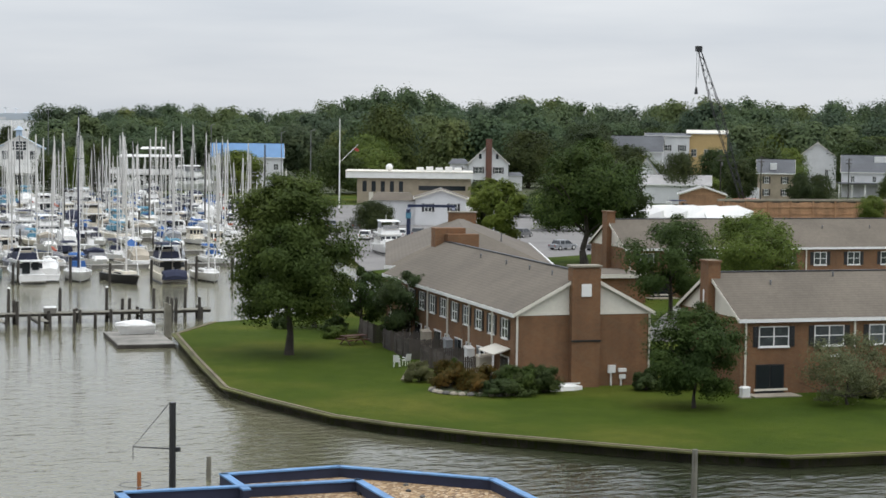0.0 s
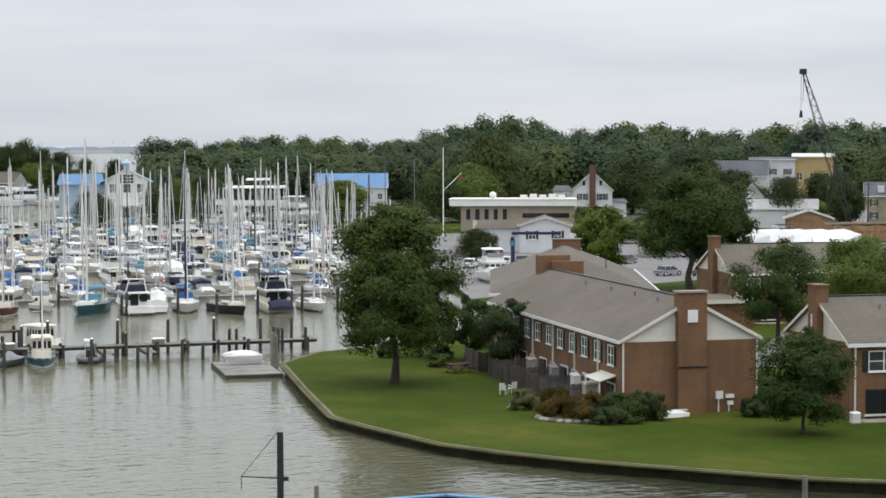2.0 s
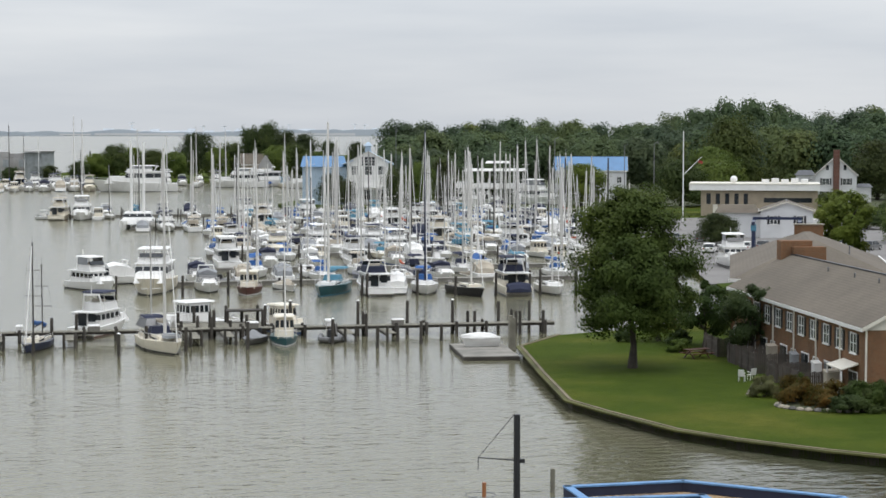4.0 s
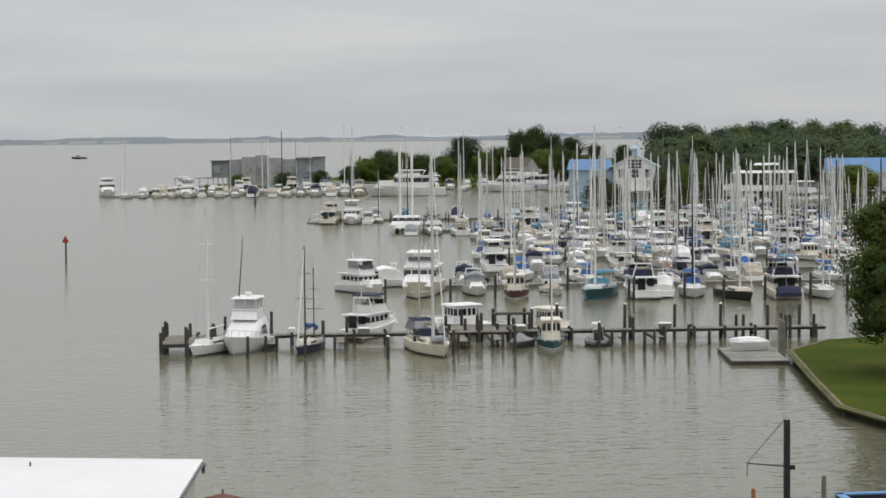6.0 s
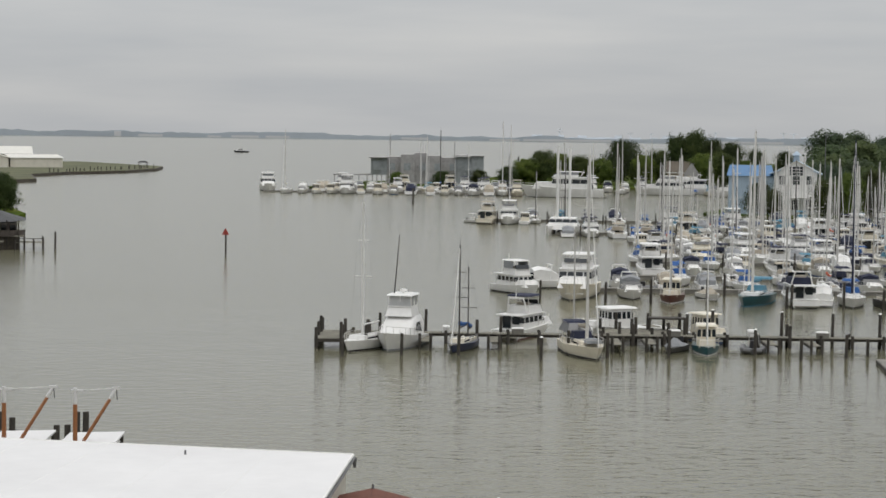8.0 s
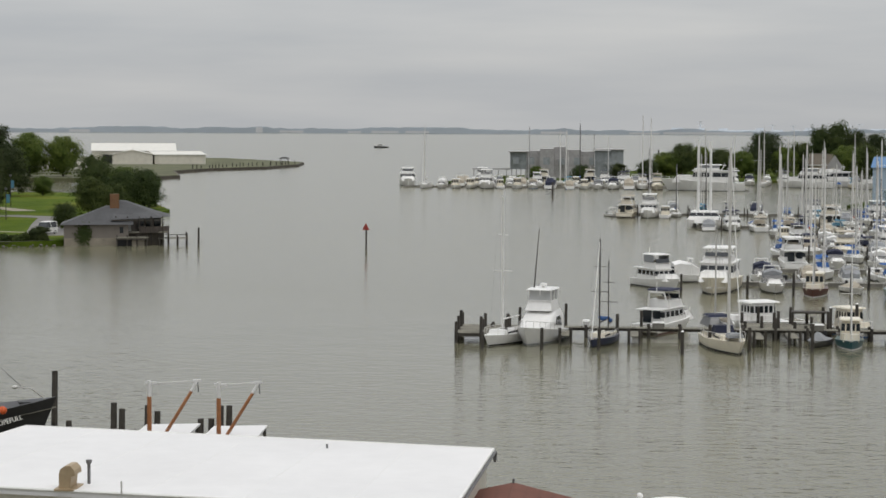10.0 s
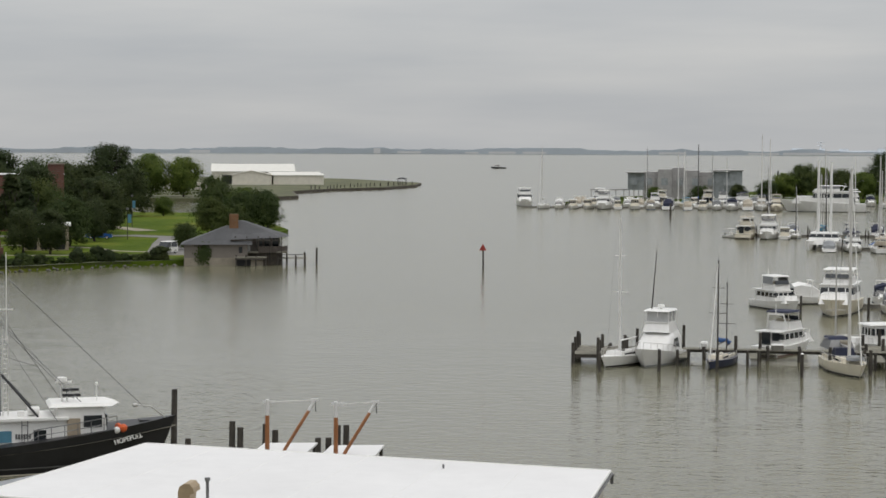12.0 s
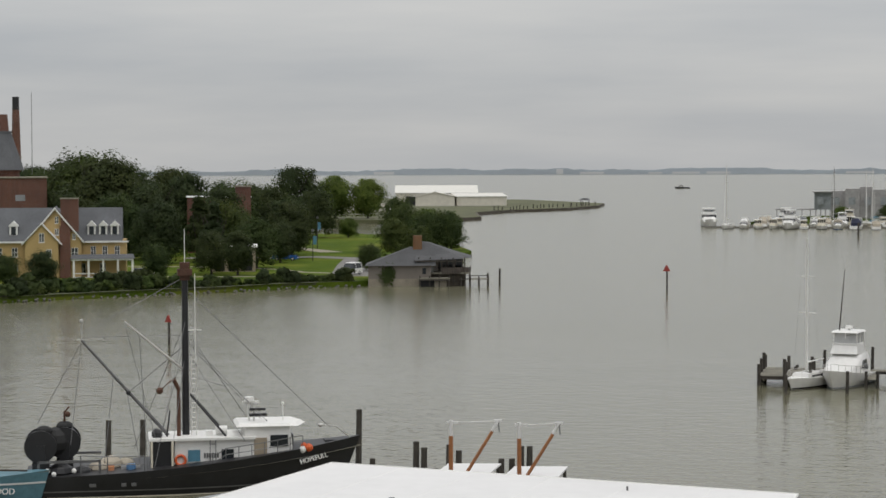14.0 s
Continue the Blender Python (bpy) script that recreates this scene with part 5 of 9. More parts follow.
def pilothouse(label, length, mat, house, roof, tall=0.0, group="moored boats", stripe=None):
    beam, bow, aft = length * 0.35, 0.13 * length, 0.085 * length
    ob = thing("pilothouse_boat", label, "motor boat", group=group)
    base_hull(ob, length, beam, bow, aft, mat, GEL, stripe, rake=length * 0.07, flare=0.8, fine=2.2, stern=0.75)
    cabin_block(ob, "pilothouse", -0.1 * length, 0.16 * length, beam * 0.34, aft, aft + 1.95, 0.12, 0.12, house, (0.5, 0.84))
    part("roof", Shape().tent(-0.14 * length, 0.2 * length, -beam * 0.37, beam * 0.37, aft + 1.95, aft + 2.08, 0.1, 0.1), roof, ob)
    part("trunk_cabin", Shape().tent(0.14 * length, 0.34 * length, -beam * 0.28, beam * 0.28, aft + 0.1, aft + 0.75, 0.15, 0.12), house, ob)
    part("cockpit_sole", Shape().box(-0.46 * length, -0.12 * length, -beam * 0.3, beam * 0.3, aft - 0.04, aft + 0.03), PLANK, ob)
    if tall:
        mast_set(ob, 0.2 * length, aft + 0.7, tall, ALU, 0.3 * length, None, 0.46 * length)
    rails(ob, length, beam, bow, aft, 0.45)
    return ob


def inflatable(label, length, x, y, rz):
    ob = thing("inflatable_boat", label, "boat", x, y, 0, rz)
    s = Shape()
    path = [(-0.5, 0.42), (0.1, 0.42), (0.34, 0.32), (0.48, 0.0), (0.34, -0.32), (0.1, -0.42), (-0.5, -0.42)]
    for (a, b), (a2, b2) in zip(path, path[1:]):
        s.rod((a * length, b * length * 0.5, 0.28 + 0.12 * max(a, 0)), (a2 * length, b2 * length * 0.5, 0.28 + 0.12 * max(a2, 0)), 0.26, 0.26, 8)
    part("tube", s, STEEL, ob)
    part("floor", Shape().box(-0.46 * length, 0.3 * length, -0.18 * length, 0.18 * length, 0.02, 0.2), BLACK, ob)
    part("console", Shape().tent(-0.12 * length, 0.04 * length, -0.35, 0.35, 0.2, 1.1, 0.06, 0.05), BLACK, ob)
    part("outboard", Shape().tent(-0.56 * length, -0.48 * length, -0.2, 0.2, 0.2, 1.05, 0.05, 0.05).box(-0.54 * length, -0.5 * length, -0.07, 0.07, -0.3, 0.2), BLACK, ob)
    part("roll_bar", Shape().rod((-0.35 * length, 0.5, 0.4), (-0.35 * length, 0.4, 1.6), 0.04).rod((-0.35 * length, -0.5, 0.4), (-0.35 * length, -0.4, 1.6), 0.04).rod((-0.35 * length, 0.4, 1.6), (-0.35 * length, -0.4, 1.6), 0.04), ALU, ob)
    return ob


def at(ob, x, y, rz, z=0.0):
    ob.matrix_basis = pose(x, y, z, 0, 0, rz)
    return ob


# ---- the long timber pier and the boats along it ----
def pile(name, x, y, top, r=0.16, cap=False, label="weathered timber mooring pile standing in the water", group="mooring piles", mat=None):
    ob = thing(name, label, "piling", x, y, 0, 0, group)
    part("shaft", Shape().rod((0, 0, -1.0), (0.02 * top, 0.01 * top, top), r * 1.08, r * 0.92, 8), mat or PILE, ob)
    if cap:
        part("cap", Shape().rod((0.02 * top, 0.01 * top, top), (0.02 * top, 0.01 * top, top + 0.14), r * 1.05, 0.03, 8), GEL, ob, "white pile cap")
    return ob


pier = thing("timber_pier", "long grey timber pier on dark piles", "pier", 0, 0, 0, 0)
rp = random.Random(11)
px = -15.0
while px < 48.5:
    part("plank", Shape().box(px, px + 0.36, 182.2 + rp.uniform(-0.04, 0.04), 183.9 + rp.uniform(-0.04, 0.04), 0.93, 0.985), PLANK, pier)
    px += 0.4
part("beam", Shape().box(-15, 48.5, 182.3, 182.5, 0.7, 0.93), PILE, pier)
part("beam", Shape().box(-15, 48.5, 183.6, 183.8, 0.7, 0.93), PILE, pier)
for k in range(22):
    xx = -14.4 + 2.95 * k
    for yy, tt in ((182.15, 1.25), (183.95, 1.25)):
        part("piling", Shape().rod((xx, yy, -1), (xx, yy, tt + (0.9 if (k * 7) % 5 == 0 else 0.0)), 0.17, 0.15, 8), PILE, pier)
    part("cross_brace", Shape().rod((xx, 182.1, 0.1), (xx, 184.0, 0.75), 0.06, 0.06, 4), PILE, pier)
# the platform at the outer end
pf = thing("pier_platform", "square timber platform at the pier head", "pier", -14.4, 176.4, 0, 0)
for k in range(17):
    part("plank", Shape().box(0.0, 4.6, 0.36 * k, 0.36 * k + 0.32, 0.93, 0.98), PLANK, pf)
for ix in range(3):
    for iy in range(3):
        part("piling", Shape().rod((2.3 * ix, 2.9 * iy, -1), (2.3 * ix, 2.9 * iy, 2.0 + 0.25 * ((ix * 2 + iy) % 3)), 0.17, 0.15, 8), PILE, pf)
part("stringer", Shape().box(0.0, 4.6, 0.0, 0.18, 0.62, 0.92).box(0.0, 4.6, 5.8, 5.98, 0.62, 0.92).box(0.0, 0.18, 0.18, 5.8, 0.62, 0.92), PILE, pf)
# finger piers
for k, (fx, fl) in enumerate([(-4.4, 5.2), (1.9, 5.0), (13.2, 5.8), (16.4, 5.0), (27.6, 4.6), (31.5, 5.0)]):
    fg = thing("finger_pier", "narrow grey finger pier", "pier", fx, 182.0, 0, 0, "finger piers")
    for q in range(int(fl / 0.36)):
        part("plank", Shape().box(-0.45, 0.45, -0.36 * q - 0.33, -0.36 * q, 0.72, 0.77), PLANK, fg)
    for sx in (-0.5, 0.5):
        part("stringer", Shape().box(sx - 0.06, sx + 0.06, -fl, 0, 0.5, 0.72), PILE, fg)
        part("piling", Shape().rod((sx, -fl, -1), (sx, -fl, 1.5), 0.14, 0.13, 8), PILE, fg)
# the work deck behind the pier
wd = thing("boat_lift_deck", "dark timber deck on close set piles", "pier", 12.2, 184.1, 0, 0)
for k in range(14):
    part("plank", Shape().box(0.0, 8.2, 0.34 * k, 0.34 * k + 0.31, 0.93, 0.98), PLANK, wd)
for k in range(6):
    part("piling", Shape().rod((0.2 + 1.55 * k, 0.0, -1), (0.2 + 1.55 * k, 0.0, 1.6 + 0.5 * (k % 3)), 0.17, 0.15, 8), PILE, wd)
    part("piling", Shape().rod((0.2 + 1.55 * k, 4.6, -1), (0.2 + 1.55 * k, 4.6, 2.0 + 0.6 * (k % 2)), 0.17, 0.15, 8), PILE, wd)
part("raised_shelf", Shape().box(4.8, 8.4, 3.0, 4.6, 2.1, 2.25).box(4.8, 5.0, 3.0, 3.2, 0.98, 2.1).box(8.2, 8.4, 3.0, 3.2, 0.98, 2.1), PILE, wd)

for k, (x, y, t) in enumerate([(-11.6, 170.6, 1.7), (-6.4, 172.0, 2.0), (-1.3, 172.0, 2.0), (6.0, 170.0, 2.0), (12.0, 172.6, 2.2), (17.5, 172.5, 2.6), (25.6, 175.5, 2.4), (29.2, 172.0, 2.0), (33.6, 174.0, 2.2),
                               (29.4, 184.6, 3.2), (34.3, 184.8, 3.1), (38.8, 184.8, 3.1), (43.4, 184.7, 2.9), (46.5, 184.6, 2.9), (22.8, 184.6, 3.3), (36.0, 176.4, 1.6), (20.4, 184.8, 2.9), (2.6, 184.8, 2.4),
                               (-4.6, 184.9, 3.0), (-9.0, 184.9, 2.6), (8.6, 174.6, 2.2), (44.6, 180.6, 2.3), (47.0, 181.0, 2.3), (41.0, 184.6, 2.0), (40.3, 184.6, 2.0)]):
    pile("mooring_pile", x, y, t, 0.16, k in (1, 3, 6, 9, 11, 14, 16))

for k, (x, y) in enumerate([(-8.2, 183.4), (-2.6, 183.4), (4.2, 182.5), (11.0, 183.4), (19.0, 182.5), (26.4, 183.4), (33.0, 182.6)]):
    bx = thing("dock_box", "small pale dock locker on the pier", "locker", x, y, 0.985, 90 * (k % 2), "dock lockers")
    part("body", Shape().tent(-0.55, 0.55, -0.3, 0.3, 0, 0.5, -0.03, -0.03), GEL if k % 2 else DOCK_GREY, bx)
    part("lid", Shape().tent(-0.6, 0.6, -0.35, 0.35, 0.5, 0.62, 0.08, 0.08), GEL, bx)
# float with a covered dinghy
fl = thing("swim_float", "square grey timber float beside the seawall", "float", 37.7, 166.0, 0, -5)
for k in range(15):
    part("plank", Shape().box(-2.4, 2.4, -5.0 + 0.67 * k, -5.0 + 0.67 * k + 0.63, 0.3, 0.36), DOCK_GREY, fl)
part("frame", Shape().box(-2.45, 2.45, -5.05, 5.05, 0.02, 0.298), PILE, fl)
dg = thing("covered_dinghy", "small dinghy under a white cover on the float", "boat", 37.9, 168.6, 0.36, 185)
part("hull", hull_shape(3.6, 1.5, 0.55, 0.45, rake=0.4, n=9), GEL, dg).location.z = 0.42
part("cover", Shape().loft([[(x, -w, 0.8), (x, -w * 0.6, 0.8 + h * 0.8), (x, 0, 0.8 + h), (x, w * 0.6, 0.8 + h * 0.8), (x, w, 0.8)] for x, w, h in ((-1.75, 0.66, 0.1), (-1.0, 0.76, 0.4), (0.0, 0.78, 0.5), (1.0, 0.6, 0.42), (1.7, 0.15, 0.3))]), GEL, dg)
big = thing("sheet_pile_post", "stout grey timber bulkhead post at the float", "piling", 40.9, 168.6, 0, 0)
part("board", Shape().box(-0.28, 0.0, -0.28, 0.2, -1, 3.1), PLANK, big)
part("board", Shape().box(0.02, 0.3, -0.26, 0.2, -1, 2.9), PLANK, big)

# boats on the pier
at(sloop("white racing sloop with bare tall white mast", 9.5, GEL, None, 13.4, spar=GEL, group="pier boats"), -9.8, 177.6, -112)
at(sportfish("white sport fisher with enclosed bridge and a tall outrigger", 10.6, "pier boats"), -6.8, 179.0, -104)
at(sloop("small blue ketch with blue sail covers and dark masts", 7.6, NAVY, BLUE_CLOTH, 9.6, spar=DARK_SPAR, mizzen=7.4, deck_mat=CREAM, group="pier boats"), -1.1, 177.2, -104)
at(flybridge("small trawler yacht with a covered aft deck and blue bimini", 9.6, GEL, NAVY_CLOTH, False, OXBLOOD, group="pier boats"), 5.3, 190.2, 62)
kt = at(sloop("cream cruising ketch with a dinghy slung on its bow", 10.8, CREAM, TAN_CLOTH, 18.0, deck_mat=CREAM, mizzen=10.5, dodger=NAVY_CLOTH, group="pier boats"), 10.0, 174.4, -78)
part("bow_dinghy", Shape().loft([[(x, -w, 1.35 + h), (x, -w * 0.7, 1.75 + h), (x, w * 0.7, 1.75 + h), (x, w, 1.35 + h)] for x, w, h in ((2.0, 0.6, 0.0), (3.0, 0.72, 0.05), (4.2, 0.6, 0.12), (4.9, 0.15, 0.22))]), GREY_CLOTH, kt, "grey inflatable dinghy lashed on the foredeck")
part("stern_canopy", Shape().tent(-4.6, -1.2, -1.2, 1.2, 1.9, 2.7, 0.5, 0.3), STEEL, kt, "dark sagging cockpit canopy")
at(pilothouse("white cabin yacht lying behind the pier", 10.0, GEL, GEL, GEL, 0, "pier boats"), 14.4, 191.5, 205)
at(pilothouse("dark green motor sailer with cream pilothouse", 7.4, TEAL, CREAM, CREAM, 9.5, "pier boats", GEL), 21.4, 177.6, -94)
at(pilothouse("cream pilothouse boat moored behind the pier", 8.0, GEL, CREAM, CREAM, 0, "pier boats", BLUE_CLOTH), 22.4, 188.2, -60)
inflatable("grey inflatable with console and outboard", 4.6, 25.9, 178.6, -100)
skf = at(runabout("low grey work skiff tied to a finger pier", 5.0, GREY_CLOTH, STEEL, "pier boats"), 18.6, 178.0, -110)

# ---- the marina: rows of floating docks with boats either side ----
PROTO = []


def proto(ob, room):
    PROTO.append((ob, room))
    return ob


SAILS = [sloop("white sloop with a blue sail cover", 10.2, GEL, BLUE_CLOTH, 17.2, dodger=BLUE_CLOTH),
         sloop("white sloop with a white sail cover", 9.2, GEL, GEL, 15.4),
         sloop("white sloop with a tan sail cover and dodger", 11.0, GEL, TAN_CLOTH, 18.0, dodger=TAN_CLOTH),
         sloop("navy hulled sloop with a grey sail cover", 10.4, NAVY, GREY_CLOTH, 17.0, dodger=NAVY_CLOTH, stripe=GEL),
         sloop("white sloop with navy canvas", 8.4, GEL, NAVY_CLOTH, 14.0, dodger=NAVY_CLOTH),
         sloop("cream ketch with light blue canvas", 11.4, CREAM, SKY_CLOTH, 16.2, mizzen=11, dodger=SKY_CLOTH),
         sloop("white sloop with an orange-red sail cover", 9.0, GEL, RED_CLOTH, 14.4, stripe=OXBLOOD),
         sloop("white sloop with dark wooden spars", 9.6, GEL, BLUE_CLOTH, 15.6, spar=DARK_SPAR)]
MOTORS = [flybridge("white flybridge cruiser with a white hard top", 11.0, GEL, GEL),
          express("white cabin cruiser under navy canvas", 8.6, NAVY_CLOTH),
          express("white cabin cruiser under white canvas", 8.0, GEL),
          flybridge("white flybridge cruiser with a navy bimini", 10.0, GEL, NAVY_CLOTH, False),
          express("white cabin cruiser under tan canvas", 8.4, TAN_CLOTH, stripe=BLUE_CLOTH),
          runabout("white centre console fishing boat", 6.6, None),
          runabout("small white boat under a blue cover", 6.2, BLUE_CLOTH),
          express("white cabin cruiser under grey canvas", 8.2, GREY_CLOTH),
          pilothouse("cream pilothouse fishing boat", 8.2, GEL, CREAM, GEL),
          flybridge("cream trawler yacht with a dark red stripe", 10.5, CREAM, TAN_CLOTH, False, OXBLOOD, CREAM)]

dock_rng = random.Random(21)


def dock(x0, x1, y, label="grey floating dock between the moored boats"):
    d = thing("floating_dock", label, "dock", 0, y, 0, 0, "marina docks")
    n = max(1, int((x1 - x0) / 6))
    for k in range(n):
        a, b = x0 + (x1 - x0) * k / n, x0 + (x1 - x0) * (k + 1) / n - 0.06
        part("deck_section", Shape().box(a, b, -0.9, 0.9, 0.42, 0.52).box(a, b, -0.85, 0.85, -0.2, 0.42), DOCK_GREY, d)
    return d


def slip_pile(x, y, top):
    return pile("slip_pile", x, y, top, 0.15, False, "timber pile between two slips", "slip piles")


first_pile = slip_pile(8.0, 233.0, 2.3)


def row(x0, x1, y, sail_share, south=True, north=True, step=4.7, skip=0.06):
    dock(x0, x1, y)
    x, k = x0 + 2.0, 0
    while x < x1 - 1.5:
        for side, want in ((-1, south), (1, north)):
            if not want or dock_rng.random() < skip:
                continue
            pick = dock_rng.choice(SAILS) if dock_rng.random() < sail_share else dock_rng.choice(MOTORS)
            bow_out = dock_rng.random() < 0.55
            rz = (-90 if (side < 0) == bow_out else 90) + dock_rng.uniform(-5, 5)
            s = dock_rng.uniform(0.95, 1.2)
            placed(pick, x + dock_rng.uniform(-0.3, 0.3), y + side * (1.4 + 5.0 * s), 0, s, s * dock_rng.uniform(0.74, 0.9), rz)
        if k % 2 == 0:
            copy_thing(first_pile, pose(x + step / 2, y - 10.5, dock_rng.uniform(-0.5, 0.4)))
            copy_thing(first_pile, pose(x + step / 2, y - 1.2, dock_rng.uniform(-0.6, 0.2)))
        k += 1
        x += step * dock_rng.uniform(0.92, 1.1)


for k, ob in enumerate(SAILS):
    at(ob, 27.5 + 7.1 * k, 259.0 + 0.2 * k, 88 if k % 2 else -92)
for k, ob in enumerate(MOTORS):
    at(ob, 25.0 + 6.2 * k, 277.0 + 0.15 * k, -90 if k % 3 else 92)
dock(22, 86, 268.0)
dock(13, 78, 245.0)
row(24, 90, 297, 0.6)
row(29, 95, 325, 0.6)
row(28, 102, 352, 0.55)
row(16, 110, 383, 0.5)
row(40, 116, 410, 0.5)
row(0, 112, 436, 0.4, step=6.0, skip=0.15)
for k in range(12):
    placed((MOTORS + SAILS)[(3 * k + 1) % 18], 19.5 + 5.3 * k, 246.5 + 4.0 + 0.8 * (k % 3), 0, 0.9 + 0.05 * (k % 4), 0.85, 90 if k % 3 else -88)
# the near row, boat by boat
at(flybridge("large cream motor yacht with a tall flybridge", 14.5, CREAM, GEL, False, group="near row"), 12.6, 236.6, -100)
at(flybridge("white cruiser with a dinghy on davits", 9.5, GEL, GEL, group="near row"), 5.6, 241.0, -60)
at(express("grey and white cruiser with an open top", 9.0, GEL, group="near row"), 7.2, 249.5, 195)
at(pilothouse("dark red motor sailer with a cream cabin", 8.8, OXBLOOD, CREAM, CREAM, 14.0, "near row", GEL), 23.8, 232.0, -100)
at(sloop("teal hulled sloop with light blue canvas", 12.0, TEAL, SKY_CLOTH, 20.5, dodger=SKY_CLOTH, stripe=SKY_CLOTH, group="near row"), 33.4, 230.0, -112)
at(flybridge("white cabin yacht with a dark bridge skirt", 10.6, GEL, None, group="near row", skirt=NAVY_CLOTH), 38.4, 229.6, 92)
at(express("white cruiser beside a floating finger", 7.5, GEL, group="near row"), 41.6, 230.5, 80)
at(sloop("white sloop with a bright blue sail cover", 11.0, GEL, BLUE_CLOTH, 19.5, spar=NAVY_CLOTH, dodger=BLUE_CLOTH, group="near row"), 44.9, 230.0, -98)
at(sloop("dark hulled sloop with a cluttered deck", 10.0, BLACK, TAN_CLOTH, 15.5, deck_mat=CREAM, group="near row"), 49.3, 225.4, -80)
ty = at(flybridge("cream trawler yacht with navy stern canvas", 11.0, CREAM, NAVY_CLOTH, False, NAVY, CREAM, "near row", NAVY_CLOTH), 54.8, 227.0, 88)
part("stern_canvas", Shape().loft([[(x, -w, 0.5), (x, -w * 0.9, 0.5 + h), (x, 0, 0.7 + h), (x, w * 0.9, 0.5 + h), (x, w, 0.5)] for x, w, h in ((-6.0, 1.3, 0.3), (-5.6, 1.55, 0.8), (-5.0, 1.6, 1.0), (-4.5, 1.5, 0.9))]), NAVY_CLOTH, ty, "navy canvas draped over the stern")
for sy in (-1.2, 0.0, 1.2):
    part("bridge_hoop", Shape().rod((-3.6, sy, 2.6), (-3.4, sy, 4.7), 0.05, 0.05).rod((-3.4, sy, 4.7), (-0.4, sy, 4.8), 0.05, 0.05), BLACK, ty)
at(sloop("white sloop lying bow out", 10.0, GEL, GEL, 15.0, group="near row"), 59.6, 226.0, -92)
at(sloop("white sloop with a navy sail cover", 9.5, GEL, NAVY_CLOTH, 14.5, group="near row"), 64.6, 227.0, 90)
at(flybridge("white flybridge cruiser behind the lawn trees", 10.5, GEL, GEL, group="near row"), 70.0, 228.0, -90)
at(express("white cruiser with a dark open bow", 8.0, NAVY_CLOTH, group="near row"), 19.0, 251.0, -90)
at(express("white cruiser with an enclosed top", 8.8, GREY_CLOTH, group="near row"), 19.2, 236.6, -90)
at(inflatable("grey inflatable on the dock edge", 4.2, 22.0, 246.8, 170), 21.6, 249.0, 170)
at(runabout("white open boat with a tan cover", 6.0, TAN_CLOTH, group="near row"), 28.8, 236.0, -80)
for k, (x, y) in enumerate([(15.6, 229), (21, 229.5), (27.5, 228), (36.3, 224.5), (36.9, 224.6), (43.0, 225), (47.0, 222), (52.0, 222.5), (57.4, 222.5), (57.9, 229.5), (62.2, 224), (58.8, 236), (24.6, 239), (31.0, 239.5)]):
    pile("mooring_pile", x, y, 2.5 + 0.3 * (k % 3), 0.17)
# the catamaran with twin pale masts and the boats off the far end
cat = thing("catamaran", "white twin-hulled catamaran with two thick pale masts", "catamaran", 17.6, 384.5, 0, -96)
for sy in (-2.6, 2.6):
    h = smooth(part("hull", hull_shape(13, 1.8, 1.9, 1.6, rake=0.8), GEL, cat))
    h.location.y = sy
part("bridge_deck", Shape().tent(-5.5, 2.8, -3.2, 3.2, 1.0, 2.0, 0.4, 0.2), GEL, cat)
cabin_block(cat, "saloon", -4.2, 2.2, 2.9, 2.0, 3.3, 0.6, 0.4, GEL, (0.3, 0.8))
part("mast", Shape().rod((0.5, -1.2, 3.2), (0.5, -1.2, 17.3), 0.3, 0.24, 8), GEL, cat)
part("mast", Shape().rod((0.5, 1.2, 3.2), (0.5, 1.2, 17.0), 0.3, 0.24, 8), GEL, cat)

# ---- far slips round the grey building ----
FAR_ROW = random.Random(31)
dock(-68, 18, 622, "long floating dock of the far slips")
dock(-55, 18, 640, "long floating dock of the far slips")
for yy, x0, x1, share in ((613, -60, 16, 0.12), (632, -56, 14, 0.3), (648, -50, 16, 0.3)):
    x = x0
    while x < x1:
        pick = FAR_ROW.choice(SAILS) if FAR_ROW.random() < share else FAR_ROW.choice(MOTORS[:5] + MOTORS[7:])
        s = FAR_ROW.uniform(1.05, 1.35)
        placed(pick, x, yy + FAR_ROW.uniform(-1, 1), 0, s, s, -90 + FAR_ROW.uniform(-6, 6) + 180 * FAR_ROW.choice((0, 0, 1)))
        x += FAR_ROW.uniform(4.2, 5.8)
at(flybridge("large white passenger yacht at the dock end", 17, GEL, GEL, group="far yachts"), -68.5, 638.0, -82)
at(flybridge("long white motor yacht lying alongside", 26, GEL, GEL, group="far yachts"), 27.0, 606.0, 178)
at(flybridge("white motor yacht on the far bank", 19, GEL, GEL, group="far yachts"), 62.0, 640.0, 172)
at(flybridge("white motor yacht on the far bank", 21, GEL, None, group="far yachts"), 70.0, 652.0, 185)
at(flybridge("white motor yacht on the far bank", 17, GEL, NAVY_CLOTH, False, group="far yachts"), 84.0, 628.0, 176)
for k in range(9):
    placed(MOTORS[k % 10], 40 + 5.6 * k, 668 - 3.0 * k, 0, 1.2, 1.25, -90)
for k in range(6):
    placed(SAILS[k % 8], 30 + 9.5 * k, 655 - 3.0 * k, 0, 1.1, 1.1, -90)
for k, (mx, my, s) in enumerate([(-0.5, 434, 0.75), (3.0, 433, 1.1), (7.5, 431, 1.15), (11.0, 430, 0.95)]):
    placed(MOTORS[(5, 9, 0, 8)[k]], mx, my - 6, 0, s, s, (-60, 80, -95, 85)[k])
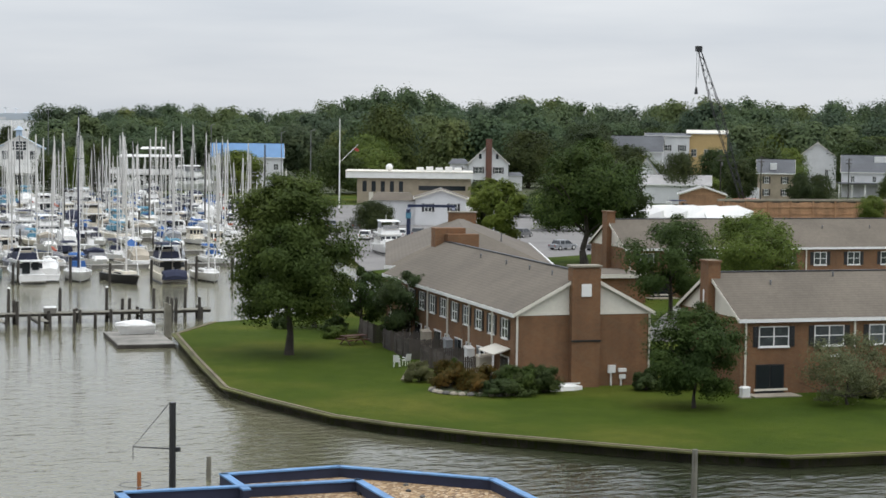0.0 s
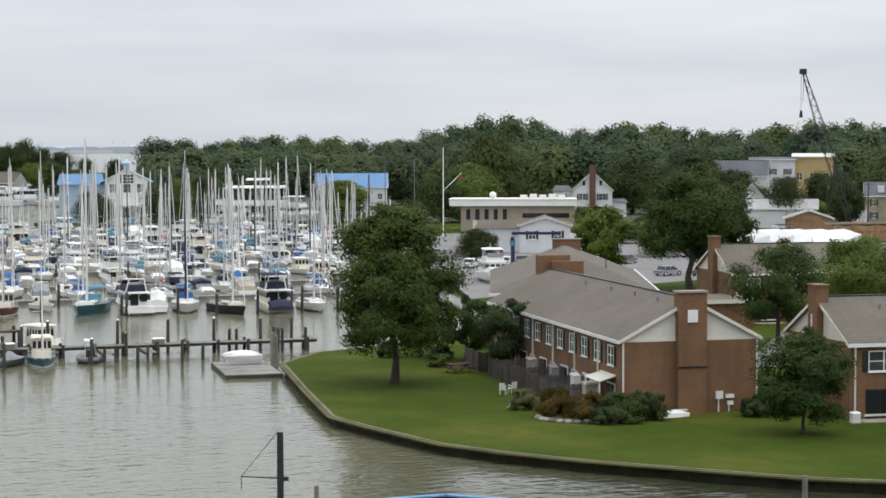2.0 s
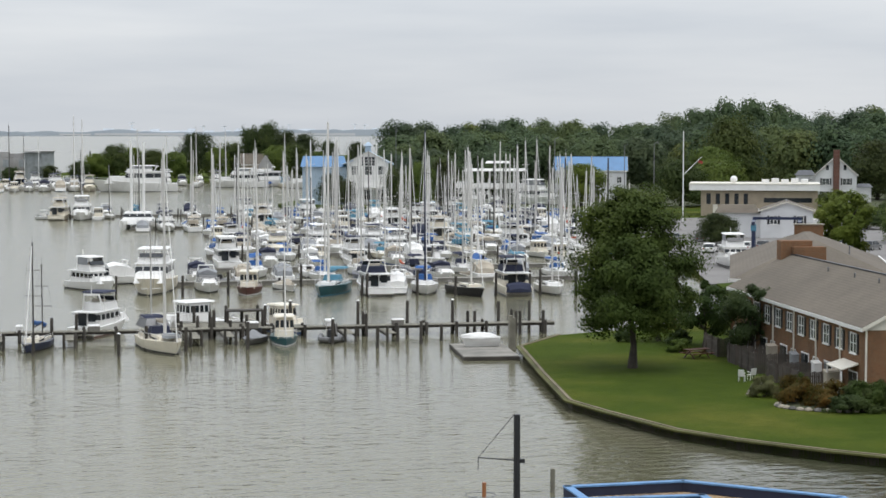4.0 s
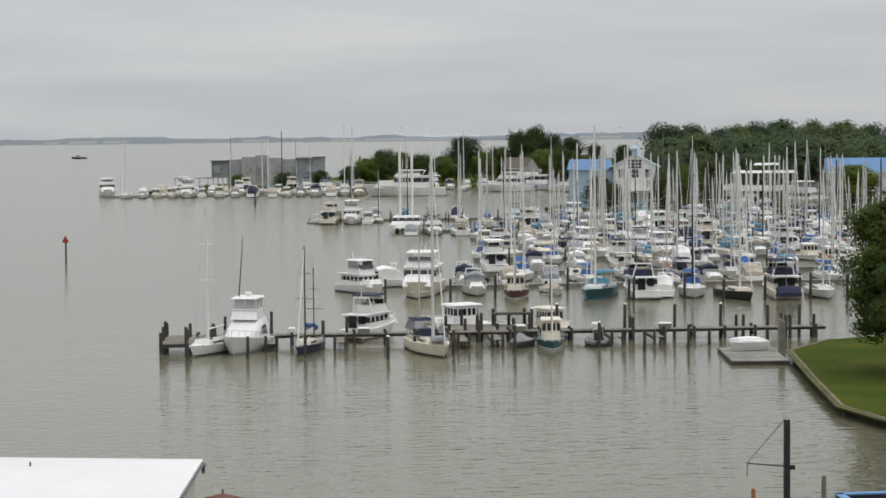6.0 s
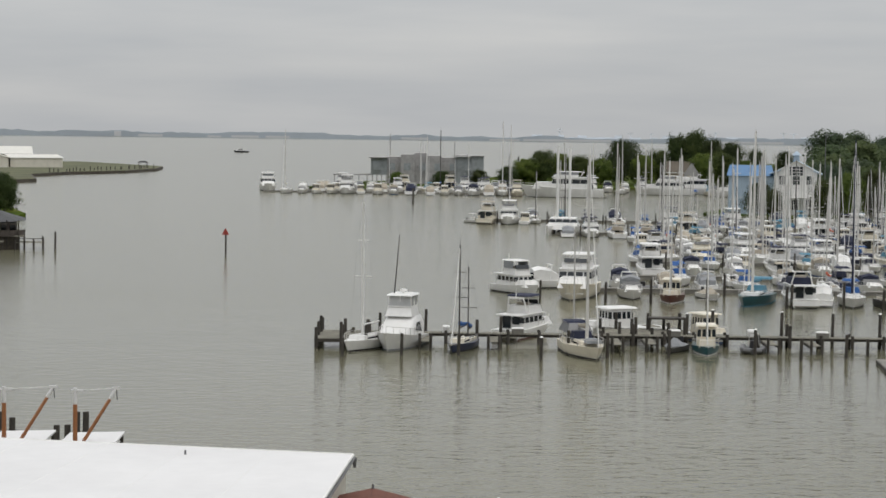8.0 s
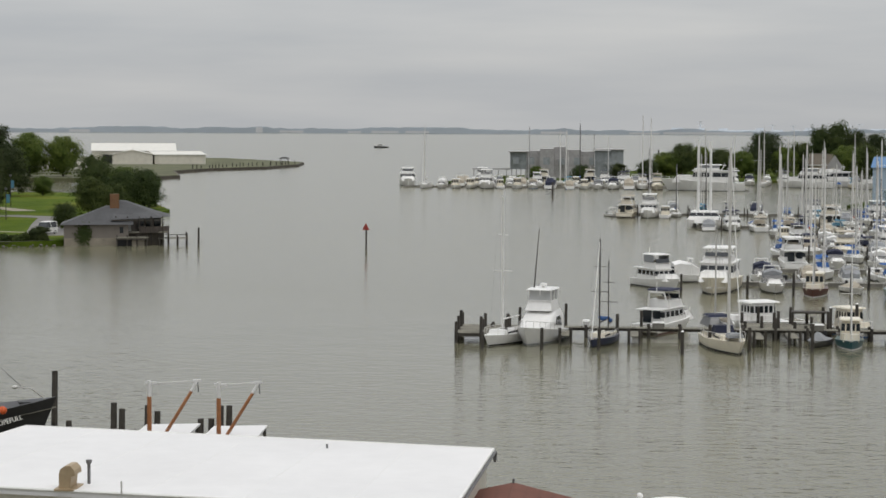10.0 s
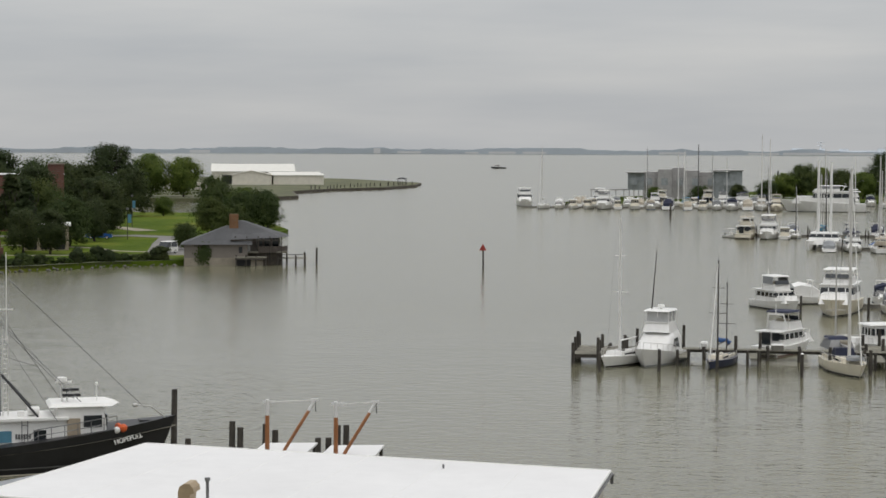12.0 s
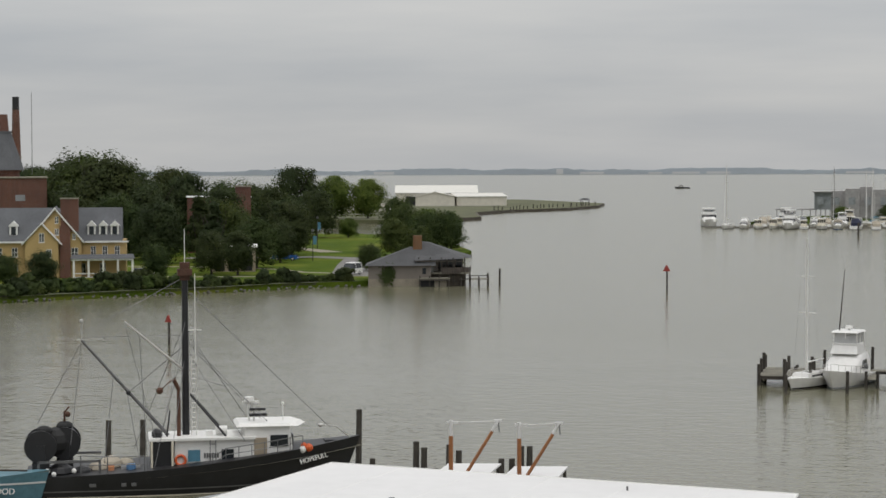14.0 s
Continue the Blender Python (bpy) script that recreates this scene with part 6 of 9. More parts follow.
# yachts on the creek behind the pavilion
for k in range(7):
    placed(MOTORS[(0, 3, 9, 0, 2, 3, 0)[k]], 84 + 6.0 * k, 468 + 5 * (k % 2), 0.7 if k > 3 else 0.0, 1.35, 1.4, -90 + 7 * k)


# ---- the boatyard and the town behind the marina ----
solid("pavement", Shape().prism([(80, 226), (89, 262), (98, 320), (117, 388), (150, 396), (172, 330), (150, 262), (120, 246)], 0.6, 0.72), ASPHALT,
      "pale asphalt boatyard lot beside the marina", "car park", kind="structure")
solid("road", Shape().prism([(78, 150), (96, 176), (150, 172), (150, 160), (90, 140)], 0.6, 0.72), ASPHALT, "pale asphalt court between the brick houses", "road", kind="structure")
solid("ground_patch", Shape().prism([(118, 470), (150, 452), (330, 380), (560, 420), (900, 900), (300, 1400), (90, 1000), (86, 560)], 0.6, 0.78), SOIL,
      "dark leafy floor of the wood behind the town", "ground", kind="structure")


def front_frame(p0, p1):
    return math.degrees(math.atan2(p1[1] - p0[1], p1[0] - p0[0])), math.hypot(p1[0] - p0[0], p1[1] - p0[1])


def house_between(label, p0, p1, depth, eave, apex, wall, roof, gable_front=True, z=0.7, gable=None, wins=(), name="house"):
    """A house whose front runs from p0 (left) to p1 (right) as seen from the water. wins: rows of (height, count, width, tall)."""
    rz, w = front_frame(p0, p1)
    if gable_front:
        ob = gable_house(label, p0[0], p0[1], rz, w, depth, eave, apex, wall, roof, gable or wall, z, name, over=0.35)
        face, turn = 0.0, 0
    else:
        r = radians(rz)
        ob = gable_house(label, p0[0] - depth * math.sin(r), p0[1] + depth * math.cos(r), rz - 90, depth, w, eave, apex, wall, roof, gable or wall, z, name, over=0.35)
        face, turn = -depth, 90
    for zz, n, ww, hh, dark in wins:
        for k in range(n):
            sash(ob, w * (k + 0.5) / n, zz, ww, hh, dark, face, turn)
    return ob


wh = house_between("tall white gabled house with a red brick chimney", (193.1, 466.6), (202.6, 462.6), 9, 6.9, 11.6, PALE_SIDING, SLATE, True, 1.0, None, ((0.9, 2, 1.9, 1.7, True), (4.2, 2, 1.9, 1.7, True)))
part("chimney", Shape().box(4.4, 6.0, -0.5, 0.3, -0.3, 13.2), BRICK_OLD, wh, "tall red brick chimney up the gable")
part("side_wing", Shape().box(-5, 0, 2, 9, -0.3, 6.6), PALE_SIDING, wh)
part("wing_roof", Shape().tent(-5.4, 0, 1.6, 9.4, 6.6, 7.8, 1.0, 2.0), SLATE, wh)
part("side_wing", Shape().box(9.9, 14, 2, 8, -0.3, 3.6), PALE_SIDING, wh)
part("wing_roof", Shape().tent(9.9, 14.4, 1.6, 8.4, 3.6, 4.4, 0.8, 1.6), SLATE, wh)
part("attic_window", Shape().box(2.6, 3.3, -0.06, 0, 8.0, 9.3).box(7.0, 7.7, -0.06, 0, 8.0, 9.3), GLASS, wh)

rz, w = front_frame((139.5, 401), (162.8, 392))
mo = thing("yacht_club", "low tan building with a flat white roof", "building", 139.5, 401, 0.7, rz)
part("wall", Shape().box(0, w, 0, 12, -0.3, 5.6), TAN_WALL, mo)
part("roof_slab", Shape().box(-2.5, w + 0.4, -0.8, 12.5, 5.6, 6.9), WHITE, mo)
part("roof_edge", Shape().box(-2.6, w + 0.5, -0.9, 12.6, 6.9, 7.1), TRIM, mo)
for k in range(5):
    part("window", Shape().box(1.2 + 2.0 * k, 2.1 + 2.0 * k, -0.06, 0, 2.6, 4.9), GLASS, mo)
for k in range(2):
    part("door", Shape().box(2.6 + 2.6 * k, 3.6 + 2.6 * k, -0.08, 0, 0.2, 2.5), TRIM, mo, "pale tall door")
part("window_strip", Shape().box(13.5, w - 1.2, -0.06, 0, 3.0, 4.0), GLASS, mo)
for k in range(5):
    part("roof_box", Shape().box(13 + 2.1 * k, 14.6 + 2.1 * k, 3, 5, 7.1, 7.9 + 0.2 * (k % 2)), WHITE, mo)
part("roof_dome", Shape().ball((7.0, 3.0, 7.9), 0.8), WHITE, mo)

sh = house_between("small white boatyard office with a low gable", (121.8, 318.7), (130.2, 315.5), 8, 4.8, 6.3, PALE_SIDING, SHINGLE, True, 0.7, None, ((2.4, 2, 1.3, 1.5, True),))
part("side_roof", Shape().tent(-8, 0, 1, 8, 4.3, 5.6, 1, 2.5), SHINGLE, sh)
part("side_wall", Shape().box(-7.6, 0, 1.5, 7.5, -0.3, 4.3), PALE_SIDING, sh)
part("porch", Shape().box(8.5, 13, 2, 6, -0.3, 3.2), WHITE, sh)

tl = thing("boat_lift", "dark blue steel boat hoist frame", "boat hoist", 99.4, 263.0, 0.72, -22)
for lx in (0.0, 6.6):
    for ly in (0.0, 7.0):
        lg = part("leg", Shape().box(lx - 0.22, lx + 0.22, ly - 0.22, ly + 0.22, 0.5, 5.2), NAVY, tl)
        part("wheel", Shape().rod((lx - 0.2, ly, 0.5), (lx + 0.2, ly, 0.5), 0.5, 0.5, 12), RUBBER, lg)
    part("side_beam", Shape().box(lx - 0.25, lx + 0.25, -0.4, 7.4, 5.2, 5.7), NAVY, tl)
part("cross_beam", Shape().box(-0.25, 6.85, 6.8, 7.2, 5.7, 6.1), NAVY, tl)
part("panel", Shape().box(-0.35, 0.45, -0.3, 0.3, 4.4, 5.3), SKY_CLOTH, tl)
placed(MOTORS[0], 92.5, 252.0, 0.9, 1.0, 1.0, -100)
placed(MOTORS[3], 98.0, 241.0, 0.9, 0.9, 0.9, -60)
placed(MOTORS[6], 105.0, 252.5, 0.9, 1.0, 1.0, 20)
placed(MOTORS[5], 111.0, 256.0, 0.9, 1.0, 1.0, -40)
placed(MOTORS[4], 112.0, 268.0, 0.9, 1.1, 1.1, 10)
for k in range(6):
    placed(MOTORS[(2, 0, 6, 3, 5, 1)[k]], 160 + 4.0 * k, 320 - 2.2 * k, 0.9, 1.0, 1.0, -70 + 23 * k)

# shrink-wrapped boats stored by the timber wall
for k in range(5):
    wbt = thing("wrapped_boat", "boat stored ashore under white shrink wrap", "boat", 160 + 3.4 * k, 306 - 1.8 * k, 0.7, -60 + 12 * k, "stored boats")
    part("wrap", Shape().loft([[(x, -w0, 0.9), (x, -w0 * 1.05, 2.0), (x, 0, 2.0 + h), (x, w0 * 1.05, 2.0), (x, w0, 0.9)] for x, w0, h in ((-4.5, 1.3, 0.8), (-2, 1.6, 2.0), (1.5, 1.5, 2.2), (4.5, 0.3, 1.2))]), WHITE, wbt)
    for lx in (-3, 0, 3):
        part("stand", Shape().rod((lx, -1.3, 0), (lx, -1.0, 1.0), 0.06).rod((lx, 1.3, 0), (lx, 1.0, 1.0), 0.06), STEEL, wbt)

# crawler crane and the timber-faced building site
cr = thing("crawler_crane", "tall dark lattice boom crane on the building site", "crane", 200.6, 339.1, 0.7, 0)
foot, tip = Vector((0, 0, 1.5)), Vector((-8.5, 4.9, 33.4))
ax = (tip - foot).normalized()
sd = ax.cross(Vector((0.3, 0.95, 0))).normalized()
up = ax.cross(sd)
for ty, tz in ((1, 1), (1, -1), (-1, -1), (-1, 1)):
    lo, hi = foot + sd * 0.35 * ty + up * 0.35 * tz, tip + sd * 0.25 * ty + up * 0.25 * tz
    mid = foot.lerp(tip, 0.6) + sd * 0.85 * ty + up * 0.85 * tz
    part("chord", Shape().rod(lo, mid, 0.075, 0.075, 5).rod(mid, hi, 0.075, 0.06, 5), BLACK, cr)
lace = Shape()
for k in range(26):
    f0, f1 = k / 26, (k + 1) / 26
    w0 = 0.35 + 0.5 * min(f0 / 0.6, 1) - 0.6 * max(0, f0 - 0.6) / 0.4
    for ty in (-1, 1):
        s0 = 1 if k % 2 else -1
        lace.rod(foot.lerp(tip, f0) + sd * w0 * ty + up * w0 * s0, foot.lerp(tip, f1) + sd * w0 * ty - up * w0 * s0, 0.035, 0.035, 4)
        lace.rod(foot.lerp(tip, f0) + sd * w0 * s0 + up * w0 * ty, foot.lerp(tip, f1) - sd * w0 * s0 + up * w0 * ty, 0.035, 0.035, 4)
part("lacing", lace, BLACK, cr)
part("boom_head", Shape().box(-9.2, -8.0, 4.5, 5.3, 32.9, 34.0), BLACK, cr)
part("hoist_cable", Shape().rod((-9.0, 4.9, 33.4), (-9.0, 4.9, 25.5), 0.05, 0.05, 4).rod((-8.4, 4.9, 33.2), (-8.6, 4.9, 27.5), 0.05, 0.05, 4), BLACK, cr)
part("hook_block", Shape().tent(-9.25, -8.75, 4.6, 5.2, 24.3, 25.7, 0.1, 0.1), BLACK, cr)
part("cab", Shape().box(-1.5, 3.5, -1.2, 2.4, 1.0, 3.4), ORANGE, cr)
for ty in (-1.8, 1.8):
    part("track", Shape().box(-2.6, 2.8, ty - 0.4, ty + 0.4, -0.05, 1.0), BLACK, cr)

rz, w = front_frame((187.0, 324.2), (223.5, 318.6))
cw = thing("timber_wall", "orange-brown timber shoring wall on a concrete footing", "wall", 187.0, 324.2, 0.7, rz)
n = int(w / 0.62)
for k in range(n):
    part("timber_panel", Shape().box(k * w / n, (k + 0.97) * w / n, 0, 0.12, 0.55, 3.5 + 0.1 * math.sin(k)), TIMBER, cw)
for k in range(8):
    part("waler", Shape().box(k * w / 8 + 0.1, (k + 1) * w / 8 - 0.25, -0.12, 0, 1.15, 1.35).box(k * w / 8 + 0.1, (k + 1) * w / 8 - 0.25, -0.12, 0, 2.5, 2.7), TIMBER, cw)
    part("pillar", Shape().box(k * w / 8 - 0.15, k * w / 8 + 0.15, -0.2, 0, 0.0, 3.7), TIMBER, cw)
part("footing", Shape().box(-1, w + 2, -0.5, 0.5, -0.5, 0.55), CONCRETE, cw)
part("coping", Shape().box(-1, w + 2, -0.05, 0.6, 3.75, 4.15), CONCRETE, cw)
part("core", Shape().box(0, w, 0.13, 0.5, 0.55, 3.75), SEAWALL, cw)
part("end_pier", Shape().box(w - 0.2, w + 1.0, -0.5, 0.6, 0.55, 7.2), CONCRETE, cw)

ob1 = house_between("grey two-storey house with a dormer", (246.9, 411.7), (254.4, 407.2), 9, 6.5, 9.6, TAN_WALL, SLATE, False, 0.7, None, ((0.9, 2, 1.0, 1.6, True), (3.9, 2, 1.0, 1.6, True)))
part("dormer", Shape().box(6.5, 8.6, 3.0, 4.6, 7.2, 8.8), PALE_SIDING, ob1)
part("porch", Shape().box(9.0, 11.5, -4.5, 0.5, -0.3, 2.8), PALE_SIDING, ob1)
ob2 = house_between("grey Victorian house with a wide porch", (275.0, 417.6), (288.5, 409.0), 11, 6.6, 10.6, PALE_SIDING, SLATE, False, 0.7, None, ((4.0, 3, 1.0, 1.5, False),))
part("porch_roof", Shape().box(11, 14.5, -1, 16, 3.6, 3.9), SLATE, ob2)
for k in range(6):
    part("porch_post", Shape().box(14.1, 14.35, -0.8 + 3.2 * k, -0.55 + 3.2 * k, -0.3, 3.6), WHITE, ob2)
part("tower", Shape().box(4, 8, 8, 11.5, 6.6, 10.4), PALE_SIDING, ob2)
part("chimney", Shape().box(3, 4.2, 13.5, 14.6, 6, 13.5), BRICK_OLD, ob2)
house_between("pale gabled house among the trees", (297.5, 474.0), (306.5, 468.5), 10, 9.2, 13.2, PALE_SIDING, SLATE, True, 0.7, None, ((4.0, 2, 1.0, 1.6, False),))
house_between("long low building with a pale metal roof", (206.0, 394.0), (219.5, 386.5), 9, 4.4, 6.4, PALE_SIDING, GREY_WALL_PAINT, False, 0.7)
house_between("small tan hut with a pale gable roof", (196.0, 358.0), (204.5, 353.6), 7, 3.6, 5.2, TIMBER, GREY_WALL_PAINT, True, 0.7)
house_between("white gabled cottage under a dark tree", (216.0, 420.0), (223.0, 416.0), 9, 4.5, 9.4, PALE_SIDING, SLATE, True, 0.7, None, ((1.0, 2, 0.9, 1.4, False),))
house_between("large white house among the trees", (239.9, 478.2), (252.0, 470.8), 9, 10.4, 14.4, PALE_SIDING, SLATE, False, 0.7, None, ((5.0, 4, 1.2, 1.6, False),))
house_between("tall yellow building among the trees", (263.0, 476.5), (272.5, 471.2), 9, 15.4, 16.2, OCHRE, TRIM, False, 0.7, None, ((9.0, 3, 1.6, 2.0, False),))
bl = house_between("long white building with a bright blue metal roof", (131.5, 494.0), (149.5, 489.0), 9, 8.0, 11.4, PALE_SIDING, BLUE_ROOF, False, 0.7, None, ((4.6, 5, 1.3, 1.6, False),))
pv = house_between("white waterside pavilion with a steep blue roof", (73.6, 476.0), (83.4, 474.2), 8, 10.6, 13.2, WHITE, PALE_BLUE, True, 0.7, None, ((7.4, 3, 1.8, 2.2, False), (1.2, 3, 2.0, 2.6, False)))
part("cupola", Shape().tent(4.1, 5.7, 1.6, 3.2, 12.4, 14.6, 0.15, 0.15), PALE_BLUE, pv)
part("cupola_roof", Shape().tent(3.8, 6.0, 1.3, 3.5, 14.6, 15.6, 0.9, 0.9), PALE_BLUE, pv)
for sx in (-1, 1):
    part("flared_eave", Shape().loft([[(4.9 + sx * 3.6, -0.5, 10.9), (4.9 + sx * 6.4, -0.5, 9.9), (4.9 + sx * 6.4, -0.5, 10.15), (4.9 + sx * 3.6, -0.5, 11.2)], [(4.9 + sx * 3.6, 8.4, 10.9), (4.9 + sx * 6.4, 8.4, 9.9), (4.9 + sx * 6.4, 8.4, 10.15), (4.9 + sx * 3.6, 8.4, 11.2)]]), PALE_BLUE, pv)
gw = part("gable_window", Shape().box(3.1, 6.7, -0.1, 0, 9.7, 11.9), GLASS, pv, "broad gridded gable window")
for k in range(5):
    part("glazing_bar", Shape().box(3.05 + 0.88 * k, 3.2 + 0.88 * k, -0.16, -0.1, 9.6, 12.0), WHITE, gw)
for k in range(4):
    part("glazing_bar", Shape().box(3.05, 6.75, -0.15, -0.1, 9.6 + 0.75 * k, 9.72 + 0.75 * k), WHITE, gw)
part("hall_wall", Shape().box(-11.5, -0.5, 2, 9, -0.3, 9.4), PALE_BLUE, pv)
part("hall_roof", Shape().tent(-12, -0.6, 1.4, 9.6, 9.4, 12.0, 0.6, 3.0), BLUE_ROOF, pv)
part("balcony", Shape().box(-0.5, 12.3, -2.5, 0, 4.2, 4.4), WHITE, pv)
for k in range(5):
    part("balcony_post", Shape().box(3 * k - 0.3, 3 * k - 0.05, -2.4, -2.15, -0.3, 5.4), WHITE, pv)
cn = house_between("pale cottage with a brown hipped roof on the spit", (70.4, 713.5), (79.6, 712.2), 9, 5.6, 9.4, TAN_WALL, SHINGLE, False, 0.7, None, ((1.2, 3, 1.2, 1.5, False),))
part("end_gable", Shape().loft([[(9.02, 6.4, -0.3), (9.02, 11.6, -0.3), (9.02, 11.6, 5.2), (9.02, 9.0, 9.0), (9.02, 6.4, 5.2)], [(12.0, 6.4, -0.3), (12.0, 11.6, -0.3), (12.0, 11.6, 5.2), (12.0, 9.0, 9.0), (12.0, 6.4, 5.2)]]), GREY_WALL_PAINT, cn, "grey gabled end wing")
# boat sheds on the creek bank
bs = thing("boat_storage", "open white boat storage racks on the far bank", "boat shed", 96.5, 446.5, 0.4, -14)
part("roof", Shape().tent(0, 15, 0, 8, 9.2, 9.7, 0.4, 0.4), WHITE, bs)
part("roof", Shape().tent(5, 11, 2, 7, 11.0, 11.5, 0.4, 0.4), WHITE, bs)
for k in range(6):
    part("post", Shape().box(0.3 + 2.85 * k, 0.55 + 2.85 * k, 0.3, 0.55, 0, 9.2), WHITE, bs)
    part("post", Shape().box(0.3 + 2.85 * k, 0.55 + 2.85 * k, 7.4, 7.65, 0, 9.2), WHITE, bs)
part("upper_floor", Shape().box(0, 15, 0, 8, 5.0, 5.3), WHITE, bs)
part("fence_panel", Shape().box(-2, 15, -0.4, -0.2, 5.3, 6.4), WHITE, bs)


def street_pole(x, y, h, arms=1, mat=PILE, label="wooden utility pole with cross arms"):
    p = thing("utility_pole", label, "utility pole", x, y, 0.7, 25, "utility poles")
    part("shaft", Shape().rod((0, 0, -0.3), (0, 0, h), 0.17, 0.12, 7), mat, p)
    for k in range(arms):
        part("cross_arm", Shape().box(-1.3, 1.3, -0.08, 0.08, h - 0.5 - 0.9 * k, h - 0.34 - 0.9 * k), mat, p)
    part("transformer", Shape().rod((0.35, 0, h - 2.6), (0.35, 0, h - 1.7), 0.25, 0.25, 8), STEEL, p)


for x, y, h in ((219.2, 381.5, 11.5), (236.0, 392.0, 11.0), (262.0, 395.0, 10.5), (276.5, 396.0, 11.5), (214.0, 424.0, 9.0), (166.0, 405.0, 8.0)):
    street_pole(x, y, h, 2)
fp = thing("flagpole", "tall white flagpole with a small flag", "flagpole", 128.0, 379.0, 0.7, 0)
part("shaft", Shape().rod((0, 0, -0.3), (0, 0, 18.5), 0.16, 0.09, 8), WHITE, fp)
part("gaff", Shape().rod((0, 0, 9.5), (4.2, 0.6, 13.2), 0.06, 0.05, 6), WHITE, fp)
part("flag", Shape().loft([[(3.4, 0.6, 12.0), (3.4, 0.62, 12.0), (3.4, 0.62, 12.5), (3.4, 0.6, 12.5)], [(4.4, 0.75, 11.7), (4.4, 0.77, 11.7), (4.4, 0.77, 12.3), (4.4, 0.75, 12.3)]]), RED, fp)
for x, y, h in ((119.5, 372, 18.0), (117.0, 440, 18.5), (86, 478, 22), (131, 430, 17)):
    lp = thing("light_pole", "tall slim pale light pole", "lamp post", x, y, 0.7, 0, "light poles")
    part("shaft", Shape().rod((0, 0, -0.3), (0, 0, h - 2), 0.12, 0.08, 7), STEEL, lp)
    part("arm", Shape().rod((0, 0, h - 2), (0.9, 0, h - 1.7), 0.06, 0.05, 5), STEEL, lp)


def car(label, paint, x, y, z, rz, van=False, group="parked cars"):
    c0 = thing("van" if van else "car", label, "van" if van else "car", x, y, z, rz, group)
    ln, wd = (5.2, 1.95) if van else (4.5, 1.8)
    hb, ht = (1.15, 2.15) if van else (0.88, 1.45)
    rear = -ln / 2 + 0.1 if van else -ln / 2 + 0.7
    part("body", Shape().loft([[(x0, -w0, 0.32), (x0, w0, 0.32), (x0, w0 * 0.98, z0), (x0, -w0 * 0.98, z0)] for x0, w0, z0 in
                               ((-ln / 2, wd * 0.46, hb * 0.94), (-ln / 2 + 0.3, wd / 2, hb), (0.9, wd / 2, hb), (ln / 2 - 0.4, wd * 0.48, hb * 0.84), (ln / 2, wd * 0.42, hb * 0.66))]), paint, c0)
    part("glasshouse", Shape().loft([[(rear, -wd * 0.47, hb), (1.25, -wd * 0.47, hb), (1.25, wd * 0.47, hb), (rear, wd * 0.47, hb)],
                                     [(rear + 0.35, -wd * 0.4, ht - 0.06), (0.45, -wd * 0.4, ht - 0.06), (0.45, wd * 0.4, ht - 0.06), (rear + 0.35, wd * 0.4, ht - 0.06)]]), GLASS, c0, "dark car windows")
    part("roof", Shape().tent(rear + 0.3, 0.5, -wd * 0.41, wd * 0.41, ht - 0.06, ht + 0.02, 0.12, 0.08), paint, c0)
    for sx in (rear + 0.15, -0.45):
        for sy in (-1, 1):
            part("pillar", Shape().rod((sx, sy * wd * 0.475, hb), (sx + 0.15, sy * wd * 0.41, ht), 0.06, 0.05, 4), paint, c0)
    for sx in (-ln * 0.31, ln * 0.31):
        for sy in (-1, 1):
            wl0 = part("wheel", Shape().rod((sx, sy * (wd / 2 - 0.2), 0.33), (sx, sy * (wd / 2 + 0.02), 0.33), 0.33, 0.33, 12), RUBBER, c0)
            part("rim", Shape().rod((sx, sy * (wd / 2 + 0.02), 0.33), (sx, sy * (wd / 2 + 0.035), 0.33), 0.2, 0.18, 10), ALU, wl0)
    for sy in (-0.6, 0.6):
        part("headlight", Shape().box(ln / 2 - 0.1, ln / 2 + 0.01, sy - 0.18, sy + 0.18, 0.55, 0.68), WHITE, c0)
        part("tail_light", Shape().box(-ln / 2 - 0.01, -ln / 2 + 0.1, sy - 0.12, sy + 0.12, 0.6, 0.78), RED, c0)
    return c0


c1 = car("white parked car in the boatyard lot", GEL, 100.0, 283.0, 0.72, 60)
c2 = car("dark parked car in the boatyard lot", STEEL, 103.5, 284.5, 0.72, 60)
c3 = car("grey parked car in the boatyard lot", GREY_CLOTH, 97.0, 300.0, 0.72, 70)
for k, (x, y, r) in enumerate([(107.0, 286.0, 60), (110.6, 288.0, 60), (104.0, 312, 70), (108.0, 311, 75), (112.5, 309, 75), (121.0, 290, 40), (124.0, 287, 40), (127.0, 284, 40), (100.0, 166.5, -5), (96.0, 166.5, -5), (121, 256, 20), (126, 254, 20)]):
    copy_thing((c1, c2, c3, c2)[k % 4], pose(x, y, 0.72, 0, 0, r))

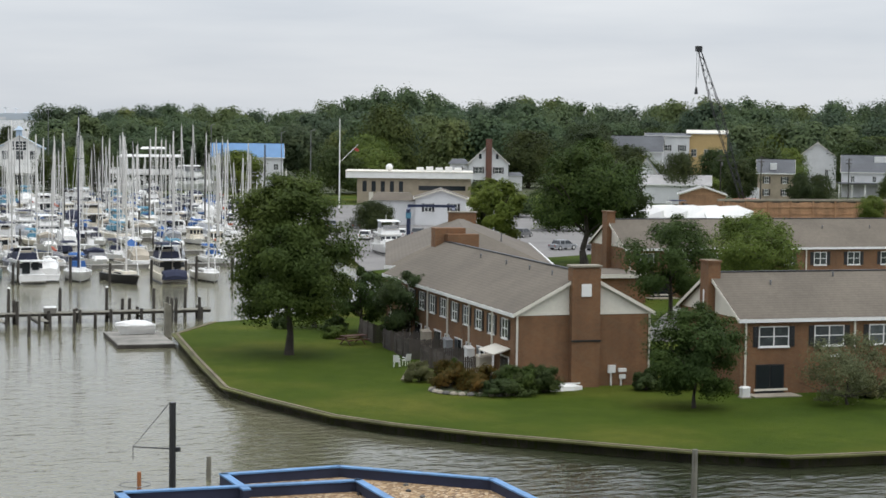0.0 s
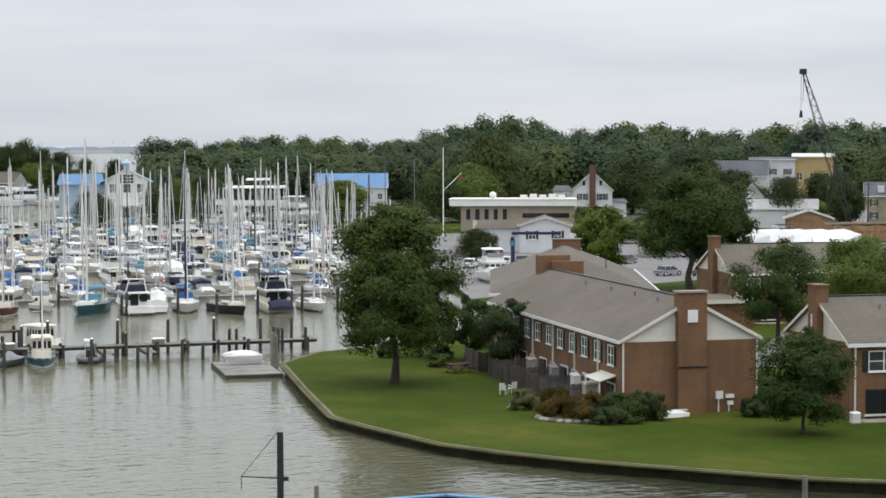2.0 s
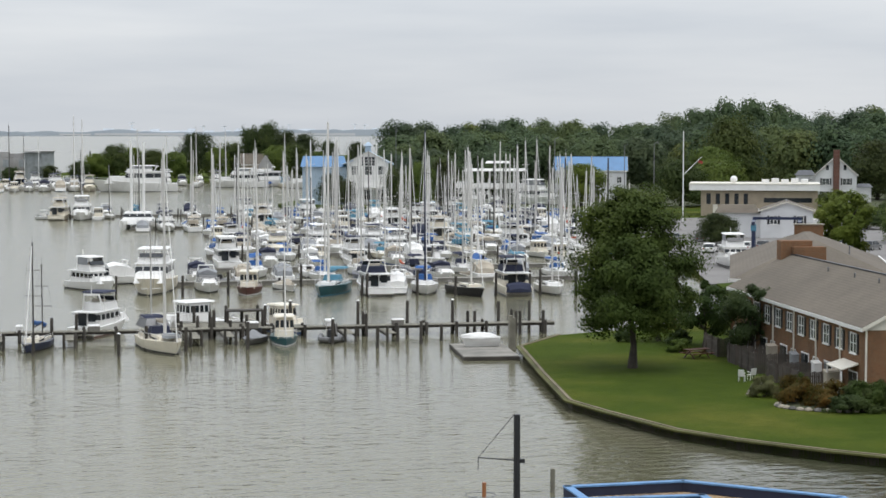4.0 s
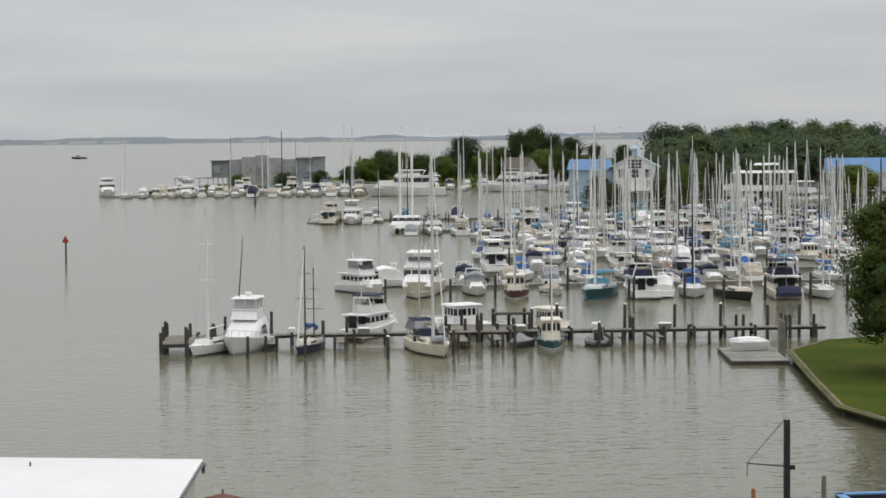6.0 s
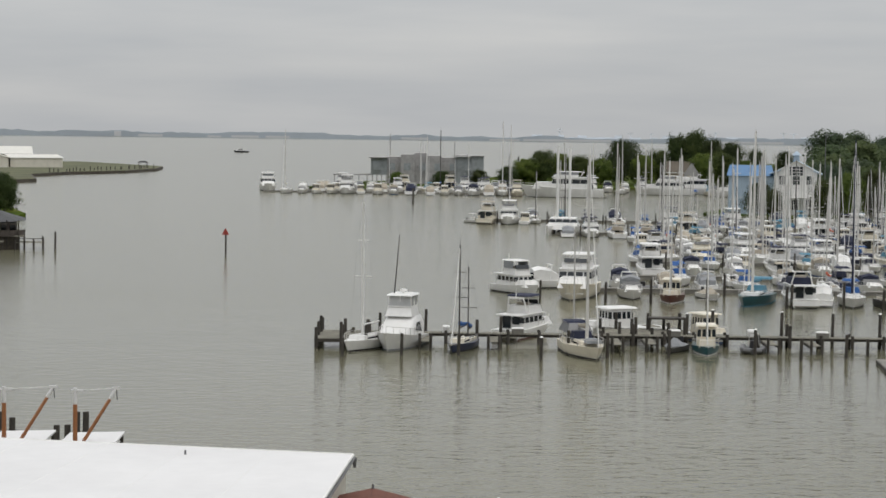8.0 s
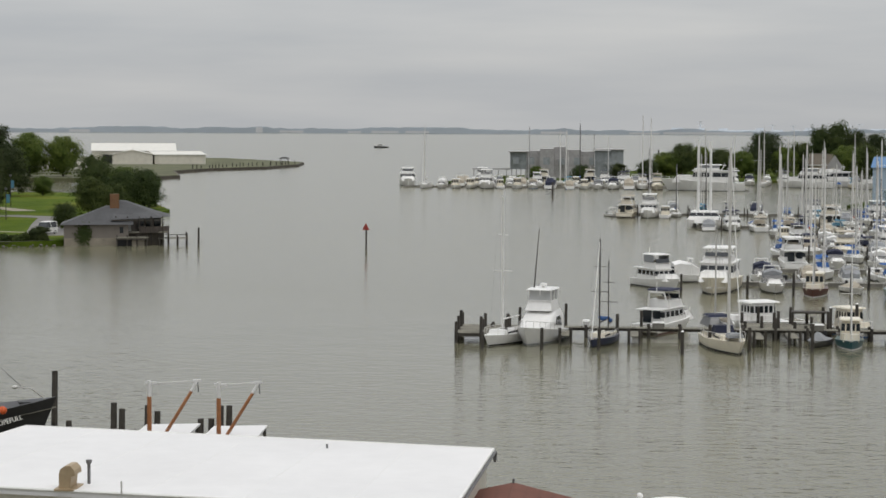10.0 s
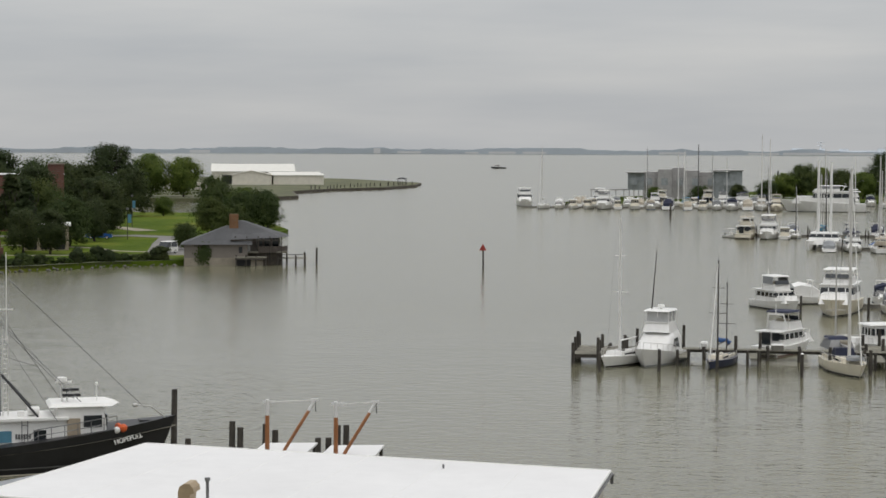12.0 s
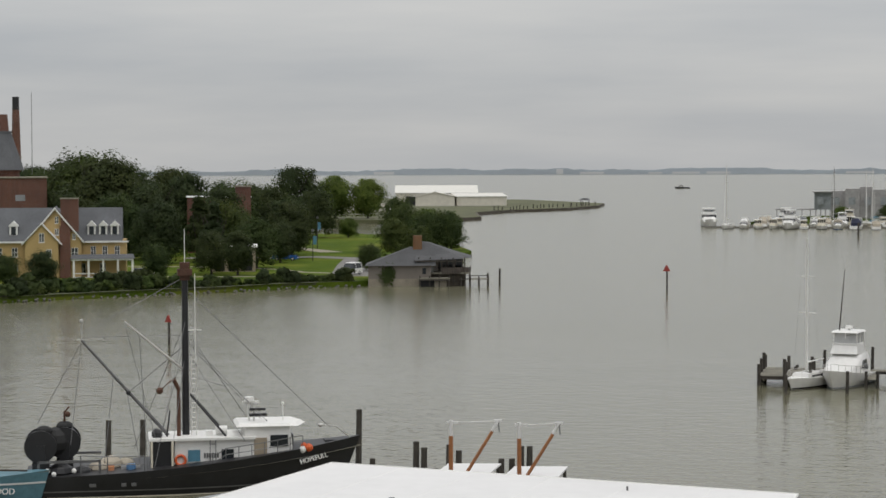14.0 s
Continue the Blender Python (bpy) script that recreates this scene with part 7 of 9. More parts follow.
# trees in the town
for k, (x, y, s, sz, j) in enumerate([(172, 486, 1.0, 0.95, 2), (182, 500, 1.2, 1.35, 0), (160, 450, 1.0, 0.75, 2), (150, 446, 0.9, 0.7, 0), (216, 480, 1.1, 0.9, 3), (226, 455, 0.9, 0.8, 0), (128, 456, 0.9, 0.7, 2),
                                      (110, 470, 0.8, 0.6, 1), (107, 300, 0.42, 0.3, 3), (109.5, 303, 0.4, 0.28, 1), (232, 452, 0.9, 0.7, 3), (262, 432, 0.9, 0.75, 0), (240, 424, 0.5, 0.35, 2), (232, 440, 0.7, 0.5, 0),
                                      (266, 428, 0.8, 0.6, 2), (285, 402, 0.5, 0.18, 2), (290, 430, 1.1, 0.9, 0), (308, 450, 1.1, 0.85, 3), (320, 470, 1.1, 1.0, 2), (235, 480, 1.2, 1.0, 1), (142, 338, 0.5, 0.2, 2),
                                      (152, 342, 0.5, 0.22, 0), (163, 352, 0.6, 0.28, 2), (172, 372, 0.6, 0.26, 0), (141, 300, 0.7, 0.45, 2), (186, 440, 0.6, 0.22, 0), (210, 432, 0.8, 0.4, 2), (244, 500, 1.2, 1.0, 3), (275, 520, 1.2, 1.0, 0), (310, 540, 1.2, 1.05, 2)]):
    placed(PARK_KINDS[j], x, y, 0.7, s * 0.9, sz, 53 * k)

# trees and a white annexe standing between the houses of the town
house_between("white flat-topped block beside the yellow building", (252.0, 480.5), (262.6, 474.6), 8, 14.6, 15.2, PALE_SIDING, SLATE, False, 0.7, None, ((10.5, 3, 1.3, 1.6, True),))
for k, (x, y, h, w, j) in enumerate([(216.1, 394.7, 13.2, 0.62, 3), (221.0, 376.0, 11.6, 0.6, 1), (258.0, 451.5, 12.6, 0.7, 0), (215.8, 342.7, 9.6, 0.42, 1), (224.3, 349.2, 9.2, 0.45, 3), (264.0, 380.0, 8.0, 0.45, 0),
                                     (208.2, 305.8, 6.0, 0.4, 2), (301.0, 490.0, 16.6, 0.9, 2), (212.7, 430.3, 13.6, 0.75, 0), (234.0, 452.0, 11.6, 0.7, 2), (254.5, 440.0, 11.8, 0.7, 4), (275.9, 445.0, 13.0, 0.75, 2), (262.0, 432.0, 11.0, 0.6, 3)]):
    placed(PARK_KINDS[j], x, y, 0.7, w * 0.9, h / WOODS[j][1], 53 * k)


# ---- the park shore across the water ----
yh = thing("yellow_house", "large ochre shingled house with grey dormered roofs", "house", -145.3, 307.4, 0.9, 22)
def roof_ridge(parent, x0, x1, y0, y1, eave, top, over=0.4, mat=None):
    yc = (y0 + y1) / 2
    part("roof", Shape().loft([[(x0 - over, y0 - over, eave - 0.2), (x0 - over, yc, top), (x0 - over, y1 + over, eave - 0.2)], [(x1 + over, y0 - over, eave - 0.2), (x1 + over, yc, top), (x1 + over, y1 + over, eave - 0.2)]]), mat or SLATE, parent)


part("wall", Shape().box(-16, 12, 2.0, 11, -0.3, 6.4), OCHRE, yh)
roof_ridge(yh, -16, 11.0, 2.0, 11, 6.4, 12.0)
part("gable_wall", Shape().box(-4.4, 4.4, 0.2, 2.0, -0.3, 6.4).loft([[(-4.4, 0.2, 6.4), (4.4, 0.2, 6.4), (0, 0.2, 11.8)], [(-4.4, 6.0, 6.4), (4.4, 6.0, 6.4), (0, 6.0, 11.8)]]), OCHRE, yh)
for sx in (-1, 1):
    part("gable_roof", Shape().loft([[(0, -0.25, 12.0), (sx * 5.0, -0.25, 6.0), (sx * 5.0, -0.25, 6.25), (0, -0.25, 12.3)], [(0, 6.5, 12.0), (sx * 5.0, 6.5, 6.0), (sx * 5.0, 6.5, 6.25), (0, 6.5, 12.3)]]), SLATE, yh)
    part("bargeboard", Shape().loft([[(0, -0.32, 11.8), (sx * 5.0, -0.32, 5.85), (sx * 5.0, -0.32, 6.2), (0, -0.32, 12.25)], [(0, -0.25, 11.8), (sx * 5.0, -0.25, 5.85), (sx * 5.0, -0.25, 6.2), (0, -0.25, 12.25)]]), WHITE, yh)
part("front_gable", Shape().box(-5.0, 0.6, -1.0, 0.2, -0.3, 6.2).loft([[(-5.0, -1.0, 6.2), (0.6, -1.0, 6.2), (-2.2, -1.0, 9.2)], [(-5.0, 1.0, 6.2), (0.6, 1.0, 6.2), (-2.2, 1.0, 9.2)]]), OCHRE, yh)
for sx in (-1, 1):
    part("front_gable_roof", Shape().loft([[(-2.2, -1.4, 9.3), (-2.2 + sx * 3.4, -1.4, 5.7), (-2.2 + sx * 3.4, -1.4, 5.95), (-2.2, -1.4, 9.6)], [(-2.2, 2.0, 9.3), (-2.2 + sx * 3.4, 2.0, 5.7), (-2.2 + sx * 3.4, 2.0, 5.95), (-2.2, 2.0, 9.6)]]), WHITE, yh)
part("chimney", Shape().box(1.0, 4.0, -0.2, 1.4, 8.0, 13.6).box(0.8, 2.6, -0.3, 0.19, -0.3, 9.0), BRICK_OLD, yh, "broad red brick chimney")
part("chimney_cap", Shape().box(0.9, 4.1, -0.3, 1.5, 13.6, 13.8), CONCRETE, yh)
for x, z, f, ww, hh in ((-2.2, 6.2, -1.0, 0.9, 1.6), (-1.0, 3.6, -1.0, 0.9, 1.4), (-1.0, 0.7, -1.0, 1.0, 1.6), (0.3, 9.4, 0.2, 0.6, 1.2), (0.3, 7.4, 0.2, 0.7, 1.1), (3.2, 6.6, 0.2, 0.6, 1.0), (3.3, 3.5, 0.2, 1.2, 1.7), (6.4, 3.7, 2.0, 0.9, 1.7), (8.4, 3.7, 2.0, 0.9, 1.7), (10.5, 3.7, 2.0, 0.9, 1.7), (-7.0, 3.6, 2.0, 1.0, 1.6), (-9.6, 3.6, 2.0, 1.0, 1.6), (-7.0, 0.7, 2.0, 1.0, 1.6), (4.6, 0.5, 2.0, 1.0, 1.9), (8.0, 0.5, 2.0, 1.0, 1.9)):
    sash(yh, x, z, ww, hh, False, f)
for dx in (-7.2, 6.1, 8.1, 10.1):
    dm = part("dormer", Shape().box(dx - 0.7, dx + 0.7, 2.6, 5.5, 7.0, 9.0).loft([[(dx - 0.9, 2.4, 8.9), (dx + 0.9, 2.4, 8.9), (dx, 2.4, 9.8)], [(dx - 0.9, 5.6, 8.9), (dx + 0.9, 5.6, 8.9), (dx, 5.6, 9.8)]]), WHITE, yh, "white arched dormer")
    part("pane", Shape().box(dx - 0.4, dx + 0.4, 2.55, 2.6, 7.4, 8.8), GLASS, dm)
part("eave_trim", Shape().box(4.6, 12.5, 1.5, 1.62, 6.0, 6.3).box(-16.4, -4.6, 1.5, 1.62, 6.0, 6.3), WHITE, yh)
pr = part("porch_roof", Shape().tent(2.6, 13.5, -1.2, 2.0, 3.3, 4.0, 0.2, 0.8), SLATE, yh)
part("porch_beam", Shape().box(2.7, 13.3, -1.0, -0.8, 3.0, 3.3), WHITE, pr)
for k in range(5):
    part("porch_post", Shape().box(3.0 + 2.5 * k, 3.35 + 2.5 * k, -1.0, -0.7, -0.3, 3.0), WHITE, pr)
part("porch_rail", Shape().box(3.0, 8.0, -0.95, -0.85, 0.7, 0.85).box(3.0, 8.0, -0.95, -0.85, 0.1, 0.2), WHITE, pr)
part("porch_floor", Shape().box(2.7, 13.3, -1.1, 2.0, -0.3, 0.1), CONCRETE, pr)

# boathouse cottage over the water
ct = thing("boathouse", "grey shingled boathouse with hipped roof and deck", "boathouse", -89.5, 308.6, 0.0, 14)
part("basement", Shape().box(0, 10.4, 0, 9, -0.6, 1.3), CONCRETE, ct)
part("wall", Shape().box(0, 10.4, 0, 9, 1.3, 3.7), GREY_SIDING, ct)
part("roof", Shape().loft([[(-0.6, -0.6, 3.5), (11.2, -0.6, 3.5), (11.2, 9.6, 3.5), (-0.6, 9.6, 3.5)], [(6.8, 3.5, 6.4), (11.2, 3.5, 6.4), (11.2, 5.5, 6.4), (6.8, 5.5, 6.4)]]), DARK_SHINGLE, ct)
part("pavilion_wall", Shape().box(9.5, 15.8, 4.6, 10.4, 2.3, 4.9), GREY_SIDING, ct)
part("pavilion_roof", Shape().loft([[(7.6, -0.2, 4.3), (15.8, 0.6, 4.6), (17.3, 2.6, 4.7), (17.3, 11.4, 4.7), (7.0, 11.4, 4.3)], [(8.0, 1.9, 5.2), (14.2, 2.4, 5.4), (15.0, 3.6, 5.4), (15.0, 10, 5.4), (7.6, 10, 5.3)], [(8.4, 5.0, 7.3), (9.6, 5.0, 7.2), (10.0, 5.4, 7.2), (10.0, 6.6, 7.2), (8.4, 6.6, 7.3)]]), DARK_SHINGLE, ct)
part("eave_board", Shape().box(7.7, 15.6, -0.16, -0.06, 4.12, 4.3), PILE, ct)
part("chimney", Shape().box(7.4, 8.9, 3.0, 4.2, 4.8, 8.4), BRICK, ct, "square tan brick chimney")
part("deck", Shape().box(8.2, 16.9, 0.5, 10.6, 2.05, 2.3), PLANK, ct)
# solid dark block added for the shade beneath the deck
part("under_deck_shade", Shape().box(10.42, 16.2, 1.2, 10.2, -0.6, 2.05), SEAWALL, ct)
for k in range(5):
    part("deck_post", Shape().box(8.3 + 1.9 * k, 8.5 + 1.9 * k, 0.5, 0.7, -0.8, 4.8), PILE, ct)
rim_line = [(12.2, 0.4), (15.2, 0.4), (16.6, 1.4), (17.1, 3.0), (17.1, 10.4)]
for (ax0, ay0), (bx0, by0) in zip(rim_line, rim_line[1:]):
    part("balustrade", Shape().loft([[(ax0, ay0, 2.1), (ax0, ay0 + 0.1, 2.1), (ax0, ay0 + 0.1, 3.15), (ax0, ay0, 3.15)], [(bx0, by0, 2.1), (bx0, by0 + 0.1, 2.1), (bx0, by0 + 0.1, 3.15), (bx0, by0, 3.15)]]), FENCE, ct, "weathered boarded balustrade")
for k in range(9):
    part("baluster", Shape().box(12.3 + 0.28 * k, 12.38 + 0.28 * k, 0.34, 0.4, 2.1, 3.2), PILE, ct)
part("door", Shape().box(9.95, 10.85, 2.2, 2.3, 2.3, 4.25), WHITE, ct, "white door with a pane")
part("porch_wall", Shape().box(8.9, 11.6, 2.31, 4.6, 2.3, 4.6), GREY_SIDING, ct)
for k in range(3):
    part("window", Shape().box(11.9 + 1.35 * k, 12.9 + 1.35 * k, 4.54, 4.6, 2.9, 4.3), GLASS, ct)
part("window", Shape().box(9.0, 9.6, -0.06, 0, 2.1, 3.1), GLASS, ct)
part("stair_block", Shape().box(11.0, 13.0, -1.4, -0.2, -0.5, 1.0), CONCRETE, ct)
part("landing", Shape().box(8.4, 13.6, -1.9, 0.3, 1.35, 1.5), PLANK, ct)
part("landing_beam", Shape().box(8.4, 13.6, -1.95, -1.8, 1.1, 1.34), PILE, ct)
for k in range(4):
    part("landing_post", Shape().rod((8.6 + 1.6 * k, -1.7, -1.0), (8.6 + 1.6 * k, -1.7, 1.9), 0.12, 0.11, 7), PILE, ct)
# black sheet on the basement paints the shade under the landing
part("dark_arch", Shape().box(8.6, 10.9, -0.05, -0.01, -0.5, 1.3), BLACK, ct)
vine = new("climbing_vine", leaf_mesh("climbing_vine", LEAF_DARK, np.random.default_rng(4).normal((3.2, -0.12, 1.9), (0.55, 0.03, 0.75), (700, 3)), np.tile(np.array([[0.1, -1.0, 0.3]]), (700, 1)), np.full(700, 0.16), np.random.default_rng(6)))
vine.parent = ct
dk = thing("boathouse_dock", "small grey timber landing beside the boathouse", "dock", -74.8, 312.6, 0, 14)
for k in range(14):
    part("plank", Shape().box(0.36 * k, 0.36 * k + 0.32, 0, 4, 1.1, 1.16), PLANK, dk)
for k in range(4):
    for yy in (0.0, 4.0):
        part("piling", Shape().rod((0.2 + 1.5 * k, yy, -1), (0.2 + 1.5 * k, yy, 1.5 + 0.5 * (k % 2)), 0.15, 0.14, 7), PILE, dk)
part("rail", Shape().box(0, 4.8, -0.05, 0.05, 1.75, 1.85), PILE, dk)
pile("mooring_pile", -68.6, 315.0, 2.9, 0.18)
pile("mooring_pile", -17.6, 548.0, 4.0, 0.3)

# brick blocks behind the trees
bb = solid("brick_block", Shape().box(-40, 11.5, 0, 14, -0.3, 16.8), BRICK_OLD, "large red brick block with a pale coping", "building", -190.3, 372.0, 0.9, 26)
part("coping", Shape().box(-40.2, 11.7, -0.2, 14.2, 16.8, 17.1), CONCRETE, bb)
part("window", Shape().box(5.0, 7.0, -0.06, 0, 12.0, 13.3), GREY_CLOTH, bb)
tw = solid("brick_turret", Shape().rod((0, 0, -0.3), (0, 0, 18.5), 3.4, 3.4, 12), BRICK_OLD, "round brick turret with a grey slate cone", "building", -194.6, 386.5, 0.9)
part("roof", Shape().rod((0, 0, 18.5), (0, 0, 26.5), 4.4, 1.7, 12).rod((0, 0, 26.5), (0, 0, 27.0), 1.8, 1.8, 12), SLATE, tw)
part("lantern", Shape().rod((0, 0, 27.0), (0, 0, 30.6), 1.2, 0.9, 12), BRICK_OLD, tw)
st = solid("factory_chimney", Shape().rod((0, 0, -0.3), (0, 0, 36.5), 2.0, 1.05, 14), BRICK_OLD, "tall tapering red brick factory chimney", "chimney", -266.5, 537.6, 0.9)
part("dark_top", Shape().rod((0, 0, 36.5), (0, 0, 40.4), 1.06, 1.0, 14), BLACK, st)
part("collar", Shape().rod((0, 0, 22.0), (0, 0, 22.4), 1.62, 1.6, 14), CONCRETE, st)
an = solid("radio_mast", Shape().rod((0, 0, -0.3), (0, 0, 38.0), 0.16, 0.06, 5), STEEL, "thin steel radio mast against the sky", "mast", -218.5, 449.5, 0.9)
b2 = solid("brick_hall", Shape().box(0, 14, 0, 12, -0.3, 12.3), BRICK_OLD, "brown brick hall with a white roof line behind trees", "building", -158.2, 402.0, 0.9, 21)
part("coping", Shape().box(-0.2, 14.2, -0.2, 12.2, 12.3, 12.5), WHITE, b2)
part("tower", Shape().box(10.6, 14.0, -1.6, -0.05, -0.3, 14.6), BRICK_OLD, b2)
part("tower_cap", Shape().box(10.4, 14.2, -1.8, 0.15, 14.6, 14.9), CONCRETE, b2)
b3 = solid("low_pavilion", Shape().box(0, 8, 0, 7, -0.3, 4.4), TAN_WALL, "low dark pavilion with a white roof edge", "building", -125.5, 330.5, 0.9, 20)
part("roof_edge", Shape().box(-0.4, 8.4, -0.4, 7.4, 4.4, 4.8), WHITE, b3)
# black panels on the wall stand for the unlit inside
for k in range(3):
    part("opening", Shape().box(0.6 + 2.5 * k, 2.4 + 2.5 * k, -0.06, 0, 0.2, 3.6), BLACK, b3)

# white sheds on the point
for lab, p0, p1, depth, ev, tp in (("large cream metal shed with a pale low roof", (-246, 896), (-208, 906), 34, 6.0, 9.4), ("long cream metal shed with a pale low roof", (-214, 888), (-192, 898), 26, 4.4, 5.8), ("cream metal shed with a shallow gable", (-232, 880), (-214, 884), 14, 4.6, 6.6)):
    house_between(lab, p0, p1, depth, ev, tp, TRIM, METAL_ROOF, False if depth > 20 else True, 1.2, TRIM, (), "metal_shed")
# flat black sheet paints the shaded interior behind the doorway
dsh = solid("shed_opening", Shape().box(0, 7, 0, 0.3, 0, 4.2), BLACK, "dark open doorway of the metal shed", "doorway", -241.0, 896.4, 1.2, 14)
for k in range(5):
    bk = solid("site_trailer", Shape().box(0, 9, 0, 4, 0.2, 3.4), TRIM, "cream site trailer on the point", "trailer", -262 + 11 * k, 742 + 6 * k, 1.2, 16, "trailers")
    part("window", Shape().box(3, 4.2, -0.06, 0, 1.4, 2.6), GLASS, bk)
    part("wheel", Shape().rod((4.5, 0.2, 0.1), (4.5, 0.5, 0.1), 0.4, 0.4, 10), RUBBER, bk)
solid("seawall", strip([(-172, 655), (-160, 700), (-178, 770), (-172, 817), (-155, 851), (-150, 905), (-156, 960)], 0.8, -1.0, 1.1), SEAWALL, "grey timber bulkhead round the point", "seawall", kind="structure")
rr = random.Random(8)
for k in range(26):
    u = k / 25
    pile("mooring_pile", -176 + 24 * u + rr.uniform(-1, 1), 800 + 110 * u, 2.6 + rr.uniform(-0.4, 0.5), 0.22, False, "dark post along the edge of the point", "point posts")
gz = solid("point_shelter", Shape().box(0, 4, 0, 4, -0.1, 0.2), CONCRETE, "small dark roofed shelter on the point", "shelter", -158.0, 905.0, 1.2)
part("roof", Shape().tent(-0.5, 4.5, -0.5, 4.5, 2.6, 3.4, 1.4, 1.4), BLACK, gz)
for px0 in (0.2, 3.8):
    for py0 in (0.2, 3.8):
        part("post", Shape().rod((px0, py0, 0.2), (px0, py0, 2.6), 0.1), BLACK, gz)

# drives and paths, with their cars
def lane(line, w, mat, label, z=0.93, name="road"):
    pts = [Vector((*p, 0)) for p in line]
    rings = []
    for k, p in enumerate(pts):
        d = (pts[min(k + 1, len(pts) - 1)] - pts[max(k - 1, 0)]).normalized()
        o = Vector((-d.y, d.x, 0)) * w / 2
        rings.append([(p.x + o.x, p.y + o.y, z - 0.1), (p.x - o.x, p.y - o.y, z - 0.1), (p.x - o.x, p.y - o.y, z), (p.x + o.x, p.y + o.y, z)])
    return solid(name, Shape().loft(rings), mat, label, "road", kind="structure")


lane([(-150, 380), (-133, 384), (-124, 390), (-113, 384), (-107, 360), (-101, 338), (-97, 322)], 7, ASPHALT, "pale asphalt park drive")
lane([(-150, 346), (-129, 347), (-116, 341), (-109, 333), (-103, 331)], 1.6, CONCRETE, "pale curved concrete path", 0.94, "path")
lane([(-150, 318), (-128, 314), (-112, 318), (-100, 321)], 1.3, CONCRETE, "pale concrete path by the shore", 0.95, "path")
lane([(-160, 432), (-142, 430), (-128, 412)], 5, CONCRETE, "pale concrete apron", 0.945, "path")
car("white delivery van parked on the drive", GEL, -97.8, 326.0, 0.93, 255, True, "park cars")
car("blue sport utility car parked on the drive", BLUE_CAR, -126.0, 374.0, 0.93, 10, True, "park cars")
car("dark grey car parked beside the yellow house", STEEL, -132.5, 314.5, 0.93, 5, False, "park cars")
for x, y, h in ((-119.5, 372.0, 6.0), (-137.0, 430.0, 7.0)):
    sg = thing("park_lamp", "slim lamp post with a blue banner", "lamp post", x, y, 0.9, 0, "park lamps")
    part("shaft", Shape().rod((0, 0, -0.2), (0, 0, h), 0.09, 0.06, 7), BLACK, sg)
    part("banner", Shape().box(0.1, 0.8, -0.02, 0.02, h - 2.6, h - 0.9), SKY_CLOTH, sg)
    part("lantern", Shape().tent(-0.2, 0.2, -0.2, 0.2, h, h + 0.45, -0.05, -0.05), STEEL, sg)

# shore scrub and rip-rap
scrub = [shrub("dense green bush on the shore", LEAF_PARK, 4.2, 3.4, 2.4, 1500, 0.22, 91, -128.5, 271.0, 0.9, 0, "shrub", "shore scrub"),
         shrub("dense dark bush on the shore", LEAF_PARK_DARK, 4.8, 3.6, 3.0, 1700, 0.24, 92, -123.5, 278.5, 0.9, 0, "shrub", "shore scrub"),
         shrub("low leafy bush on the shore", LEAF_OAK, 3.6, 3.0, 1.5, 1200, 0.2, 93, -117.5, 286.5, 0.9, 0, "shrub", "shore scrub"),
         shrub("mid-green bush on the shore", LEAF_PARK, 3.8, 3.0, 1.7, 1200, 0.2, 94, -111.5, 293.5, 0.9, 0, "shrub", "shore scrub")]
SHORE = [(-150, 236), (-132, 260.4), (-126.4, 267.7), (-120.6, 275.3), (-114.5, 283.1), (-107.7, 290), (-101.6, 299.9), (-97, 303.8), (-91, 309.0)]


solid("shore_bank", strip(SHORE, -4.5, 0.5, 0.925), SOIL, "weedy brown-green bank above the stones", "bank", kind="structure")


def along(line, f):
    f *= len(line) - 1
    k = min(int(f), len(line) - 2)
    return Vector((*line[k], 0)).lerp(Vector((*line[k + 1], 0)), f - k)


for k in range(74):
    f = k / 74
    p = along(SHORE, f)
    dense = f < 0.55
    s = rr.uniform(0.7, 1.35) if dense else rr.uniform(0.45, 0.85)
    inl = rr.uniform(1.5, 9.0 if dense else 4.0)
    placed(scrub[rr.randrange(4)], p.x - 0.8 * inl, p.y + 0.62 * inl, 0.85, s, s * rr.uniform(0.7, 1.2), rr.uniform(0, 360))
rip = thing("rip_rap", "line of pale rip-rap stones at the water's edge", "stones", 0, 0, 0, 0)
for k in range(150):
    p = along(SHORE, (k + 0.5) / 150)
    part("stone", Shape().ball((p.x + rr.uniform(-0.6, 0.7), p.y + rr.uniform(-0.8, 0.4), rr.uniform(-0.05, 0.4)), rr.uniform(0.12, 0.3), 6, 4, 0.7), STONE, rip)
PARK_TREES = [(-244, 504, 20.9, 3), (-197, 427, 23.2, 1), (-184, 411, 23.0, 0), (-177, 403, 22.6, 3), (-181, 423, 20.5, 1), (-187, 464, 20.2, 3), (-176, 447, 18.5, 1), (-156, 374, 15.2, 1),
              (-146, 356, 13.1, 3), (-142, 367, 15.2, 5), (-133, 352, 14.3, 5), (-147, 392, 15.5, 1), (-158, 443, 16.0, 3), (-147, 425, 15.6, 1), (-134, 398, 13.0, 3), (-128, 384, 12.5, 1), (-176, 532, 20.6, 3),
              (-206, 668, 16.2, 2), (-195, 672, 15.0, 2), (-122, 345, 10.0, 0), (-124, 365, 8.5, 1)]
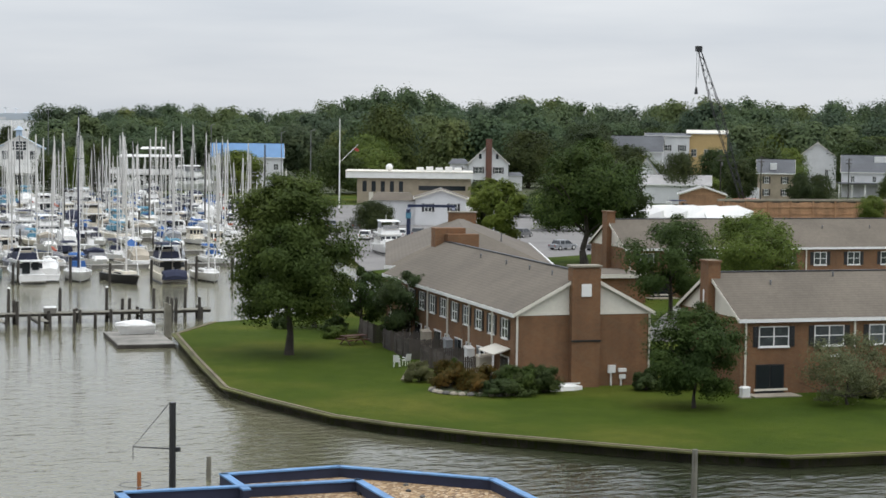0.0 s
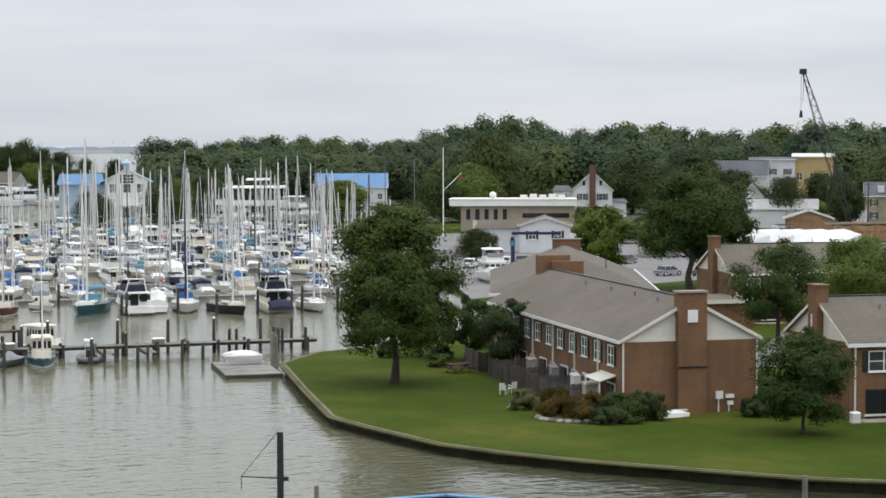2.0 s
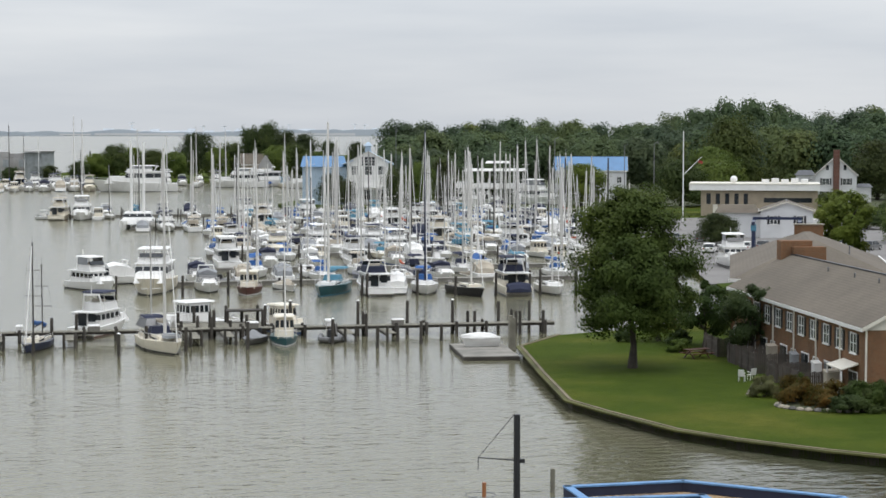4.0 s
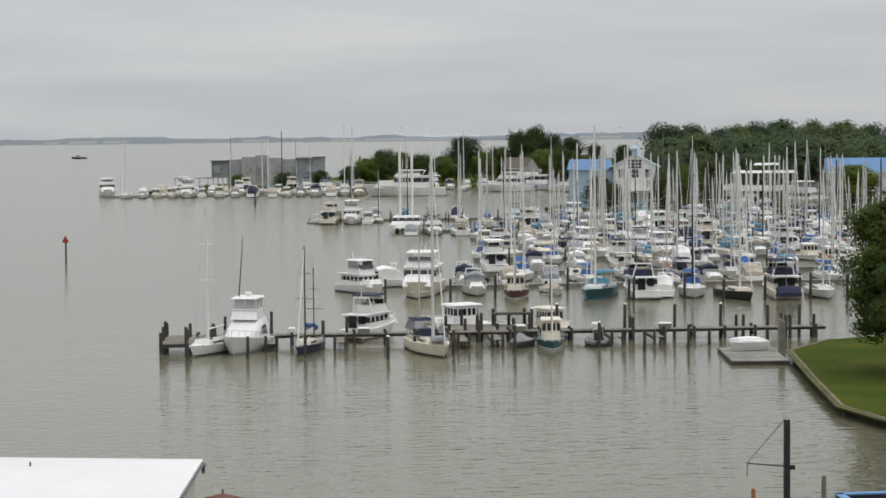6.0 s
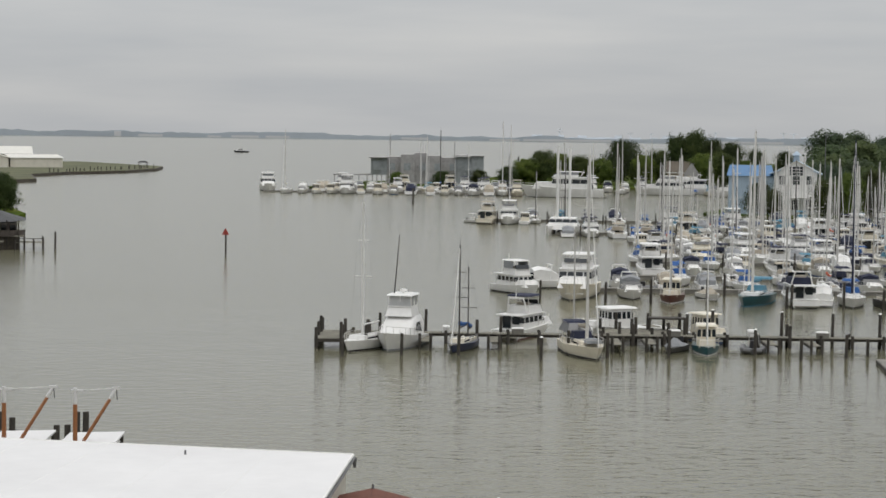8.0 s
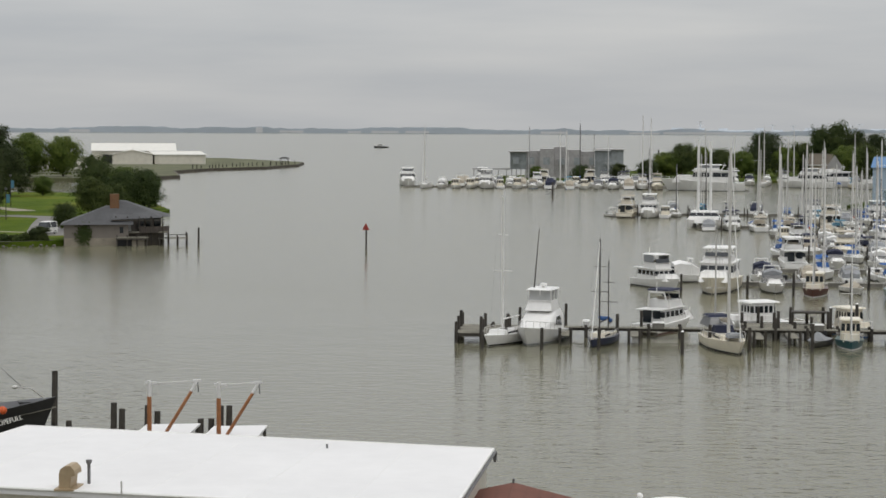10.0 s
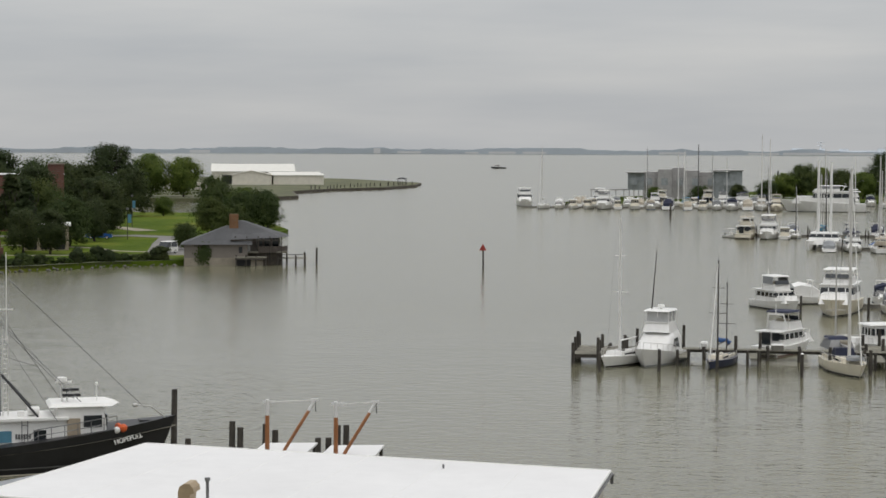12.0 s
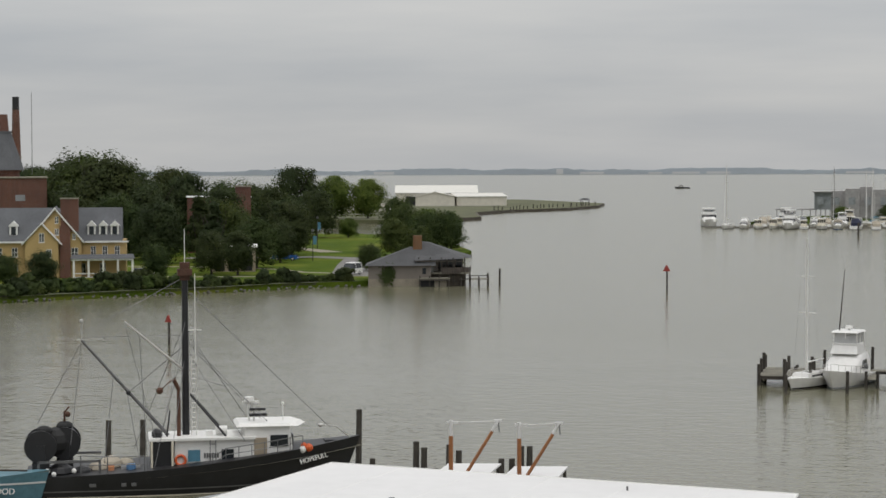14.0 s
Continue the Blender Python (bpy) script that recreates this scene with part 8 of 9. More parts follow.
PARK_TREES += [(-117, 321, 8.3, 1), (-124, 301, 6.6, 4), (-120, 439, 12.4, 0), (-107, 390, 8.5, 0), (-108, 419, 9.4, 0), (-98, 339, 5.2, 4), (-150, 498, 5.4, 2), (-137, 285, 6.0, 1), (-143, 284, 5.3, 4),
               (-158, 495, 13.8, 3), (-178, 380, 15.0, 1), (-160, 366, 14.0, 0), (-123, 324, 8.2, 3), (-112, 436, 9.5, 2), (-210, 440, 19.0, 0), (-170, 372, 13.5, 3), (-138, 372, 12.5, 0), (-166, 400, 17.0, 3), (-152, 410, 16.5, 0), (-105, 400, 7.0, 4), (-104.5, 424, 9.4, 0), (-106, 434, 9.0, 4)]
for k, (x, y, hh, j) in enumerate(PARK_TREES):
    s = hh / (18, 18, 16, 20, 17, 21)[j]
    placed(PARK_KINDS[j], x, y, 0.9, max(s, 0.4) * (0.92 if j != 5 else 1.2), 1.05 * s, 67 * k)


# ---- the quay below: roofs, the trawler, skiffs and posts ----
WR = [(-29.0, 93.2), (-5.5, 89.0), (-6.2, 74.5), (-31.9, 78.2)]
wb = thing("white_roofed_building", "quayside building with a flat white membrane roof", "building", 0, 0, 0, 0)
part("wall", Shape().prism([(-28.7, 92.9), (-5.8, 88.7), (-6.5, 74.8), (-31.6, 78.5)], -0.5, 4.72), TRIM, wb, "cream painted wall")
part("roof", Shape().prism(WR, 4.72, 5.0), ROOF_WHITE, wb)
rim = Shape()
for a0, b0 in zip(WR, WR[1:] + WR[:1]):
    rim.rod((*a0, 4.98), (*b0, 4.98), 0.07, 0.07, 6)
part("roof_edge", rim, WHITE, wb)
part("gutter", Shape().rod((-5.42, 88.9, 4.86), (-6.1, 74.6, 4.8), 0.07, 0.07, 6).rod((-5.42, 88.9, 4.86), (-5.42, 88.9, 4.4), 0.12, 0.06, 6), STEEL, wb)
seam = Shape()
for k in range(1, 6):
    u = k / 6
    seam.rod((-29 + 23.5 * u, 93.2 - 4.2 * u, 5.0), (-31.9 + 25.7 * u, 78.2 - 3.7 * u, 5.0), 0.012, 0.012, 4)
part("membrane_seam", seam, WHITE, wb)
vn = part("roof_vent", Shape().loft([[(-22.60, y, 5.0), (-22.60, y, 5.65), (-22.54, y, 5.85), (-22.35, y, 5.98), (-22.11, y, 5.98), (-21.95, y, 5.8), (-21.92, y, 5.6), (-22.08, y, 5.55), (-22.14, y, 5.0)] for y in (76.9, 77.9)]), COPPER, wb, "curved tan metal roof vent")
part("vent_base", Shape().box(-22.75, -21.9, 76.7, 78.1, 4.98, 5.06), COPPER, vn)
part("vent_pipe", Shape().rod((-21.75, 78.4, 4.98), (-21.75, 78.4, 5.85), 0.07, 0.07, 7).rod((-21.75, 78.4, 5.85), (-21.75, 78.4, 6.0), 0.11, 0.13, 7), STEEL, wb)
part("vent_pipe", Shape().rod((-13.2, 88.3, 4.98), (-13.2, 88.3, 5.2), 0.05, 0.05, 6), STEEL, wb)
part("vent_pipe", Shape().rod((-19.85, 76.4, 4.98), (-19.85, 76.4, 5.5), 0.04, 0.04, 6), ALU, wb)
annex = solid("side_roof", Shape().prism([(-31.6, 90.4), (-29.2, 92.6), (-32.0, 78.4), (-37.5, 78.4)], -0.5, 4.2), GREY_CLOTH, "lower grey roof beside the white building", "building", 0, 0, 0)

# the small brown hut roof and the white dome
hut = thing("brown_hut", "small hut with a red-brown shingle roof", "building", 0, 0, 0, 0)
BROWN = shingle_mat("red_brown_shingles", (0.16, 0.06, 0.04))
part("wall", Shape().box(-5.9, 1.5, 77.0, 85.6, -0.5, 2.9), BLACK, hut)
part("roof", Shape().loft([[(-6.1, y, 3.62), (-4.4, y, 4.0), (2.2, y, 2.42), (2.2, y, 2.3), (-4.4, y, 3.85), (-6.1, y, 3.45)] for y in (76.5, 86.0)]), BROWN, hut)
part("ridge_finial", Shape().rod((-4.4, 85.9, 3.9), (-4.4, 85.9, 4.2), 0.08, 0.04, 6), STEEL, hut)
part("fascia_light", Shape().ball((-6.0, 86.0, 3.5), 0.12), WHITE, hut)
tank = thing("domed_tank", "round tank with a white domed top", "tank", 2.6, 83.0, 0, 0)
part("shell", Shape().rod((0, 0, -0.5), (0, 0, 2.4), 2.5, 2.5, 24), WHITE, tank)
smooth(part("dome", Shape().loft([[(2.6 * math.cos(a) * math.cos(k * math.pi / 12), 2.6 * math.cos(a) * math.sin(k * math.pi / 12), 2.4 + 1.62 * math.sin(a)) for k in range(24)] for a in [i * math.pi / 2 / 8 * 0.99 for i in range(9)]]), WHITE, tank))
part("vent_knob", Shape().rod((-1.4, 0.2, 3.3), (-1.4, 0.2, 4.0), 0.07).ball((-1.4, 0.2, 4.05), 0.14), WHITE, tank)

# the blue-edged gravel roofs
def parapet(parent, line, z0, z1, w=0.28):
    for a0, b0 in zip(line, line[1:]):
        a0, b0 = Vector((*a0, 0)), Vector((*b0, 0))
        d = (b0 - a0).normalized()
        o = Vector((d.y, -d.x, 0)) * w
        part("parapet", Shape().loft([[(a0.x, a0.y, z0), (a0.x + o.x, a0.y + o.y, z0), (a0.x + o.x, a0.y + o.y, z1), (a0.x, a0.y, z1)], [(b0.x, b0.y, z0), (b0.x + o.x, b0.y + o.y, z0), (b0.x + o.x, b0.y + o.y, z1), (b0.x, b0.y, z1)]]), NAVY_CLOTH, parent, "dark blue parapet board")
        o2 = Vector((d.y, -d.x, 0)) * (w + 0.06)
        q = Vector((d.y, -d.x, 0)) * -0.04
        part("cap", Shape().loft([[(a0.x + q.x, a0.y + q.y, z1), (a0.x + o2.x, a0.y + o2.y, z1), (a0.x + o2.x, a0.y + o2.y, z1 + 0.07), (a0.x + q.x, a0.y + q.y, z1 + 0.07)],
                                  [(b0.x + q.x, b0.y + q.y, z1), (b0.x + o2.x, b0.y + o2.y, z1), (b0.x + o2.x, b0.y + o2.y, z1 + 0.07), (b0.x + q.x, b0.y + q.y, z1 + 0.07)]]), BLUE_PAINT, parent, "faded light blue parapet cap")


g1 = thing("gravel_roof_building", "building with a tan gravel roof and blue parapet", "building", 0, 0, 0, 0)
part("wall", Shape().prism([(22.6, 82.7), (28.2, 83.0), (33.6, 78.0), (33.4, 66.0), (22.4, 66.0)], -0.5, 3.35), BLUE_PAINT, g1)
part("roof", Shape().prism([(22.7, 82.6), (28.15, 82.9), (33.5, 77.9), (33.3, 66.1), (22.5, 66.1)], 3.352, 3.5), GRAVEL, g1)
parapet(g1, [(22.5, 79.0), (22.5, 82.9), (28.2, 83.2), (33.8, 78.1), (33.5, 66.0)], 3.3, 3.93)
for k in range(12):
    part("pebble", Shape().ball((24.5 + (k * 2.71) % 8, 76.0 + (k * 1.37) % 5.5, 3.53), 0.08 + 0.03 * (k % 3), 6, 4, 0.6), STONE if k % 2 else BLACK, g1)
g2 = thing("gravel_roof_building", "near building with a sunken roof and blue parapet", "building", 0, 0, 0, 0)
part("wall", Shape().prism([(17.4, 79.9), (27.9, 79.4), (27.6, 64.0), (16.8, 64.0)], -0.5, 3.0), BLUE_PAINT, g2)
part("roof", Shape().prism([(17.5, 79.8), (27.8, 79.3), (27.5, 64.1), (16.9, 64.1)], 3.002, 3.1), SHINGLE, g2)
parapet(g2, [(16.9, 64.0), (17.2, 80.2), (28.0, 79.7), (27.7, 64.0)], 3.0, 3.94)

# posts in the creek
mp = thing("mooring_post", "tall dark post with a short boom and stay", "post", 24.7, 100.6, 0, 0)
part("shaft", Shape().rod((0, 0, -1), (0, 0, 4.55), 0.19, 0.18, 8), BLACK, mp)
part("boom", Shape().rod((-2.05, 0.4, 2.2), (0.35, -0.05, 2.02), 0.035, 0.045, 6), BLACK, mp)
part("stay", Shape().rod((-2.05, 0.4, 2.2), (-0.1, 0.02, 4.6), 0.02, 0.02, 5), BLACK, mp)
part("tackle", Shape().rod((-2.05, 0.4, 2.2), (-2.05, 0.4, 1.5), 0.025, 0.02, 5), BLACK, mp)
part("bracket", Shape().box(0.12, 0.42, -0.12, 0.12, 1.9, 2.12), BLACK, mp)
pile("mooring_pile", 50.0, 89.1, 2.6, 0.16, False, "pale weathered mooring pile near the seawall", "near piles", PLANK)
pile("mooring_pile", 27.0, 101.8, 1.3, 0.14, False, "grey weathered mooring pile", "near piles", PLANK)
hp = thing("pile_with_hoop", "brown pile with a wire hoop round it", "piling", 22.3, 98.0, 0, 0)
part("shaft", Shape().rod((0, 0, -1), (0, 0, 1.4), 0.12, 0.11, 8), RUST, hp)
hoop = Shape()
for k in range(16):
    q0, q1 = k * math.pi / 8, (k + 1) * math.pi / 8
    hoop.rod((0.8 * math.cos(q0) - 0.2, 0.8 * math.sin(q0), 0.75), (0.8 * math.cos(q1) - 0.2, 0.8 * math.sin(q1), 0.75), 0.025, 0.025, 4)
part("hoop", hoop, STEEL, hp)

# piles along the quay behind the white roof
for k, (x, y, t) in enumerate([(-29.6, 112.0, 3.45), (-29.1, 112.0, 3.1), (-28.5, 112.4, 1.8), (-27.6, 112.2, 3.3), (-27.1, 112.6, 2.9), (-24.6, 113.2, 2.4), (-24.0, 113.4, 2.4), (-23.4, 113.2, 3.2), (-22.9, 113.3, 3.2), (-35.2, 118.8, 4.4), (-34.0, 117.9, 1.4), (-51.0, 121.0, 3.0), (-53.4, 120.8, 2.9)]):
    pile("quay_pile", x, y, t, 0.2, False, "dark heavy quay pile", "quay piles")


def hoist(x, y, rz, label, jx=0.0):
    """A white slip roof with an orange derrick over it."""
    ob = thing("slip_hoist", label, "hoist", x, y, 0, rz, "slip hoists")
    part("slip_roof", Shape().prism([(-1.5, -1.9), (1.6, -1.9), (2.3, 1.9), (-0.8, 1.9)], 2.5, 2.6), ROOF_WHITE, ob, "flat white slip roof")
    for sx, sy in ((-1.3, -1.8), (1.5, -1.8), (-0.7, 1.7), (2.1, 1.7)):
        part("roof_post", Shape().rod((sx, sy, -1), (sx, sy, 2.5), 0.1, 0.1, 6), PILE, ob)
    part("upright", Shape().rod((-0.6, -1.5, 2.6), (-0.6, -1.5, 4.7), 0.13, 0.12, 8), RUST, ob, "orange-brown wooden upright")
    part("upright_head", Shape().rod((-0.6, -1.5, 4.7), (-0.6, -1.5, 5.6), 0.11, 0.1, 8).box(-0.85, -0.15, -1.56, -1.44, 5.4, 5.52), ROOF_WHITE, ob)
    part("jib", Shape().rod((0.3 + jx, -1.5, 2.6), (1.75 + jx, -1.5, 4.95), 0.1, 0.09, 8), RUST, ob, "orange-brown slanting jib")
    part("jib_head", Shape().rod((1.75 + jx, -1.5, 4.95), (2.1 + jx, -1.5, 5.6), 0.1, 0.08, 8).box(1.85 + jx, 2.3 + jx, -1.56, -1.44, 5.5, 5.62), ROOF_WHITE, ob)
    part("stay", Shape().rod((-0.5, -1.5, 5.45), (2.0 + jx, -1.5, 5.55), 0.022, 0.022, 4), ROOF_WHITE, ob)
    part("tackle", Shape().rod((2.1 + jx, -1.5, 5.55), (2.15 + jx, -1.5, 4.9), 0.03, 0.03, 4), STEEL, ob)


hoist(-25.72, 107.8, 13, "white slip roof with an orange-brown derrick")
hoist(-21.72, 107.6, 13, "white slip roof with an orange-brown derrick", -0.45)

# ---- the black and white trawler at the quay ----
tr = thing("fishing_trawler", "black hulled steel trawler with a white deckhouse", "fishing boat", -43.8, 112.4, 0, 23.7)
smooth(part("hull", hull_shape(20.6, 6.0, 3.1, 1.35, rake=1.3, flare=0.72, fine=2.2, stern=0.86, n=15), BLACK, tr))
part("rub_strake", hull_shape(20.6, 6.0, 3.1, 1.35, z_low=(0.42, 0.5), grow=0.05, rake=1.3, flare=0.72, fine=2.2, stern=0.86, n=15), STEEL, tr)
part("water_stripe", hull_shape(20.6, 6.0, 3.1, 1.35, z_low=(0.02, 0.1), grow=0.03, rake=1.3, flare=0.72, fine=2.2, stern=0.86, n=15), CREAM, tr)
part("deck", deck_shape(20.6, 6.0, 2.5, 1.0, 2.2, 0.86), PLANK, tr)
dh = part("deckhouse", Shape().tent(-1.4, 5.9, -1.6, 1.6, 1.5, 3.25, 0.06, 0.06), WHITE, tr)
part("shelter_roof", Shape().box(-2.9, 3.6, -1.8, 1.8, 3.25, 3.4), WHITE, tr)
# closed black block in place of the shelter's shaded interior
part("aft_shelter", Shape().box(-2.8, -1.42, -1.7, 1.7, 1.1, 3.25), BLACK, tr, "dark open working shelter")
for px in (-2.75, -1.5):
    part("shelter_post", Shape().rod((px, -1.95, 1.2), (px, -1.95, 3.25), 0.07), CREAM, tr)
wh2 = part("wheelhouse", Shape().tent(2.9, 5.8, -1.5, 1.5, 3.25, 4.0, 0.08, 0.06), WHITE, tr)
part("wheelhouse_roof", Shape().loft([[(2.4, -1.7, 4.0), (6.2, -1.7, 4.0), (6.8, 0, 4.0), (6.2, 1.7, 4.0), (2.4, 1.7, 4.0)], [(2.6, -1.5, 4.18), (6.0, -1.5, 4.18), (6.5, 0, 4.18), (6.0, 1.5, 4.18), (2.6, 1.5, 4.18)]]), WHITE, tr)
part("bridge_window", Shape().box(4.5, 5.6, -1.64, -1.56, 2.75, 3.45), GLASS, dh)
part("bridge_window", Shape().box(5.86, 5.94, -1.4, 1.4, 2.75, 3.45), GLASS, dh)
part("cabin_window", Shape().box(1.5, 2.25, -1.64, -1.56, 1.95, 2.65), GLASS, dh)
part("cabin_window", Shape().box(-0.55, 0.2, -1.64, -1.56, 1.95, 2.65), SKY_CLOTH, dh)
part("door", Shape().box(3.5, 4.3, -1.63, -1.56, 1.4, 3.3), TAN_WALL, dh, "tan weathered deckhouse door")
bars = Shape()
for k in range(6):
    bars.box(0.42 + 0.16 * k, 0.53 + 0.16 * k, -1.63, -1.58, 2.15, 2.45)
part("number_bar", bars, STEEL, dh)
ring = Shape()
for k in range(14):
    q0, q1 = k * math.pi / 7, (k + 1) * math.pi / 7
    ring.rod((-1.0 + 0.3 * math.cos(q0), -1.68, 2.05 + 0.3 * math.sin(q0)), (-1.0 + 0.3 * math.cos(q1), -1.68, 2.05 + 0.3 * math.sin(q1)), 0.09, 0.09, 6)
part("life_ring", ring, ORANGE, tr)
part("ladder", Shape().rod((0.8, -1.7, 1.2), (0.8, -1.7, 3.3), 0.025).rod((1.15, -1.7, 1.2), (1.15, -1.7, 3.3), 0.025).rod((0.8, -1.7, 1.8), (1.15, -1.7, 1.8), 0.02).rod((0.8, -1.7, 2.4), (1.15, -1.7, 2.4), 0.02).rod((0.8, -1.7, 3.0), (1.15, -1.7, 3.0), 0.02), STEEL, tr)
part("mast", Shape().rod((-0.6, 0, 1.0), (-0.6, 0, 14.0), 0.24, 0.19, 10), BLACK, tr, "thick black steel mast")
part("crosstree", Shape().box(-1.05, -0.15, -0.5, 0.5, 13.3, 13.7).box(-0.9, -0.3, -0.3, 0.3, 13.0, 14.1), DARK_RUST, tr)
part("antenna", Shape().rod((-0.6, 0, 14.0), (-0.6, 0, 16.2), 0.03, 0.02, 5).rod((0.0, -0.4, 7.9), (0.0, -0.4, 13.4), 0.04, 0.03, 5).box(-0.4, 0.4, -0.44, -0.36, 9.9, 9.98), WHITE, tr)
lad = Shape().rod((-0.25, -0.25, 3.4), (-0.25, -0.25, 8.3), 0.03).rod((0.05, -0.25, 3.4), (0.05, -0.25, 8.3), 0.03)
for k in range(16):
    lad.rod((-0.25, -0.25, 3.6 + 0.3 * k), (0.05, -0.25, 3.6 + 0.3 * k), 0.02, 0.02, 4)
part("mast_ladder", lad, ALU, tr)
part("boom", Shape().rod((-1.7, 0, 3.4), (-6.9, -0.4, 9.4), 0.12, 0.08, 8), STEEL, tr, "long grey slanting boom")
part("boom_head", Shape().rod((-6.9, -0.4, 9.2), (-6.9, -0.4, 10.5), 0.05, 0.03, 6).ball((-6.9, -0.4, 10.6), 0.13).box(-7.2, -5.6, -0.45, -0.35, 9.42, 9.5), ALU, tr)
part("gaff", Shape().rod((-0.8, 0, 7.5), (-4.3, -0.3, 10.5), 0.08, 0.06, 8), ALU, tr)
for a0, b0 in (((-0.6, 0, 9.4), (4.4, -0.8, 4.2)), ((-0.6, 0, 9.2), (4.1, 0.8, 4.2)), ((-0.6, 0, 8.8), (2.9, -1.9, 3.2)), ((-0.6, 0, 9.6), (-6.9, -0.4, 9.6)), ((-6.9, -0.4, 9.4), (-7.6, -1.8, 3.2)), ((-6.9, -0.4, 9.3), (-9.6, -1.0, 4.4)),
               ((-4.3, -0.3, 10.4), (-2.4, -1.6, 3.0)), ((-0.6, 0, 9.0), (-4.0, -0.2, 6.2)), ((-0.6, 0, 8.5), (-1.4, -1.6, 3.4)), ((-0.6, 0, 9.3), (-2.0, 1.6, 3.4)), ((-0.6, 0, 12.5), (8.4, 0, 3.6)), ((-0.6, 0, 13.2), (-6.9, -0.4, 9.8)), ((-0.6, 0.2, 10.4), (-3.8, 2.4, 2.2)), ((-0.6, -0.2, 10.4), (-2.6, -2.6, 1.8)), ((-0.6, 0.1, 10.0), (4.2, 2.2, 2.8)), ((-5.0, -0.3, 7.2), (-5.6, -1.9, 2.0)), ((-4.2, -0.2, 6.2), (-3.4, -1.8, 1.6)), ((0.0, -0.4, 7.0), (1.9, -0.6, 6.4)), ((-3.4, -0.3, 9.6), (-3.0, -1.9, 1.6))):
    part("rigging_wire", Shape().rod(a0, b0, 0.022, 0.022, 4), STEEL, tr)
for a0, b0 in (((-0.3, -0.3, 5.9), (1.8, -1.2, 3.4)), ((-0.3, 0.3, 5.9), (1.8, 1.2, 3.4))):
    part("mast_strut", Shape().rod(a0, b0, 0.07, 0.07, 6), BLACK, tr)
part("exhaust", Shape().rod((-1.05, -0.5, 3.3), (-1.05, -0.5, 6.3), 0.13, 0.11, 8).rod((-1.05, -0.5, 6.3), (-1.35, -0.6, 6.9), 0.12, 0.14, 8), DARK_RUST, tr, "rust brown exhaust pipe")
part("winch_head", Shape().ball((-2.4, -0.9, 3.6), 0.35).rod((-1.8, -0.8, 3.4), (-1.6, -0.8, 5.0), 0.06, 0.05), BLACK, tr)
for k, (nx, ny) in enumerate(((-9.4, -0.9), (-8.0, 0.5))):
    dr = part("net_drum", Shape().rod((nx, ny - 0.75, 3.1), (nx, ny + 0.75, 3.1), 0.75, 0.75, 16).rod((nx, ny - 0.85, 3.1), (nx, ny - 0.75, 3.1), 0.98, 0.98, 18).rod((nx, ny + 0.75, 3.1), (nx, ny + 0.85, 3.1), 0.98, 0.98, 18).rod((nx, ny - 0.6, 3.1), (nx, ny + 0.6, 3.1), 0.88, 0.88, 14), BLACK, tr, "big black net drum")
    part("drum_stand", Shape().box(nx - 0.3, nx + 0.3, ny - 0.95, ny - 0.87, 0.9, 3.2).box(nx - 0.3, nx + 0.3, ny + 0.87, ny + 0.95, 0.9, 3.2).box(nx - 0.5, nx + 0.5, ny - 0.9, ny + 0.9, 0.9, 2.1), BLACK, dr)
part("stern_gantry", Shape().box(-9.6, -5.8, -1.9, -1.75, 2.1, 2.25).box(-5.95, -5.8, -1.9, -1.75, 1.1, 2.25).box(-9.6, -9.45, -1.9, -1.75, 1.1, 2.25).box(-9.6, -5.8, 1.75, 1.9, 2.1, 2.25), STEEL, tr)
part("stern_net", Shape().ball((-8.2, -1.3, 1.5), 0.8, 10, 6, 0.7).ball((-6.9, -1.2, 1.4), 0.6, 10, 6, 0.7), BLACK, tr)
part("stern_rail", Shape().rod((-7.0, -2.3, 1.4), (-7.0, -2.3, 2.6), 0.035).rod((-5.4, -2.4, 1.4), (-5.4, -2.4, 2.5), 0.035).rod((-3.2, -2.5, 1.5), (-3.2, -2.5, 2.5), 0.035).rod((-7.0, -2.3, 2.6), (-5.4, -2.4, 2.5), 0.035).rod((-5.4, -2.4, 2.5), (-3.2, -2.5, 2.5), 0.03).rod((-7.0, -2.3, 2.0), (-3.2, -2.5, 2.0), 0.03), STEEL, tr)
part("net_heap", Shape().ball((-5.2, 0.2, 1.6), 0.75, 10, 6, 0.8).ball((-4.3, 0.6, 1.5), 0.6, 9, 6, 0.8).ball((-6.0, -0.4, 1.5), 0.6, 9, 6, 0.8), TAN_CLOTH, tr, "tan heap of folded netting")
part("trawl_net", Shape().ball((-9.2, -0.9, 4.0), 0.5, 9, 6, 0.6).ball((-8.0, 0.5, 4.05), 0.55, 9, 6, 0.6).ball((-8.6, -0.2, 3.2), 0.9, 9, 6, 1.0), RUBBER, tr, "black net wound over the drums")
part("gallows_head", Shape().rod((-8.0, 0.4, 4.0), (-8.0, 0.4, 5.0), 0.08, 0.06).rod((-8.0, 0.4, 4.9), (-7.7, 0.3, 5.3), 0.05).ball((-7.8, 0.3, 4.8), 0.18), DARK_RUST, tr)
part("block", Shape().ball((-2.2, -0.3, 6.2), 0.22).rod((-2.2, -0.3, 6.2), (-1.2, 0, 7.0), 0.03), DARK_RUST, tr)
part("hanging_block", Shape().ball((-4.1, -0.2, 6.1), 0.16), BLACK, tr)
part("stern_float", Shape().ball((-9.0, -2.2, 1.7), 0.16), GEL, tr)
part("stern_float", Shape().ball((-8.6, -2.3, 1.5), 0.16), GEL, tr)
part("stern_float", Shape().ball((-7.4, -2.4, 1.7), 0.16), GEL, tr)
